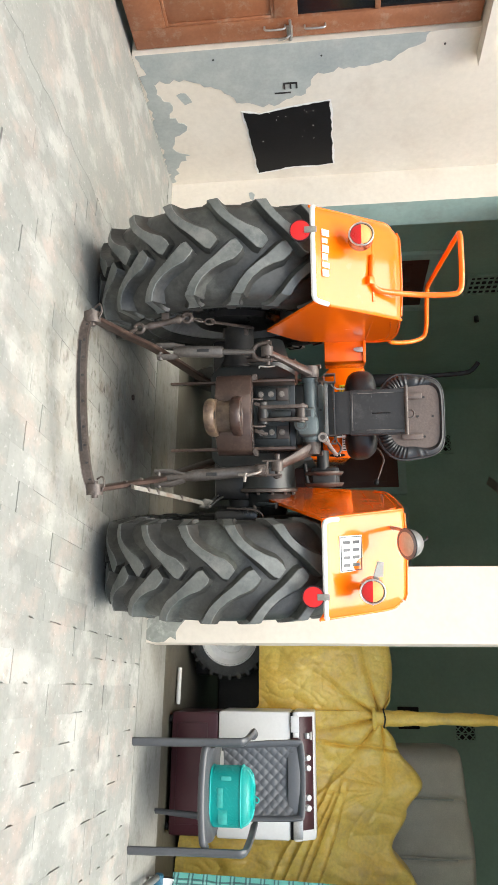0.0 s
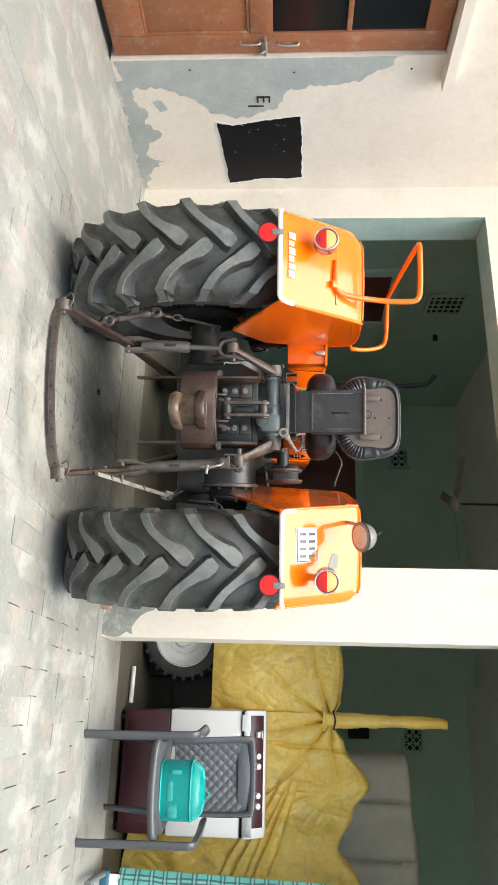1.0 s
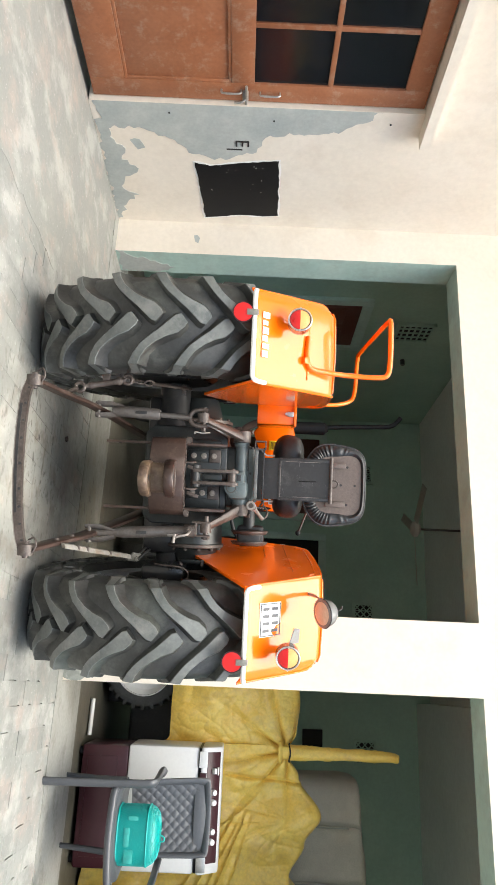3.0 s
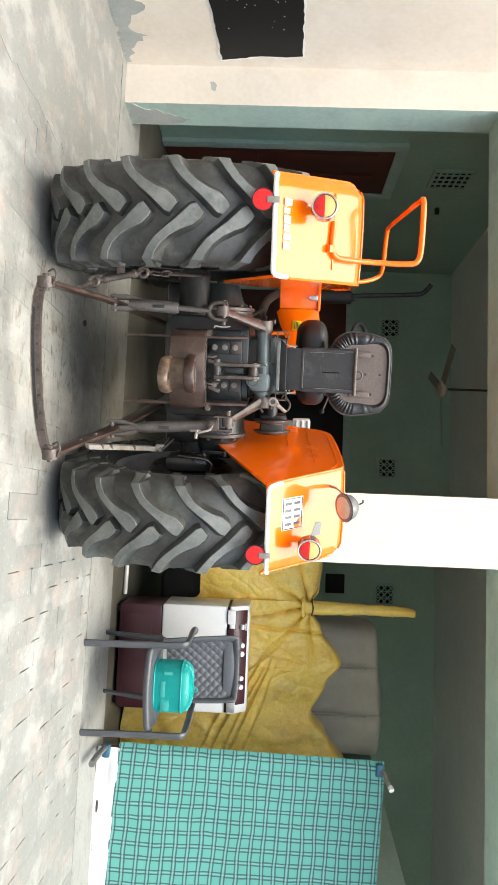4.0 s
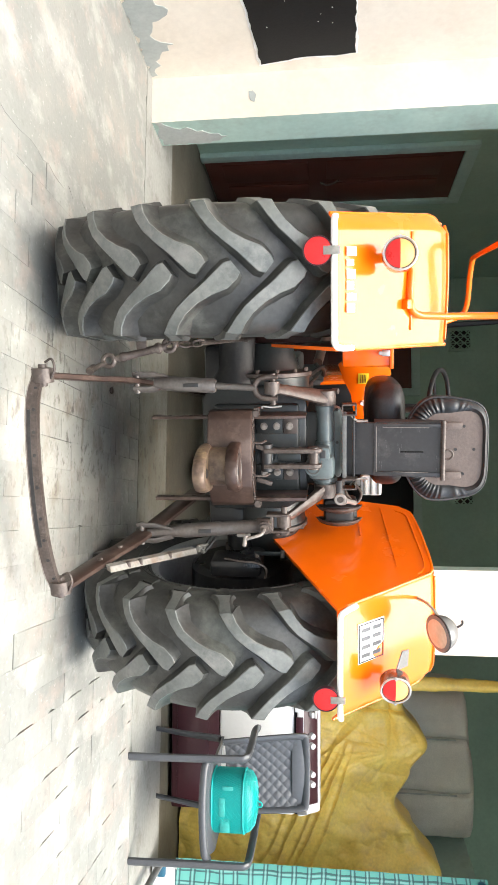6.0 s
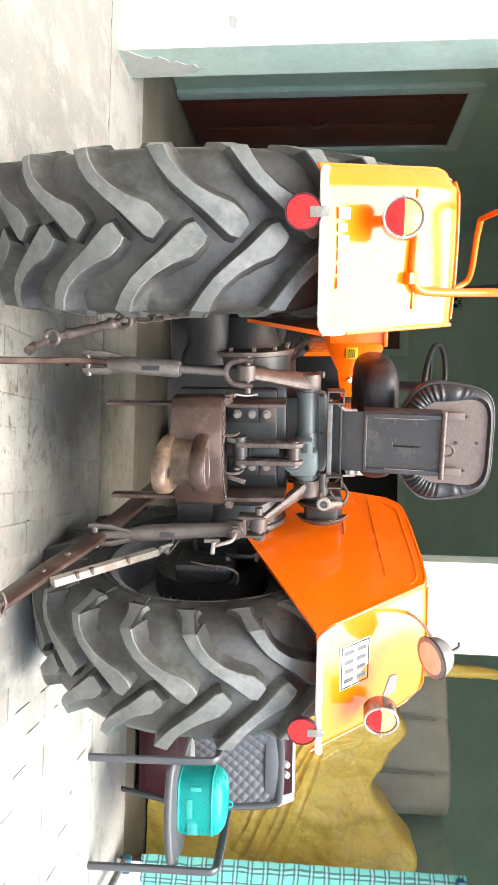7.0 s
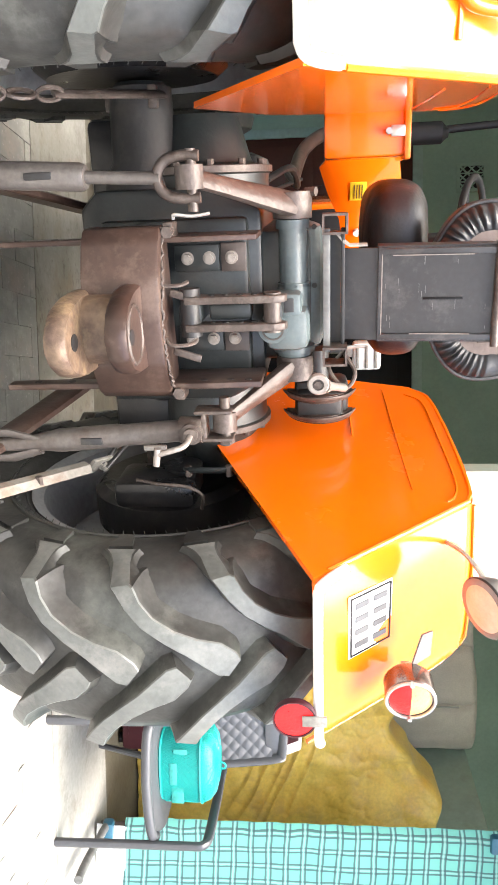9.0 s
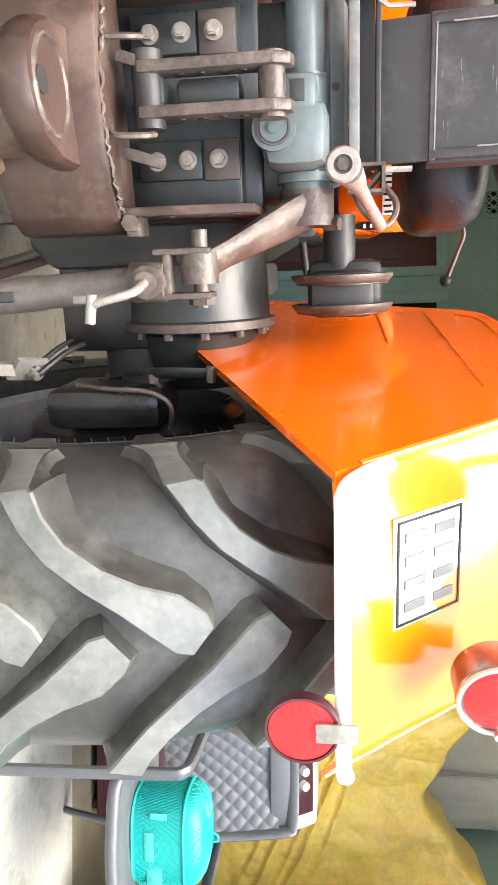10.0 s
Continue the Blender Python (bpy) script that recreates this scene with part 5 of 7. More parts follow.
for v in bm.verts:
    v.co.y += 0.502 + 0.04 * (v.co.z - SEAT_Z + 0.145)
part("back_board", bm, CANVAS, seatback, "worn brown board on the seat's back")
for x in (-0.125, 0.070):
    bm = box(B(), (x, 0.492, SEAT_Z + 0.008), (0.028, 0.014, 0.10), 0.005)
    part("board_strap", bm, CANVAS, seatback)
for x, z in ((-0.028, 1.574), (-0.12, 1.534), (0.07, 1.534), (-0.028, 1.504)):
    bm = rod(B(), (x, 0.508 + 0.04 * (z - SEAT_Z + 0.145), z), (x, 0.4995 + 0.04 * (z - SEAT_Z + 0.145), z), 0.006, seg=10)
    part("rivet", bm, BLACKMETAL, seatback)
# piping round the back
bm = B()
line = []
for k in range(NS):
    x, z = seat_ring(k / NS, 0.016)
    line.append((-0.028 + x, 0.515 + 0.04 * (z + 0.145), SEAT_Z + z))
tube(bm, line, 0.005, 6, closed=True)
part("piping", bm, SEATPLATE, seatback)
bm = B()


def cushion(u, v):
    a, b = 2 * math.pi * u, math.pi * v
    c, d, h = math.cos(a), math.sin(a), math.cos(b)
    w = math.sin(b) ** 0.34
    return Vector((-0.066 + 0.224 * math.copysign(abs(c) ** 0.42, c) * w, 0.82 + 0.235 * math.copysign(abs(d) ** 0.42, d) * w, 1.250 - 0.080 * math.copysign(abs(h) ** 0.75, h) + 0.004 * noise.noise(Vector((c * 3, d * 3, h * 2)))))


grid(bm, cushion, 64, 24)
bmesh.ops.remove_doubles(bm, verts=bm.verts, dist=0.0005)
part("seat_cushion", bm, VINYL, tractor, "black vinyl seat cushion, rubbed brown on one side", 80)

# steering column and wheel
bm = rod(B(), (MID, 1.55, 1.05), (MID - 0.055, 1.25, 1.535), 0.022, seg=18)
column = part("steering_column", bm, BLACKMETAL, tractor)
wm_ = pose(MID - 0.055, 1.25, 1.553, 24, 0, 0)
bm = tube(B(), [wm_ @ Vector((0.185 * math.cos(t), 0.185 * math.sin(t), 0)) for t in [2 * math.pi * k / 48 for k in range(48)]], 0.012, 10, closed=True)
wheel = part("steering_wheel", bm, BLACKPAINT, tractor, "black steering wheel")
for k in range(3):
    t = math.pi / 2 + 2 * math.pi * k / 3
    bm = rod(B(), wm_ @ Vector((0, 0, -0.02)), wm_ @ Vector((0.18 * math.cos(t), 0.18 * math.sin(t), 0)), 0.007, seg=8)
    part("spoke", bm, BLACKPAINT, wheel)

# tool box under the left mudguard
bm = box(B(), (-0.405, 0.80, 1.170), (0.125, 0.20, 0.20), 0.008)
toolbox = part("tool_box", bm, ORANGE, tractor, "small orange sheet metal tool box")
bm = box(B(), (-0.403, 0.795, 1.272), (0.138, 0.215, 0.016), 0.005)
part("lid", bm, ORANGE, toolbox)
bm = box(B(), (-0.400, 0.690, 1.248), (0.026, 0.012, 0.034), 0.003)
rod(bm, (-0.400, 0.690, 1.226), (-0.400, 0.677, 1.226), 0.008, seg=12)
part("catch", bm, BRIGHT, toolbox)

# cowl, bonnet, tank, label, exhaust
bm = B()
prism(bm, [(-0.20, 0.93), (-0.215, 1.00), (-0.217, 1.19), (-0.19, 1.235), (-0.13, 1.25), (0.04, 1.25), (0.10, 1.235), (0.122, 1.19), (0.12, 1.00), (0.105, 0.93)], "y", 1.55, 2.95, 0.02)
prism(bm, [(0.0, 1.05), (0.085, 1.05), (0.120, 1.09), (0.137, 1.15), (0.137, 1.245), (0.02, 1.245)], "y", 1.10, 1.18, 0.008)
prism(bm, [(0.02, 1.06), (0.09, 1.06), (0.11, 1.10), (0.11, 1.20), (0.02, 1.20)], "y", 1.17, 1.56, 0.008)
bonnet = part("bonnet", bm, ORANGE, tractor, "orange sheet metal bonnet and cowl")
bm = prism(B(), [(-0.19, 0.92), (-0.195, 1.17), (-0.15, 1.22), (0.06, 1.22), (0.105, 1.17), (0.10, 0.92)], "y", 1.525, 1.56, 0.01)
part("dash_panel", bm, BLACKPAINT, bonnet, "black dash panel")
PLATE = pose(-0.257, 1.130, 1.177, 0, 0, 40) @ Matrix.Diagonal((1.14, 1.0, 1.14, 1.0))
bm = prism(B(), [(-0.13, -0.065), (-0.12, 0.10), (-0.02, 0.115), (0.05, 0.085), (0.085, 0.04), (0.14, 0.028), (0.26, 0.02), (0.26, -0.03), (0.10, -0.050), (0.0, -0.085), (-0.08, -0.105)], "y", 0.003, 0.012, 0.002)
bm.transform(PLATE)
cowl = part("cowl_plate", bm, ORANGE, bonnet, "orange bracket plate with a yellow label")
bm = box(B(), (0.0, 0.001, 0.0), (0.062, 0.003, 0.044), 0.001)
for z in (0.011, 0.004, -0.003, -0.010):
    box(bm, (0.0, -0.0012, z), (0.046, 0.0012, 0.0025))
for f in bm.faces:
    f.material_index = 1 if f.calc_center_median().y < -0.0006 else 0
bm.transform(PLATE)
part("label", bm, [YELLOW, RUST], cowl, "small yellow paper label with dark lines")
bm = rod(B(), (0.148, 0.004, 0.004), (0.148, -0.008, 0.004), 0.012, seg=16)
bm.transform(PLATE)
part("cap", bm, WHITE, cowl)
bm = prism(B(), [(0.121 + 0.010 * math.sin(t), 1.132 - 0.045 * math.cos(t)) for t in [2 * math.pi * k / 24 for k in range(24)]], "y", 1.0945, 1.0985)
emblem = part("emblem", bm, BLACKPAINT, bonnet, "black oval badge with pale bars")
for z in (1.116, 1.132, 1.148):
    part("emblem_bar", box(B(), (0.121, 1.0938, z), (0.010, 0.0015, 0.006)), WHITE, emblem)
sticker = part("sticker", box(B(), (0.046, 1.0965, 1.175), (0.100, 0.003, 0.030)), WHITE, bonnet, "white paper sticker with black bars")
for k in range(7):
    part("sticker_bar", box(B(), (0.004 + 0.014 * k, 1.0945, 1.175 - 0.003 * (k % 2)), (0.0055, 0.0015, 0.020)), BLACKPAINT, sticker)
bm = B()
box(bm, (MID, 2.2, 0.78), (0.36, 1.3, 0.42), 0.03)
part("engine", bm, BLACKMETAL, tractor, "dark engine block")
bm = tube(B(), smooth_path([(-0.30, 1.75, 0.95), (-0.43, 2.0, 1.0), (-0.50, 2.15, 1.12), (-0.475, 2.2, 1.25), (-0.475, 2.2, 1.33)], 6), 0.028, 14)
pipe = part("exhaust", bm, RUST, tractor, "upright black exhaust silencer and pipe")
bm = lathe(B(), [(0.0, 1.165), (0.030, 1.165), (0.048, 1.185), (0.048, 1.595), (0.030, 1.612), (0.022, 1.625), (0.0, 1.625)], pose(-0.475, 2.2, 0), 28)
part("silencer", bm, BLACKPAINT, pipe)
bm = tube(B(), smooth_path([(-0.485, 2.2, 1.60), (-0.497, 2.2, 1.80), (-0.505, 2.2, 1.98), (-0.517, 2.2, 2.10), (-0.555, 2.2, 2.15), (-0.585, 2.2, 2.173)], 6), 0.017, 12)
part("tail_pipe", bm, BLACKPAINT, pipe)
for x in (-0.62, 0.53):
    bm = lathe(B(), [(0.16, -0.07), (0.28, -0.085), (0.345, -0.05), (0.36, 0.0), (0.345, 0.05), (0.28, 0.085), (0.16, 0.07)], pose(x, 2.75, 0.36) @ X90, 40, closed=True)
    ft = part("front_tyre", bm, RUBBER, tractor)
    bm = lathe(B(), [(0.0, -0.05), (0.165, -0.05), (0.165, 0.05), (0.0, 0.05)], pose(x, 2.75, 0.36) @ X90, 32)
    part("front_rim", bm, RIM, ft)
bm = rod(B(), (-0.62, 2.75, 0.40), (0.53, 2.75, 0.40), 0.05, seg=16)
part("front_axle", bm, BLACKMETAL, tractor)

# lift control quadrant with its lever, and the gear lever beside it
bm = B()
box(bm, (0.262, 0.60, 1.055), (0.085, 0.09, 0.12), 0.015)
quad = part("control_quadrant", bm, BLACKMETAL, tractor, "lift control quadrant of two curved steel bands")
for x in (0.236, 0.290):
    arc = [(0.655 - 0.118 * math.cos(t), 1.055 + 0.092 * math.sin(t)) for t in [-1.25 + 2.5 * k / 18 for k in range(19)]]
    bm = prism(B(), arc, "x", x - 0.010, x + 0.010, 0.002)
    disc = part("quadrant_disc", bm, RUST, quad)
    bm = tube(B(), [(x, y - 0.002, z) for y, z in arc], 0.0125, 8, flat=0.35)
    part("band", bm, STEEL, disc, "rubbed steel band")
bm = box(B(), (0.25, 0.64, 1.06), (0.10, 0.10, 0.14), 0.02)
rod(bm, (0.12, 0.62, 1.05), (0.22, 0.62, 1.05), 0.03, seg=20)
part("quadrant_body", bm, BLACKMETAL, quad)
eye = pose(0.087, 0.176, 1.053) @ pose(0, 0, 0, 90, 0, 0)
bm = lathe(B(), [(0.0115, -0.008), (0.019, -0.008), (0.0215, -0.005), (0.0215, 0.005), (0.019, 0.008), (0.0115, 0.008)], eye, 30, closed=True)
tube(bm, [(0.093, 0.184, 1.060), (0.102, 0.212, 1.069), (0.109, 0.235, 1.075), (0.130, 0.30, 1.092), (0.152, 0.365, 1.110)], [0.018, 0.014, 0.0095, 0.0085, 0.0095], 14)
lever = part("position_lever", bm, PALESTEEL, tractor, "pale steel control lever with an eye at its end")
part("eye_bolt", rod(B(), (0.087, 0.186, 1.053), (0.087, 0.169, 1.053), 0.008, seg=6), STEEL, lever)
part("eye_plug", rod(B(), (0.087, 0.184, 1.053), (0.087, 0.172, 1.053), 0.0118, seg=20), PRIMER, lever)
bm = tube(B(), smooth_path([(0.088, 0.405, 1.115), (0.118, 0.392, 1.135), (0.142, 0.378, 1.130), (0.152, 0.367, 1.112), (0.128, 0.380, 1.085), (0.100, 0.400, 1.072)], 5), 0.005, 8)
part("lever_link", bm, STEEL, lever)
bm = tube(B(), smooth_path([(0.04, 1.42, 1.20), (0.06, 1.41, 1.36), (0.13, 1.40, 1.412), (0.19, 1.40, 1.398), (0.262, 1.40, 1.372)], 5), 0.007, 10)
lever = part("gear_lever", bm, RUST, tractor)
bm = bmesh.new()
bmesh.ops.create_icosphere(bm, subdivisions=2, radius=0.018, matrix=pose(0.275, 1.40, 1.366))
part("knob", bm, BLACKPAINT, lever, "black ball knob")
# pale box of unknown use at the engine's right side; its stalk is added
bm = box(B(), (0.455, 1.90, 1.265), (0.125, 0.07, 0.125), 0.014)
ribbed_box = part("side_lamp", bm, WHITE, tractor, "pale ribbed box on an added stalk beside the engine")
for z in (1.225, 1.265, 1.305):
    part("housing_rib", box(B(), (0.455, 1.862, z), (0.105, 0.008, 0.014), 0.003), ALLOY, ribbed_box)
part("housing_neck", box(B(), (0.435, 1.90, 1.185), (0.05, 0.05, 0.05), 0.01), ALLOY, ribbed_box)
part("lamp_stalk", tube(B(), smooth_path([(0.435, 1.90, 1.17), (0.42, 1.90, 1.05), (0.30, 1.90, 0.95), (0.12, 1.90, 0.92)], 5), 0.014, 10), BLACKMETAL, ribbed_box)
# right brake housing with its clamp and pipe
bm = box(B(), (0.440, 0.470, 0.640), (0.075, 0.15, 0.21), 0.022)
rod(bm, (0.395, 0.50, 0.70), (0.405, 0.50, 0.70), 0.05, seg=24)
brake = part("brake_housing", bm, DRUM, tractor, "black brake housing with a clamp and pipe")
bm = tube(B(), smooth_path([(0.385, 0.44, 0.72), (0.380, 0.425, 0.75), (0.383, 0.43, 0.80), (0.388, 0.45, 0.83)], 5), 0.016, 8, flat=0.4)
part("clamp", bm, DARKMETAL, brake)
for z in (0.725, 0.828):
    part("clamp_bolt", rod(B(), (0.372, 0.435, z), (0.400, 0.435, z), 0.009, seg=6), STEEL, brake)
bm = tube(B(), smooth_path([(0.395, 0.40, 0.60), (0.40, 0.385, 0.66), (0.405, 0.38, 0.73), (0.43, 0.385, 0.765), (0.475, 0.40, 0.76)], 6), 0.0045, 8)
part("brake_pipe", bm, STEEL, brake)
bm = B()
part("foot_board", box(B(), (0.25, 1.25, 0.80), (0.10, 0.5, 0.12), 0.02), BLACKMETAL, tractor)
part("foot_board", box(B(), (-0.33, 1.25, 0.82), (0.10, 0.5, 0.12), 0.02), BLACKMETAL, tractor)
tube(bm, smooth_path([(-0.30, 0.75, 0.92), (-0.33, 0.9, 0.98), (-0.28, 1.1, 0.99), (-0.32, 1.3, 0.95)], 5), 0.010, 8)
tube(bm, smooth_path([(-0.26, 0.7, 0.92), (-0.28, 0.9, 0.95), (-0.30, 1.2, 1.0)], 5), 0.006, 8)
part("hose", bm, BLACKMETAL, tractor)

# the fitted proportions: narrower, longer and lower by a hair; the left guard and its fittings sit further back
for ob in tractor.children:
    if ob in WHEELS:
        continue
    xs = [v.co.x for v in ob.data.vertices]
    back = -0.058 if sum(xs) / len(xs) < -0.43 and ob.name.split(".")[0] in ("mudguard", "tail_lamp", "lamp_bracket", "reflector", "reflector_bracket", "mark", "guard_rail") else 0.0
    fit = Matrix.Translation((0.0, back, 0.0204)) @ Matrix.Diagonal((0.9772, 1.027, 0.9842, 1.0))
    for piece in [ob] + list(ob.children_recursive):
        piece.data.transform(fit)


# ---- doors, paint and openings of the yard wall ----
def torn(pts, n=10, jag=0.02, seed=0, closed=True):
    """A torn outline: the corners joined by lines that wander by jag."""
    rnd = random.Random(seed)
    out = []
    k = len(pts)
    for i in range(k):
        a, b = Vector(pts[i]), Vector(pts[(i + 1) % k])
        d = b - a
        nrm = Vector((-d.y, d.x)).normalized() if d.length else Vector((0, 0))
        m = max(1, int(n * d.length / 0.3))
        for j in range(m):
            t = j / m
            w = 0 if j == 0 else rnd.uniform(-jag, jag)
            out.append(tuple(a + d * t + nrm * w))
    return out


def flake(name, pts, mat, axis, at, depth, label, jag=0.02, seed=0, category="paint patch", n=10):
    edge = torn(pts, n, jag, seed)
    if at == SIDE_X:
        # nothing hangs past the corner of the doorway
        edge = [(max(p[0], 2.952), p[1]) for p in edge]
    bm = prism(B(), edge, axis, min(at, at + depth), max(at, at + depth))
    bmesh.ops.triangulate(bm, faces=[f for f in bm.faces if len(f.verts) > 4])
    bmesh.ops.recalc_face_normals(bm, faces=bm.faces)
    return tagged(solid(name, bm, mat), label, category, kind="structure")


flake("trim_bare_render", [(2.93, 0.02), (3.15, 0.06), (3.16, 0.30), (3.23, 0.45), (3.36, 0.60), (3.40, 0.80), (3.32, 1.0), (3.17, 1.08), (3.13, 1.5), (3.03, 1.66), (2.93, 1.74)], GREYPATCH, "x", SIDE_X, 0.003, "bare grey cement patch where the paint has gone beside the door", 0.018, 3)
flake("trim_bare_render_low", [(3.10, 0.004), (4.05, 0.004), (4.04, 0.04), (3.86, 0.10), (3.78, 0.19), (3.70, 0.08), (3.60, 0.12), (3.52, 0.22), (3.44, 0.12), (3.34, 0.16), (3.24, 0.08), (3.12, 0.09)], GREYPATCH, "x", SIDE_X, 0.0032, "bare grey cement along the foot of the wall", 0.022, 5)
flake("trim_bare_render_spot", [(3.26, 0.20), (3.34, 0.24), (3.32, 0.29), (3.25, 0.26)], GREYPATCH, "x", SIDE_X, 0.0025, "small bare patch on the cream wall", 0.012, 9)
flake("trim_bare_pillar", [(0.386, 0.005), (0.80, 0.005), (0.80, 0.18), (0.72, 0.20), (0.66, 0.30), (0.55, 0.33), (0.386, 0.36)], BAREBASE, "y", FRONT_Y, -0.003, "bare grey cement at the foot of the pillar", 0.02, 4)
flake("trim_bare_reveal", [(4.07, 0.02), (4.32, 0.02), (4.32, 0.30), (4.25, 0.42), (4.18, 0.28), (4.12, 0.10)], GREYPATCH, "x", -2.145, 0.003, "worn grey patch on the mint reveal", 0.02, 6)
flake("trim_white_edge", [(3.425, 0.585), (3.45, 0.70), (3.43, 0.80), (3.40, 0.98), (3.38, 1.158), (3.60, 1.168), (3.955, 1.182), (3.972, 1.06), (3.965, 0.90), (4.0, 0.70), (4.012, 0.632), (3.80, 0.62), (3.55, 0.60)], WHITE, "x", SIDE_X, 0.0022, "thin white edge round the black square", 0.006, 2)
flake("wall_blackboard", [(3.435, 0.598), (3.462, 0.70), (3.442, 0.80), (3.410, 0.98), (3.392, 1.148), (3.60, 1.158), (3.945, 1.170), (3.960, 1.06), (3.953, 0.90), (3.988, 0.70), (3.998, 0.645), (3.80, 0.632), (3.55, 0.612)], BLACKPAINT, "x", SIDE_X, 0.0046, "black painted square on the cream wall", 0.005, 1, "blackboard")
rnd = random.Random(12)
bm = B()
for k in range(12):
    y, z = rnd.uniform(3.45, 3.93), rnd.uniform(0.66, 1.13)
    if rnd.random() < 0.5:
        y = rnd.uniform(3.43, 3.50)
    box(bm, (SIDE_X + 0.005, y, z), (0.001, rnd.uniform(0.003, 0.008), rnd.uniform(0.003, 0.007)), 0, pose(0, 0, 0, rnd.uniform(0, 90), 0, 0))
tagged(solid("trim_chips", bm, WHITE), "pale chips in the black paint", "paint chips", kind="stuff")


def text(name, word, size, m, mat, label, category):
    cu = bpy.data.curves.new(name, "FONT")
    cu.body, cu.size, cu.extrude, cu.align_x, cu.align_y = word, size, 0.0012, "CENTER", "CENTER"
    ob = bpy.data.objects.new(name, cu)
    me = bpy.data.meshes.new_from_object(ob)
    bpy.data.objects.remove(ob)
    me.materials.append(mat)
    made = new(name, me)
    made.matrix_basis = m
    return tagged(made, label, category)


flake("trim_scuff", [(-2.30, 0.565), (-2.25, 0.575), (-2.235, 0.60), (-2.28, 0.61), (-2.305, 0.59)], GREYPATCH, "y", FRONT_Y, -0.0025, "small grey scuff on the cream pier", 0.008, 21)
text("stencil_letter", "E", 0.125, pose(SIDE_X + 0.0055, 3.245, 0.905, 90, 0, 90), BLACKMETAL, "dark stencilled letter on the bare grey wall", "lettering")
bm = B()
box(bm, (SIDE_X + 0.0045, 3.30, 0.86), (0.001, 0.012, 0.10))
tagged(solid("stencil_smear", bm, BLACKMETAL), "smeared dark stencil strokes on the wall", "lettering", kind="stuff")
for y, z in ((3.02, 0.47), (3.05, 1.10), (3.04, 1.80)):
    bm = rod(B(), (SIDE_X, y, z), (SIDE_X + 0.006, y, z), 0.006, seg=10)
    tagged(solid("wall_plug", bm, BLACKMETAL), "small dark hole plug in the plaster", "wall plug", "wall plugs")

# half-glazed brown door
door = tagged(new("door_1"), "brown painted door, panel below and four dark panes above", "door", kind="structure")
door.matrix_basis = pose(SIDE_X - 0.05, 1.86, 0.03)
DW, DH = 1.08, 1.95


def dpart(name, y0, y1, z0, z1, x0, x1, mat=BROWN, label="", bevel=0.004, parent=door):
    bm = box(B(), ((x0 + x1) / 2, (y0 + y1) / 2, (z0 + z1) / 2), (x1 - x0, y1 - y0, z1 - z0), bevel)
    return part(name, bm, mat, parent, label)


dpart("stile", 0.955, 1.08, 0.0, DH, -0.02, 0.02)
dpart("stile", 0.0, 0.10, 0.0, DH, -0.02, 0.02)
dpart("bottom_rail", 0.10, 0.955, 0.0, 0.20, -0.02, 0.019)
dpart("lock_rail", 0.10, 0.955, 0.815, 0.945, -0.02, 0.019)
dpart("top_rail", 0.10, 0.955, 1.81, DH, -0.02, 0.019)
dpart("panel", 0.10, 0.955, 0.20, 0.815, -0.012, 0.004, BROWN, "sunk door panel with scratches")
for a, b, c, d in ((0.10, 0.955, 0.20, 0.218), (0.10, 0.955, 0.797, 0.815), (0.937, 0.955, 0.218, 0.797)):
    dpart("bead", a, b, c, d, 0.004, 0.014, BROWN, "", 0.003)
dpart("glazing_bar", 0.10, 0.955, 1.365, 1.395, -0.012, 0.016)
dpart("glazing_bar", 0.565, 0.595, 0.945, 1.81, -0.012, 0.0155)
for a, b in ((0.10, 0.565), (0.595, 0.955)):
    for c, d in ((0.945, 1.365), (1.395, 1.81)):
        dpart("pane", a, b, c, d, -0.004, 0.002, GLASS, "glass pane, dark for the unlit room behind", 0.0)
for z in (0.755, 0.79):
    bm = tube(B(), smooth_path([(0.02, 1.0, z), (0.045, 1.0, z + 0.005), (0.05, 1.0, z + 0.06), (0.045, 1.0, z + 0.11), (0.02, 1.0, z + 0.115)], 4), 0.006, 8)
    if z > 0.76:
        bmesh.ops.translate(bm, vec=(0, 0.01, 0.19), verts=bm.verts)
    part("door_handle", bm, BRIGHT, door, "worn steel door handle")
bm = B()
box(bm, (0.026, 1.035, 0.895), (0.012, 0.07, 0.035), 0.003)
rod(bm, (0.033, 0.96, 0.90), (0.033, 1.10, 0.90), 0.008, seg=10)
tube(bm, smooth_path([(0.035, 1.05, 0.90), (0.05, 1.06, 0.87), (0.04, 1.075, 0.83)], 4), 0.006, 8)
part("door_bolt", bm, BRIGHT, door, "steel sliding door bolt")
block("trim_door_head", (SIDE_X, 1.6, 1.99), (SIDE_X + 0.10, 3.13, 2.05), CREAM, CREAM, "cream moulded band over the door", ((1, 0, 0),))
block("trim_door_head_upper", (SIDE_X, 1.6, 2.05), (SIDE_X + 0.05, 3.10, 2.085), CREAM, CREAM, "upper fillet of the door band", ((1, 0, 0),))
block("wall_pier", (SIDE_X, 1.45, 0), (SIDE_X + 0.13, 2.085, EAVES), CREAM, CREAM, "cream pier beside the door", ((1, 0, 0),))
block("wall_behind_door", (SIDE_X - 0.45, 1.6, 0), (SIDE_X - 0.30, 3.2, 2.2), GREEN, GREEN, "dark room wall behind the door", ((1, 0, 0),))

# smooth cement along the foot of the house wall
bm = prism(B(), torn([(SIDE_X, -8.0), (-1.2, -8.0), (-1.2, 0.9), (-1.16, 2.6), (-1.2, 3.955), (SIDE_X, 3.955)], 6, 0.02, 31), "z", -0.02, 0.0008)
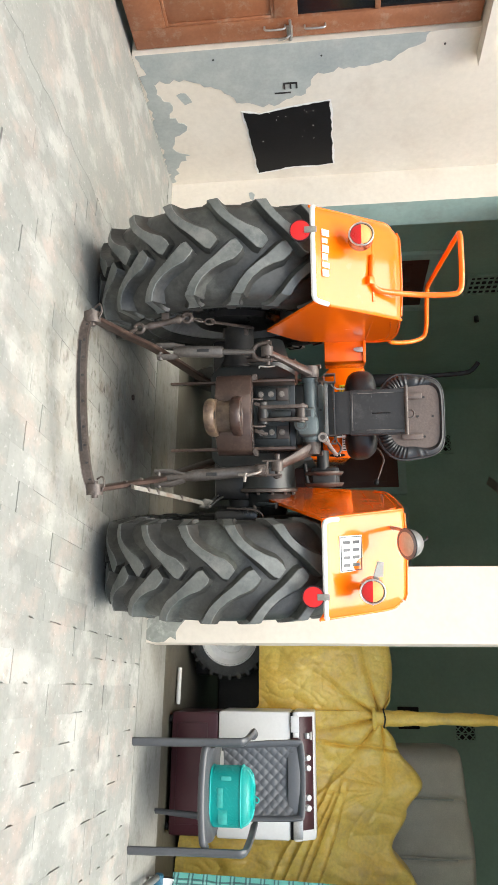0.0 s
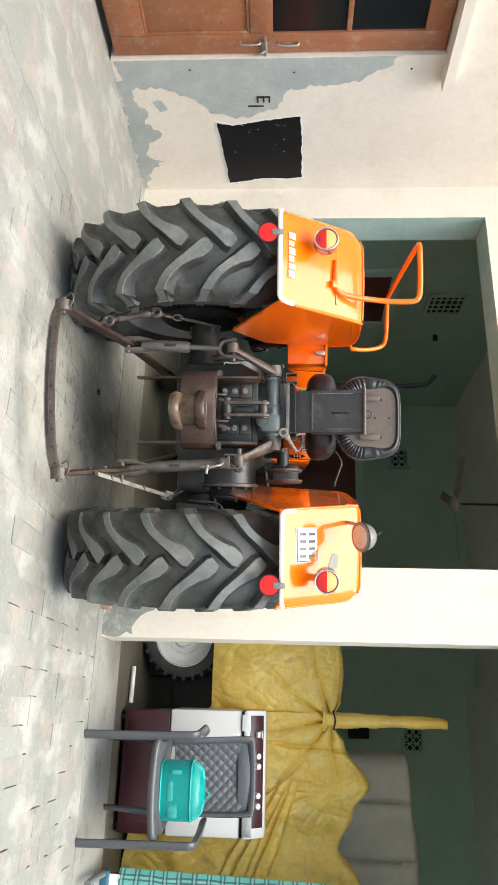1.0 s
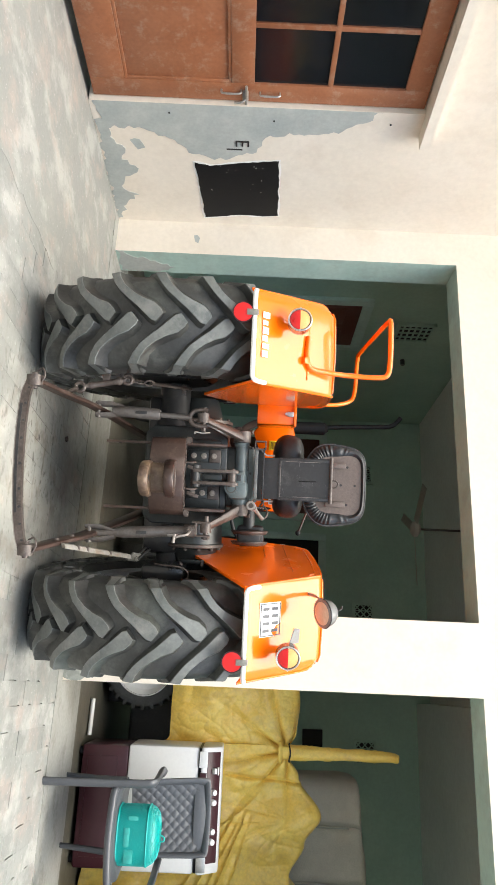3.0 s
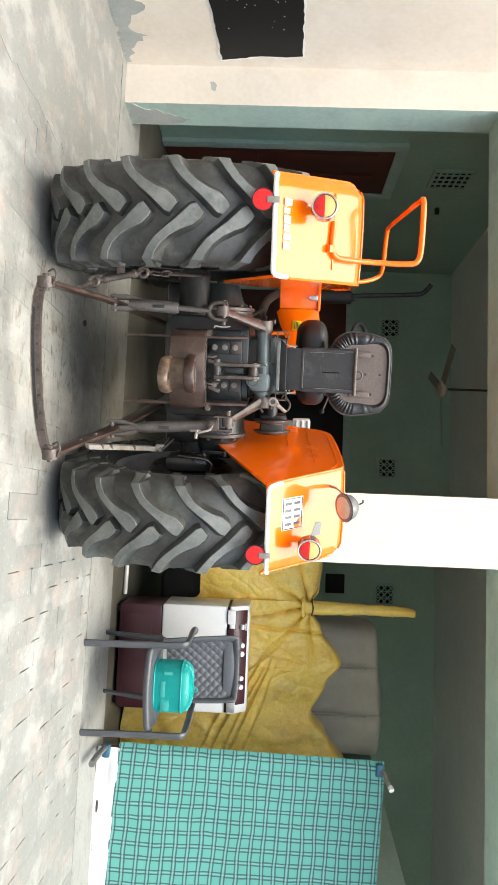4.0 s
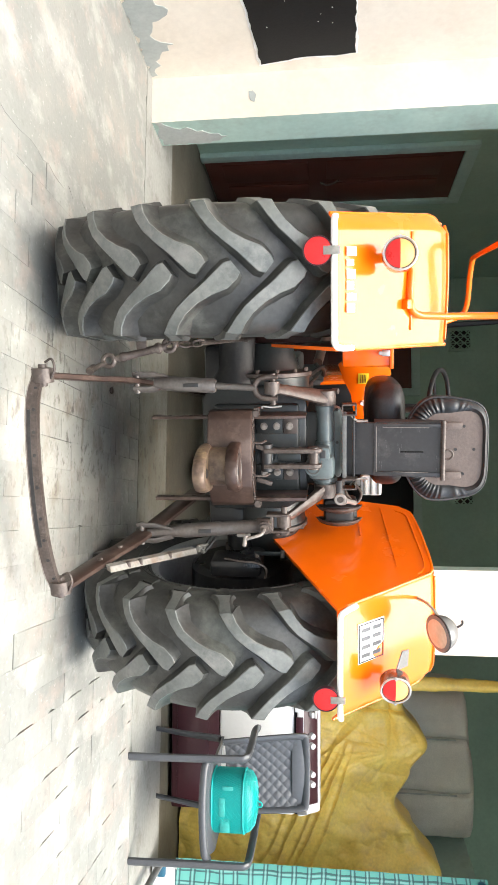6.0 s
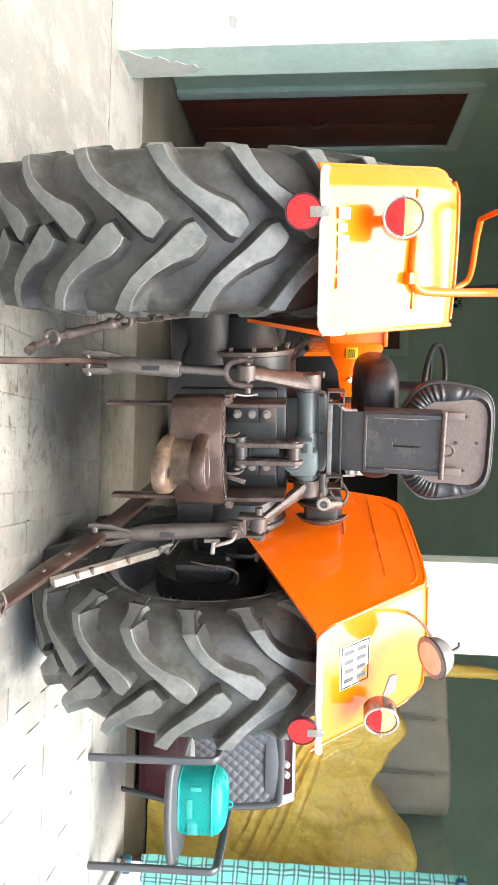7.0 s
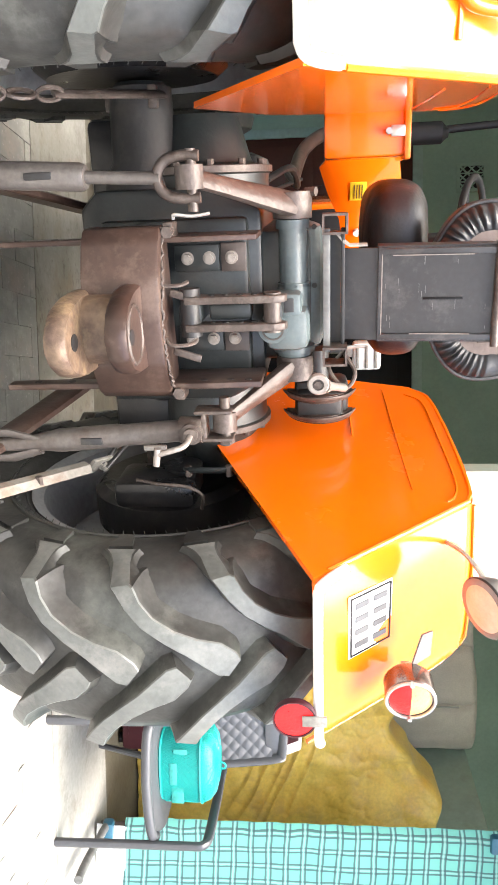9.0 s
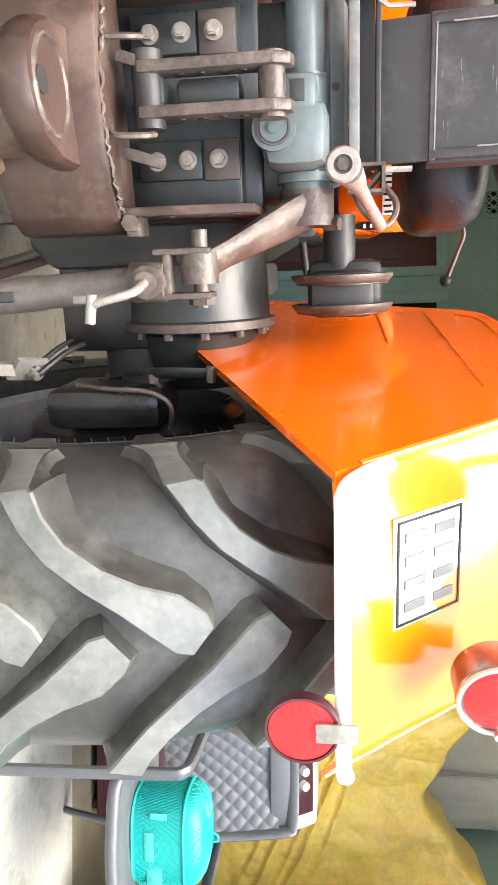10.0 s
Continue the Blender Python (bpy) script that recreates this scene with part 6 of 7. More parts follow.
bmesh.ops.triangulate(bm, faces=[f for f in bm.faces if len(f.verts) > 4])
tagged(solid("floor_slab", bm, CEMENT_SLAB), "smooth scuffed grey cement along the foot of the wall", "floor", kind="structure")

# ---- inside the shed ----
WX = -2.75


def inner_door(name, m, w, h, leafmat, label, panels=True):
    d = tagged(new(name), label, "door", kind="structure")
    d.matrix_basis = m

    def q(nm, x0, x1, z0, z1, y0, y1, mat, lab=""):
        part(nm, box(B(), ((x0 + x1) / 2, (y0 + y1) / 2, (z0 + z1) / 2), (x1 - x0, y1 - y0, z1 - z0), 0.003), mat, d, lab)
    q("frame", -0.09, 0.0, 0.0, h + 0.10, -0.04, 0.0, MINT)
    q("frame", w, w + 0.09, 0.0, h + 0.10, -0.04, 0.0, MINT)
    q("frame", 0.0, w, h, h + 0.10, -0.04, 0.0, MINT, "mint painted door frame")
    q("leaf", 0.0, w, 0.01, h, -0.02, 0.0, leafmat)
    if panels:
        for x0, x1 in ((0.08, w / 2 - 0.04), (w / 2 + 0.04, w - 0.08)):
            for z0, z1 in ((0.15, 0.85), (1.0, h - 0.15)):
                q("panel", x0, x1, z0, z1, -0.032, -0.02, leafmat)
        part("latch", tube(B(), smooth_path([(w * 0.5, -0.04, 0.95), (w * 0.53, -0.05, 1.0), (w * 0.5, -0.05, 1.06), (w * 0.46, -0.04, 1.1)], 4), 0.008, 8), STEEL, d)
    return d


inner_door("door_2", pose(WX, 5.66, 0, 0, 0, 90), 0.85, 2.08, DARKBROWN, "dark red-brown panelled door in a mint frame")
inner_door("door_3", pose(-2.45, BACK_Y, 0), 1.05, 2.0, DARKBROWN, "dark brown door in the back wall")
# the black leaf stands in for the darkness of an unlit doorway
inner_door("door_4", pose(-1.05, BACK_Y, 0), 1.45, 2.0, BLACKPAINT, "dark doorway in the back wall, its unlit depth drawn as a black leaf")


def vent(m, w, h, nx, nz, diamond=False):
    """A cast lattice: a frame round crossing diagonal and straight bars over a black backing, painted for the holes'
    dark depth.
    """
    v = thing("wall_vent", m, "cast cement lattice vent, set in the green wall", "vent", "wall vents")
    part("backing", box(B(), (0, 0.0, 0), (w, 0.012, h)), BLACKPAINT, v)
    bm = B()
    for c, s in (((0, -0.012, h / 2), (w + 0.03, 0.03, 0.03)), ((0, -0.012, -h / 2), (w + 0.03, 0.03, 0.03)), ((w / 2, -0.012, 0), (0.03, 0.03, h)), ((-w / 2, -0.012, 0), (0.03, 0.03, h))):
        box(bm, c, s)
    part("frame", bm, GREEN, v)
    if diamond:
        bm = B()
        for i in range(nx):
            for j in range(nz):
                cx, cz = -w / 2 + w * (i + 0.5) / nx, -h / 2 + h * (j + 0.5) / nz
                turn = math.degrees(math.atan2(h / nz, w / nx)) * (1 if (i + j) % 2 else -1)
                box(bm, (cx, -0.010, cz), (math.hypot(w / nx, h / nz) + 0.008, 0.018, 0.013), 0.0, pose(0, 0, 0, 0, turn, 0))
        for k in range(2, nx, 2):
            box(bm, (-w / 2 + w * k / nx, -0.010, 0), (0.010, 0.016, h))
        part("lattice", bm, GREEN, v, "cast lattice of crossing diagonals")
        return v
    for k in range(1, nx):
        part("bar", box(B(), (-w / 2 + w * k / nx, -0.010, 0), (0.016, 0.018, h)), GREEN, v)
    for k in range(1, nz):
        part("bar", box(B(), (0, -0.010, -h / 2 + h * k / nz), (w, 0.0175, 0.016)), GREEN, v)
    return v


vent(pose(-1.985, BACK_Y - 0.008, 2.58), 0.25, 0.26, 6, 6, True)
vent(pose(-0.135, BACK_Y - 0.008, 2.58), 0.25, 0.24, 6, 6, True)
vent(pose(1.475, BACK_Y - 0.008, 2.58), 0.25, 0.24, 6, 6, True)
vent(pose(WX + 0.008, 6.18, 2.69, 0, 0, 90), 0.34, 0.36, 4, 6)

# ceiling fan at rest
fan = thing("ceiling_fan", pose(-0.849, 6.99, 2.83), "dusty pale ceiling fan hanging at rest", "fan")
part("rod", rod(B(), (0, 0, 0.05), (0, 0, 0.60), 0.012, seg=12), STEEL, fan)
part("motor", lathe(B(), [(0.0, -0.05), (0.05, -0.045), (0.08, -0.02), (0.08, 0.02), (0.04, 0.05), (0.0, 0.055)], pose(0, 0, 0), 28), FANPAINT, fan)
for k in range(3):
    a = radians(-4 + 120 * k)
    bm = B()
    grid(bm, lambda u, v, a=a: Vector((math.cos(a) * (0.10 + 0.50 * u) - math.sin(a) * (v - 0.5) * 0.085, math.sin(a) * (0.10 + 0.50 * u) + math.cos(a) * (v - 0.5) * 0.085, -0.01 + 0.03 * (v - 0.5))), 8, 2)
    bmesh.ops.solidify(bm, geom=bm.faces[:], thickness=0.004)
    part("blade", bm, FANPAINT, fan)
part("canopy", lathe(B(), [(0.0, 0.54), (0.05, 0.54), (0.03, 0.59), (0.0, 0.59)], pose(0, 0, 0), 20), FANPAINT, fan)
bm = rod(B(), (WX + 0.0, 6.85, 2.72), (WX + 0.06, 6.85, 2.72), 0.025, seg=14)
tagged(solid("wall_hook", bm, BLACKMETAL), "dark iron hook on the green wall", "hook")

# partition at the back and a switch box
tagged(solid("wall_partition", prism(B(), [(2.72, 6.55), (3.05, 4.68), (3.17, 4.70), (2.84, 6.57)], "z", 0.0, 2.10), MINT), "low mint green partition wall", "wall", kind="structure")
bm = box(B(), (1.36, BACK_Y - 0.03, 1.95), (0.24, 0.05, 0.24), 0.01)
tagged(solid("switch_box", bm, BLACKPAINT), "small black switch box on the back wall", "switch box")

# ---- tractor under a tarpaulin ----
under = thing("covered_tractor", pose(0, 0.08, 0), "parked machine under a creased yellow tarpaulin, tied at its exhaust", "tractor")


def along(x, pts):
    for (a, p), (b, q) in zip(pts, pts[1:]):
        if x <= b:
            t = max(0.0, (x - a) / (b - a))
            t = t * t * (3 - 2 * t)
            return p + (q - p) * t
    return pts[-1][1]


TOP = [(0.35, 1.45), (0.9, 1.52), (1.12, 1.50), (1.25, 1.43), (1.42, 1.52), (1.68, 1.69), (1.86, 1.57), (2.08, 1.46), (2.28, 1.60), (2.52, 1.77), (2.75, 1.72), (3.0, 1.5)]
HEM = [(0.35, 0.55), (1.16, 0.55), (1.34, 0.30), (1.9, 0.04), (2.2, 0.005), (3.0, 0.005)]
KNOT = Vector((1.25, 5.30, 1.42))


def tarp(u, v):
    x = 0.40 + 2.45 * u
    top, hem = along(x, TOP), along(x, HEM)
    if v < 0.72:
        t = v / 0.72
        z = hem + (top - 0.05 - hem) * t
        y = 5.10 + 0.22 * t ** 1.6 + (0.10 if x < 1.2 else 0.0) * (1 - t)
        y -= 0.06 * math.sin(math.pi * min(1.0, t * 1.1)) * math.sin(3.0 * x)
        q = 0.0
    else:
        t = (v - 0.72) / 0.28
        a = t * math.pi / 2
        y = 5.32 + 0.85 * math.sin(a) * t
        z = top - 0.05 + 0.05 * math.sin(min(1.0, t * 4) * math.pi / 2) - 0.55 * max(0.0, t - 0.55)
        q = t
    p = Vector((x, y, z))
    d = Vector((x - KNOT.x, 0, z - KNOT.z))
    r = d.length
    ang = math.atan2(d.z, d.x)
    wander = 0.9 * noise.noise(p * 2.6)
    fold = min(1.0, r / 0.09) * 0.050 * math.exp(-r / 0.55) * (1 - abs(math.sin(ang * 4.5 + wander))) ** 3 - 0.022 * math.exp(-r / 0.30) * abs(math.sin(ang * 4.5 + wander))
    # long folds that fan out below the second hump
    fx, fz = x - 1.70, z - 1.47
    r2, ang2 = math.hypot(fx, fz), math.atan2(fz, fx)
    down = max(0.0, min(1.0, -fz * 4)) * min(1.0, r2 / 0.12)
    uneven = max(0.0, 0.35 + 1.3 * noise.noise(Vector((ang2 * 2.3, 5.0, r2 * 1.7))))
    fan = down * uneven * math.exp(-r2 / 1.2) * (0.060 * (1 - abs(math.sin(ang2 * 5.0 + 2.4 * noise.noise(p * 1.6)))) ** 5 + 0.030 * (1 - abs(math.sin(ang2 * 11.0 + 3.0 * noise.noise(p * 2.2)))) ** 4)
    # one sharp upright crease under the shoulder
    cx_ = 1.43 + 0.10 * (z - 1.2) + 0.03 * noise.noise(Vector((0, 0, z * 4)))
    line_ = 0.035 * math.exp(-((x - cx_) / 0.012) ** 2) * max(0.0, min(1.0, (z - 0.85) * 5))
    # a bunch of sharp folds drawn aslant towards the cot
    slant_fold = 0.0
    for ax_, az_, slope_, depth_, reach in ((1.74, 1.150, -0.33, 0.034, 0.80), (1.72, 1.110, -0.42, 0.046, 0.86), (1.76, 1.060, -0.46, 0.032, 0.80), (1.72, 1.020, -0.52, 0.040, 0.84), (1.80, 0.900, -0.50, 0.026, 0.70), (1.55, 1.190, -1.15, 0.026, 0.50)):
        run_ = (x - ax_) / reach
        if -0.1 < run_ < 1.0:
            off_ = z - az_ - slope_ * (x - ax_) + 0.030 * noise.noise(Vector((x * 4, az_ * 9, 0))) + 0.05 * run_ * run_
            shape_ = math.exp(-off_ / 0.040) if off_ > 0 else math.exp(off_ / 0.007)
            slant_fold -= depth_ * shape_ * math.sin(math.pi * (run_ + 0.1) / 1.1) ** 0.5
    hang = 0.034 * noise.noise(Vector((x * 4.2 + 0.8 * z, 3.1, z * 1.6))) + 0.016 * noise.noise(Vector((x * 9 - z * 7, 7.7, z * 5 + x * 3)))
    crease = -0.014 * abs(noise.noise(Vector((x * 3.2, 1.0, z * 3.2)))) ** 0.5 - 0.012 * abs(noise.noise(Vector((x * 7.5 + z * 2.5, 4.0, z * 5.0 - x * 3)))) ** 0.5 - 0.008 * abs(noise.noise(Vector((x * 17, 9.0, z * 13)))) ** 0.6
    ridge = fold + 0.6 * fan + line_ + hang + crease + slant_fold
    p.y += ridge * (1 - 0.6 * q)
    p.z += ridge * 0.6 * q
    return p


bm = grid(B(), tarp, 420, 270)
bmesh.ops.recalc_face_normals(bm, faces=bm.faces)
bmesh.ops.solidify(bm, geom=bm.faces[:], thickness=0.004)
part("tarpaulin", bm, TARP, under, "creased yellow tarpaulin sheet", 70)
bm = B()
rnd = random.Random(4)
line = smooth_path([(1.25, 5.27, 1.36), (1.25, 5.26, 1.44), (1.25, 5.25, 1.60), (1.248, 5.25, 1.80), (1.25, 5.245, 2.0), (1.252, 5.24, 2.15), (1.262, 5.24, 2.235)], 8)
tube(bm, line, [0.075 if k < 3 else (0.050 if k < 8 else 0.060 - 0.0006 * k) * (1 + 0.10 * noise.noise(Vector((k * 0.7, 0, 0)))) for k in range(len(line))], 18)
for v in bm.verts:
    v.co += Vector((1, 1, 0)) * 0.010 * noise.noise(v.co * Vector((30, 30, 9)))
part("wrapped_pipe", bm, TARP, under, "upright exhaust wrapped in tarpaulin", 70)
bm = tube(B(), [(1.25 + 0.062 * math.cos(t), 5.262 + 0.062 * math.sin(t), 1.435 + 0.004 * math.sin(3 * t)) for t in [2 * math.pi * k / 28 for k in range(28)]], 0.006, 6, closed=True)
part("cord", bm, BLACKMETAL, under)
bm = lathe(B(), [(0.205, -0.075), (0.235, -0.092), (0.285, -0.085), (0.310, -0.05), (0.315, 0.0), (0.310, 0.05), (0.285, 0.085), (0.235, 0.092), (0.205, 0.075)], pose(0.68, 5.35, 0.315) @ pose(0, 0, 0, 90, 0, 12), 44, closed=True)
wheel = part("wheel", bm, RUBBER, under, "small black tyre on a white rim")
bm = lathe(B(), [(0.0, 0.03), (0.06, 0.035), (0.07, 0.045), (0.08, 0.03), (0.09, 0.02), (0.12, 0.022), (0.125, 0.035), (0.13, 0.022), (0.175, 0.03), (0.195, 0.06), (0.214, 0.085), (0.206, 0.088), (0.206, -0.05), (0.0, -0.05)], pose(0.68, 5.35, 0.315) @ pose(0, 0, 0, 90, 0, 12), 40)
part("rim", bm, WHITE, wheel, "white painted rim")
for k in range(26):
    bm = box(B(), (0.288, 0.0, 0.072), (0.050, 0.030, 0.030), 0.006)
    bm.transform(pose(0.68, 5.35, 0.315) @ pose(0, 0, 0, 90, 0, 12) @ pose(0, 0, 0, 0, 0, 360 * k / 26))
    part("tread_lug", bm, RUBBER, wheel)
bm = box(B(), (1.7, 5.85, 0.65), (2.2, 0.7, 0.9), 0.05)
part("machine_body", bm, BLACKMETAL, under)
for x in (0.9, 2.5):
    part("axle_stand", box(B(), (x, 5.85, 0.12), (0.12, 0.4, 0.24), 0.01), BLACKMETAL, under)

# ---- grey covered bundle behind it ----
bundle = thing("covered_bundle", pose(2.085, 6.60, 0), "tall bundle under a grey woven cover with stitched seams", "bundle")
bm = B()


def wrap(u, v):
    a = 2 * math.pi * u
    c, s = math.cos(a), math.sin(a)
    x = (abs(c) ** 0.35) * (1 if c > 0 else -1) * 0.585
    y = (abs(s) ** 0.35) * (1 if s > 0 else -1) * 0.42
    z = 2.17 * min(1.0, v / 0.8)
    k = 1.0
    if v > 0.72:
        t = (v - 0.72) / 0.28
        z = 2.17 * 0.9 + 2.17 * 0.1 * math.sin(t * math.pi / 2)
        k = 1 - 0.12 * t ** 2 - 0.88 * max(0.0, t - 0.5) / 0.5
    p = Vector((x * k, y * k, z + 0.02 * math.sin(x * 4) * v))
    w = 0.020 * noise.noise(Vector((x * 3, y * 3, z * 2.5))) + 0.008 * noise.noise(Vector((x * 14, y * 14, z * 4)))
    seam = sum(-0.022 * math.exp(-((x - sx) / 0.018) ** 2) for sx in (-0.22, 0.20))
    ribs = 0.006 * abs(math.sin(x * 95)) if -0.19 < x < 0.17 else 0.0
    p.y -= (w + seam * 1.6 - ribs) * (1 if y < 0 else 0)
    p.x += 0.6 * w
    return p


grid(bm, wrap, 420, 60)
bmesh.ops.remove_doubles(bm, verts=bm.verts, dist=0.0004)
bmesh.ops.recalc_face_normals(bm, faces=bm.faces)
part("cover", bm, SACK, bundle, "grey woven plastic cover", 70)
for sx in (-0.22, 0.20):
    bm = tube(B(), [(sx + 0.01 * noise.noise(Vector((sx, 0, z))), -0.425, z) for z in [0.1 + 0.1 * k for k in range(20)]], 0.006, 6)
    part("seam", bm, GREYPATCH, bundle)

# ---- washing machine ----
wash = thing("washing_machine", pose(1.575, 4.815, 0, 0, 0, 1.5), "twin tub washing machine, white over maroon, on the floor", "washing machine")
part("base", box(B(), (0, 0.19, 0.175), (0.735, 0.38, 0.31), 0.02), MAROON, wash, "dark maroon plastic base")
part("base_groove", box(B(), (0.0, 0.0, 0.16), (0.60, 0.012, 0.20), 0.004), MAROON, wash)
part("body", box(B(), (0, 0.19, 0.565), (0.75, 0.385, 0.47), 0.018), WHITEPLASTIC, wash, "white plastic tub body")
part("gap_band", box(B(), (0, 0.19, 0.807), (0.735, 0.37, 0.016)), BLACKPAINT, wash)
bm = prism(B(), [(-0.01, 0.815), (-0.01, 0.845), (0.075, 0.955), (0.38, 0.955), (0.38, 0.815)], "x", -0.377, 0.377, 0.014)
head = part("control_head", bm, WHITEPLASTIC, wash, "white control head with a dark slanted panel")
slant = pose(0, 0, 0, 52.3, 0, 0)
bm = box(B(), (-0.015, 0.030, 0.898), (0.66, 0.105, 0.006), 0.002, slant)
panel = part("control_panel", bm, MAROON, head, "dark maroon control panel")
for k, x in enumerate((-0.10, -0.04, 0.13, 0.19)):
    bm = rod(B(), (x, 0.035, 0.895), (x, 0.008, 0.916), 0.021, 0.017, seg=22)
    part("knob", bm, WHITEPLASTIC, panel, "white round knob")
bm = box(B(), (-0.23, 0.016, 0.905), (0.035, 0.02, 0.035), 0.004, slant)
part("switch", bm, WHITEPLASTIC, panel)
bm = box(B(), (-0.23, 0.02, 0.93), (0.05, 0.012, 0.014), 0.003, slant)
part("switch_label", bm, BRIGHT, panel)
part("front_flap", box(B(), (-0.30, -0.012, 0.83), (0.10, 0.012, 0.055), 0.004), WHITEPLASTIC, head)
part("front_strip", box(B(), (-0.05, -0.012, 0.832), (0.34, 0.012, 0.045), 0.003), MAROON, head)
part("lint_flap", box(B(), (0.26, -0.014, 0.845), (0.20, 0.014, 0.06), 0.004), BRIGHT, head)
for x in (-0.32, 0.32):
    for y in (0.04, 0.34):
        part("foot", rod(B(), (x, y, 0.0), (x, y, 0.025), 0.025, seg=14), BLACKPAINT, wash)

# ---- plastic chair ----
chair = thing("plastic_armchair", pose(1.583, 4.205, 0, 0, 0, 3.5), "dark grey moulded plastic armchair with a quilted back", "chair")
for s in (-1, 1):
    bm = B()
    bm2 = smooth_path([(s * 0.262, -0.265, 0.0), (s * 0.262, -0.255, 0.30), (s * 0.265, -0.246, 0.545), (s * 0.266, -0.236, 0.590), (s * 0.268, -0.19, 0.604), (s * 0.268, 0.02, 0.605), (s * 0.266, 0.16, 0.602), (s * 0.240, 0.245, 0.606)], 5)
    tube(bm, bm2, 0.029, 12, flat=0.6)
    part("arm", bm, PLASTIC, chair, "front leg and armrest in one bend")
    bm = tube(B(), [(s * 0.195, 0.31, 0.0), (s * 0.195, 0.24, 0.22), (s * 0.20, 0.185, 0.40)], [0.022, 0.026, 0.03], 10, flat=0.6)
    part("back_leg", bm, PLASTIC, chair)
bm = grid(B(), lambda u, v: Vector(((u - 0.5) * (0.46 - 0.05 * v), -0.245 + 0.45 * v, 0.415 - 0.022 * math.sin(math.pi * u) * math.sin(math.pi * v) - 0.035 * max(0.0, 0.14 - v) / 0.14 - 0.012 * v + (0.018 * (2 * abs(u - 0.5)) ** 3))), 18, 16)
bmesh.ops.recalc_face_normals(bm, faces=bm.faces)
bmesh.ops.solidify(bm, geom=bm.faces[:], thickness=0.012)
seat = part("seat", bm, PLASTIC, chair, "moulded plastic seat")
bm = tube(B(), smooth_path([(-0.245, -0.225, 0.400), (-0.20, -0.255, 0.388), (0.0, -0.268, 0.380), (0.20, -0.255, 0.388), (0.245, -0.225, 0.400)], 6), 0.020, 10)
part("front_rim", bm, PLASTIC, seat)


def back(u, v):
    x = (u - 0.5) * (0.36 + 0.02 * v)
    z = 0.43 + 0.40 * v
    y = 0.205 + 0.10 * v + 0.035 * (2 * (u - 0.5)) ** 2 * -1
    h = abs(math.sin(math.pi * (u * 6.5 + v * 7.0))) * abs(math.sin(math.pi * (u * 6.5 - v * 7.0)))
    return Vector((x, y - 0.005 * h ** 0.8, z))


bm = grid(B(), back, 78, 84)
bmesh.ops.recalc_face_normals(bm, faces=bm.faces)
bmesh.ops.solidify(bm, geom=bm.faces[:], thickness=0.008)
backrest = part("backrest", bm, PLASTIC, chair, "quilted plastic backrest", 50)
bm = tube(B(), smooth_path([(-0.185, 0.17, 0.42), (-0.193, 0.195, 0.55), (-0.200, 0.240, 0.74), (-0.200, 0.268, 0.850), (-0.180, 0.280, 0.874), (0.0, 0.295, 0.880), (0.180, 0.280, 0.874), (0.200, 0.268, 0.850), (0.200, 0.240, 0.74), (0.193, 0.195, 0.55), (0.185, 0.17, 0.42)], 5), 0.028, 10, flat=0.55)
part("back_frame", bm, PLASTIC, backrest)
bm = box(B(), (0, 0.285, 0.838), (0.385, 0.022, 0.082), 0.009, pose(0, 0, 0, -12, 0, 0))
part("top_band", bm, PLASTIC, backrest)

# ---- teal net basket on the chair ----
basket = thing("net_basket", chair.matrix_basis @ pose(0.035, -0.03, 0.405), "teal plastic net basket turned upside down on the chair seat", "basket")


def dome(u, v, grow=0.0):
    a = 2 * math.pi * u
    c, s = math.cos(a), math.sin(a)
    k = 1.0 if v < 0.6 else math.cos((v - 0.6) / 0.4 * math.pi / 2) ** 0.55
    zz = 0.155 * v / 0.6 if v < 0.6 else 0.155 + 0.075 * math.sin((v - 0.6) / 0.4 * math.pi / 2)
    x = (abs(c) ** 0.6) * (1 if c > 0 else -1) * (0.148 + grow) * k
    y = (abs(s) ** 0.6) * (1 if s > 0 else -1) * (0.115 + grow) * k
    return Vector((x, y, zz + grow * (v > 0.6)))


bm = grid(B(), dome, 48, 22)
bmesh.ops.remove_doubles(bm, verts=bm.verts, dist=0.0004)
bmesh.ops.recalc_face_normals(bm, faces=bm.faces)
shell = part("shell", bm, TEAL, basket, "", 60)
bm = B()
for k in range(60):
    for sgn in (1, -1):
        tube(bm, [dome((k / 60 + sgn * 0.16 * t) % 1.0, 0.05 + 0.90 * t, 0.002) for t in [j / 9 for j in range(10)]], 0.0012, 4)
net = part("net", bm, TEALNET, basket, "pale teal net of crossing strands")
net["kind"] = "stuff"
for v in (0.0, 0.62):
    bm = tube(B(), [dome(k / 48, v, 0.003) for k in range(48)], 0.005, 6, closed=True)
    part("rim", bm, TEALNET, basket)
for x, z, w, h in ((-0.105, 0.085, 0.022, 0.055), (-0.01, 0.055, 0.095, 0.03), (0.085, 0.07, 0.07, 0.05)):
    bm = box(B(), (x, -0.117 + 0.06 * abs(x) ** 2 * 10, z), (w, 0.003, h), 0.001)
    part("tag", bm, PALETAG, basket, "faded paper tag")
bm = tube(B(), smooth_path([(0.0, 0, 0.232), (0.012, 0, 0.252), (0.03, 0, 0.250), (0.032, 0, 0.232)], 5), 0.004, 8)
part("loop", bm, TEALNET, basket)

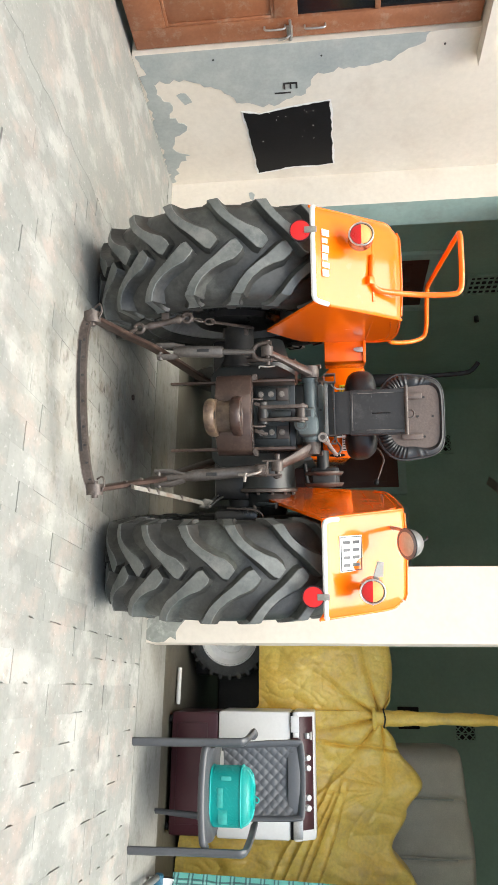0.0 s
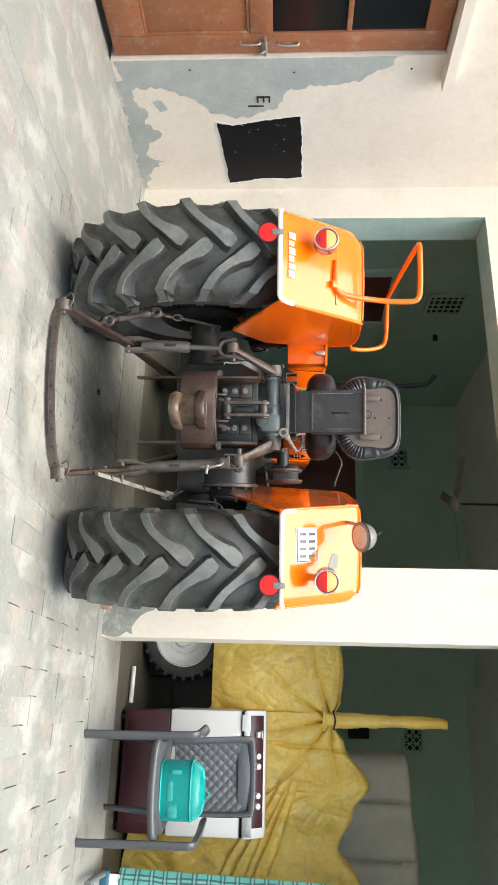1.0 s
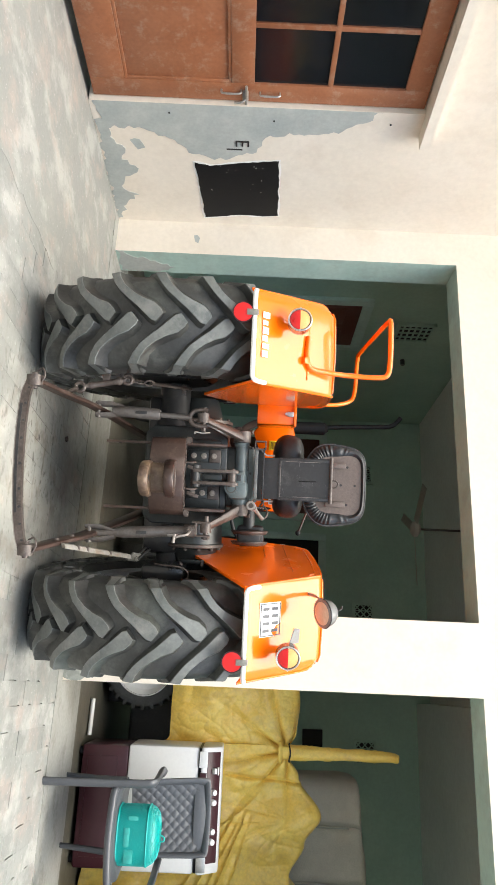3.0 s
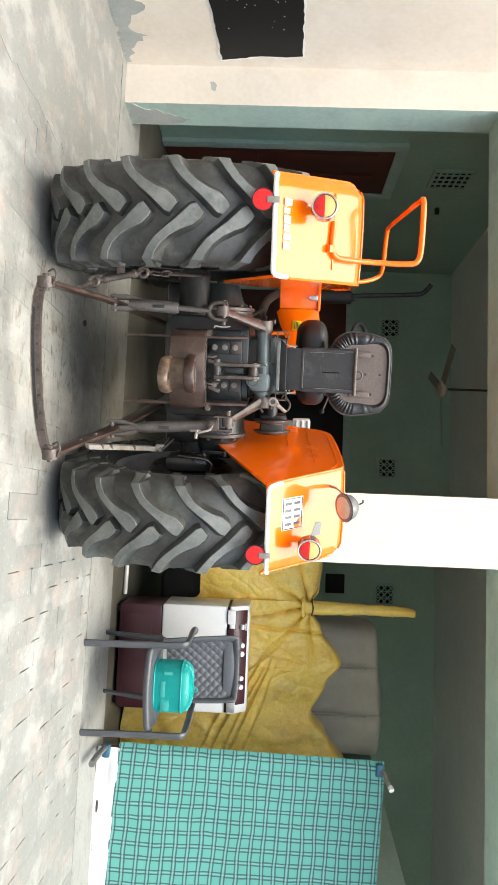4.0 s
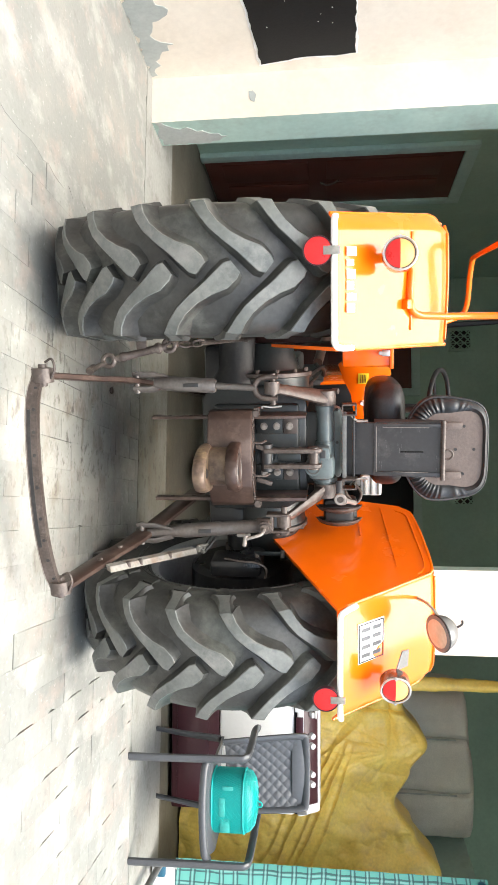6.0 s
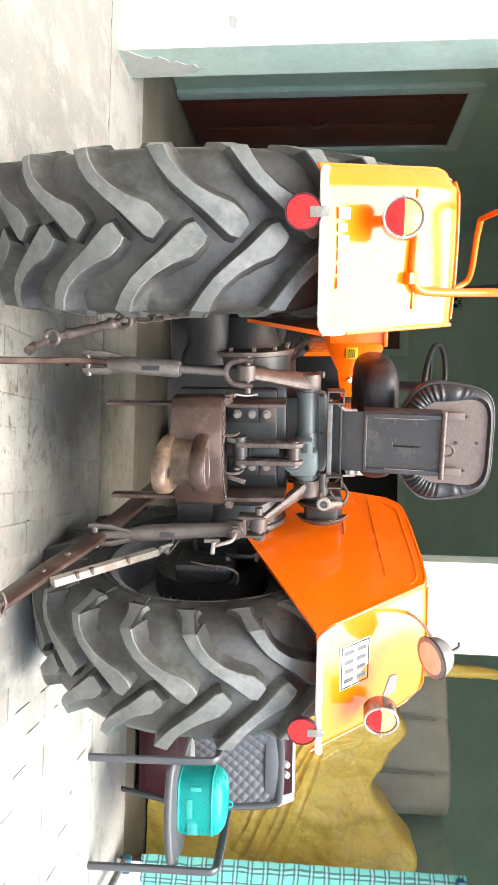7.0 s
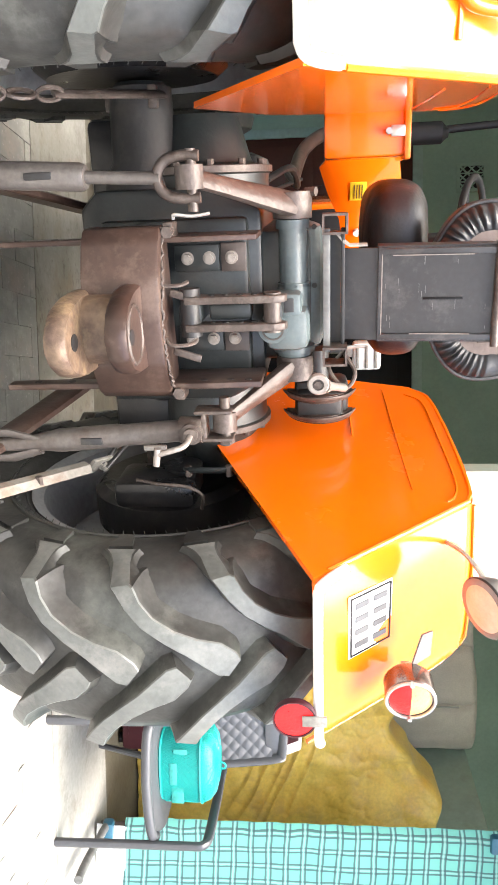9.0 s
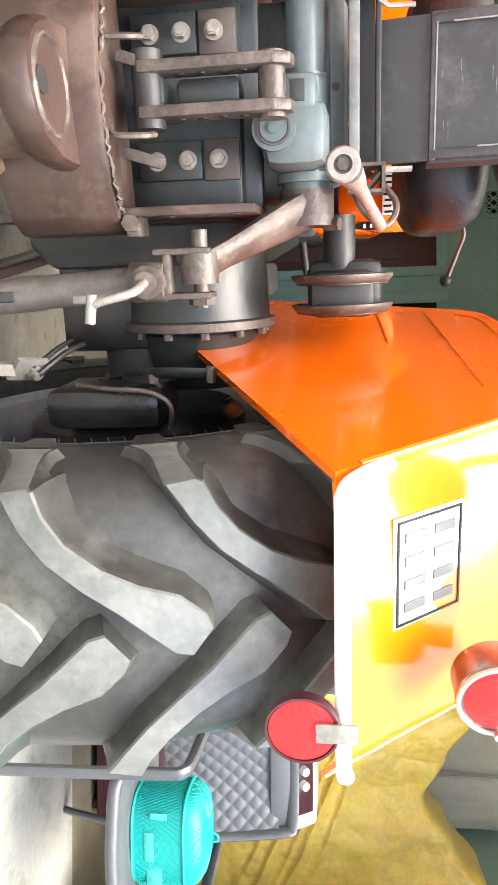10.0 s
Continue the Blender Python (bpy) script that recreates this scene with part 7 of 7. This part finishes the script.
# ---- folding cot stood on end ----
cot = thing("folding_cot", pose(2.085, 4.40, 0.004, -6.0, 3.2, 0), "folding steel cot stood on end, with green plaid cloth", "cot")
CW, CT = 0.95, 1.89
bm = tube(B(), smooth_path([(0.0, 0.02, 0.03), (0.0, 0.02, 0.6), (0.0, 0.02, 1.3), (0.0, 0.02, CT - 0.06), (0.02, 0.02, CT - 0.01), (0.08, 0.02, CT), (CW / 2, 0.02, CT), (CW - 0.08, 0.02, CT), (CW - 0.02, 0.02, CT - 0.01), (CW, 0.02, CT - 0.06), (CW, 0.02, 1.3), (CW, 0.02, 0.6), (CW, 0.02, 0.03)], 4), 0.016, 10)
rod(bm, (0, 0.02, 0.045), (CW, 0.02, 0.045), 0.016)
part("frame", bm, STEEL, cot, "grey steel tube frame")


def cloth(u, v):
    x = -0.018 + (CW + 0.036) * u
    z = 0.145 + (CT - 0.126) * v
    y = -0.012 + 0.012 * math.sin(math.pi * u) * math.sin(math.pi * v) + 0.006 * noise.noise(Vector((x * 4, 0, z * 3))) + 0.003 * math.sin(z * 40 + 3 * noise.noise(Vector((x * 3, z * 3, 2)))) * math.exp(-u / 0.12)
    edge = max(0.0, 1 - u / 0.03)
    return Vector((x - 0.022 * edge, y + 0.03 * edge * edge, z + 0.004 * noise.noise(Vector((x * 9, 5, 0)))))


bm = grid(B(), cloth, 60, 90)
bmesh.ops.recalc_face_normals(bm, faces=bm.faces)
bmesh.ops.solidify(bm, geom=bm.faces[:], thickness=0.003)
part("cloth", bm, PLAID, cot, "teal green plaid cot cloth with dark and white lines", 70)
bm = grid(B(), lambda u, v: Vector((-0.01 + (CW + 0.01) * u, -0.010 + 0.012 * noise.noise(Vector((u * 9, v * 3, 1))) + (0.02 * (1 - v)), 0.012 + 0.140 * v)), 40, 8)
bmesh.ops.recalc_face_normals(bm, faces=bm.faces)
bmesh.ops.solidify(bm, geom=bm.faces[:], thickness=0.003)
part("hem", bm, WHITEPLASTIC, cot, "white cloth hem", 70)
for x, z in ((0.0, CT - 0.03), (0.0, 0.055)):
    bm = box(B(), (x + 0.012, 0.0, z + 0.012), (0.085, 0.06, 0.052), 0.014)
    part("corner_cap", bm, BLUE, cot, "dark blue plastic corner cap")
bm = tube(B(), smooth_path([(-0.01, 0.0, 0.06), (-0.02, -0.12, 0.045), (-0.03, -0.30, 0.026), (-0.035, -0.40, 0.021)], 4), 0.019, 10)
part("leg", bm, GREYBAR, cot)
bm = tube(B(), smooth_path([(0.0, 0.0, CT - 0.01), (0.025, -0.05, CT + 0.010), (0.055, -0.10, CT + 0.020), (0.07, -0.13, CT + 0.026)], 4), 0.014, 10)
part("leg", bm, ALLOY, cot)
part("leg_tip", rod(B(), (0.07, -0.13, CT + 0.026), (0.083, -0.155, CT + 0.031), 0.017, seg=14), WHITEPLASTIC, cot)

# white pipe lying by the threshold
bm = rod(B(), (0.93, 5.02, 0.016), (1.17, 5.00, 0.016), 0.016, seg=14)
tagged(solid("plastic_pipe", bm, WHITE), "short white plastic pipe lying on the floor", "pipe")
for x, y, s in ((-0.47, 3.45, 0.016), (0.605, 3.37, 0.014)):
    bm = B()
    bmesh.ops.create_icosphere(bm, subdivisions=2, radius=s, matrix=pose(x, y, s * 0.35))
    for p in bm.verts:
        p.co += 0.45 * s * noise.noise_vector(p.co * 60)
        p.co.z = max(0.0, p.co.z * 0.7)
    tagged(solid("clod", bm, RUST), "small dark clod of dried mud on the floor", "clod", "mud clods")


bm = box(B(), (0, 0, 0.026), (0.085, 0.060, 0.052), 0.008)
for v in bm.verts:
    v.co += 0.008 * noise.noise_vector(v.co * 30)
    v.co.z = max(0.0, v.co.z)
bm.transform(pose(0.62, 4.015, 0.001, 0, 0, 24))
tagged(solid("brick_piece", bm, BRICKRED), "broken piece of red brick lying at the foot of the pillar", "brick")


# ---- brick paving under a worn cement film, each brick its own piece ----
def brick_mesh(k):
    rnd = random.Random(100 + k)
    me = bpy.data.meshes.new("brick")
    L, W, H, c = 0.2316, 0.1123, 0.02, 0.0006
    j = lambda a: rnd.uniform(-a, a)
    low = [(-W / 2, -L / 2), (W / 2, -L / 2), (W / 2, L / 2), (-W / 2, L / 2)]
    low = [(x + j(0.0006), y + j(0.0008)) for x, y in low]
    if k >= 6:
        # a chipped long side that leaves the joint open for a hand's length
        a, b, d = j(0.03) - 0.045, j(0.03) + 0.05, rnd.uniform(0.005, 0.010)
        low[2:2] = [(W / 2, a), (W / 2 - d, a + 0.02), (W / 2 - d * 0.8, b - 0.02), (W / 2, b)]
    n = len(low)
    vs = [(x, y, -H) for x, y in low] + [(x, y, -c) for x, y in low] + [(x - math.copysign(c * 1.6, x), y - (math.copysign(c * 1.6, y) if abs(y) > 0.1 else 0), j(0.0003)) for x, y in low]
    fs = [(i, (i + 1) % n, n + (i + 1) % n, n + i) for i in range(n)] + [(n + i, n + (i + 1) % n, 2 * n + (i + 1) % n, 2 * n + i) for i in range(n)] + [tuple(range(2 * n, 3 * n))]
    me.from_pydata(vs, [], fs)
    me.materials.append(CEMENT)
    return me


BRICKS = [brick_mesh(k) for k in range(8)]
rnd = random.Random(77)
rest_v, rest_f, laid = [], [], 0
for col in range(52):
    for row in range(15):
        x = -2.355 + 0.1118 * col
        y = 1.02 + 0.2310 * row + (0.1155 if col % 2 else 0.0) + rnd.uniform(-0.006, 0.006)
        if y > 4.10 or x > 3.3 or x < -1.24:
            continue
        z = rnd.uniform(-0.0009, 0.0)
        me = BRICKS[rnd.randrange(6)] if rnd.random() > (0.5 if x > 0.75 else 0.05 if x > -0.9 and y > 2.5 else 0.0) else BRICKS[6 + rnd.randrange(2)]
        if -1.45 < x < 1.75 and 1.75 < y and laid < 300:
            b = new("brick", me)
            b.parent = floor
            b.location = (x, y, z)
            b.rotation_euler = (0, 0, rnd.uniform(-0.0012, 0.0012))
            if -1.0 < x < 0.6 and y > 2.3 and rnd.random() < 0.5:
                b.scale = (rnd.uniform(0.968, 0.985), rnd.uniform(0.985, 0.993), 1)  # a joint worn open
            laid += 1
        else:
            o = len(rest_v)
            rest_v += [(v.co.x + x, v.co.y + y, v.co.z + z) for v in me.vertices]
            rest_f += [tuple(o + i for i in p.vertices) for p in me.polygons]
me = bpy.data.meshes.new("far_bricks")
me.from_pydata(rest_v, [], rest_f)
me.materials.append(CEMENT)
far = new("far_bricks", me)
far.parent = floor
tagged(far, "worn cement-filmed brick paving", kind="stuff")
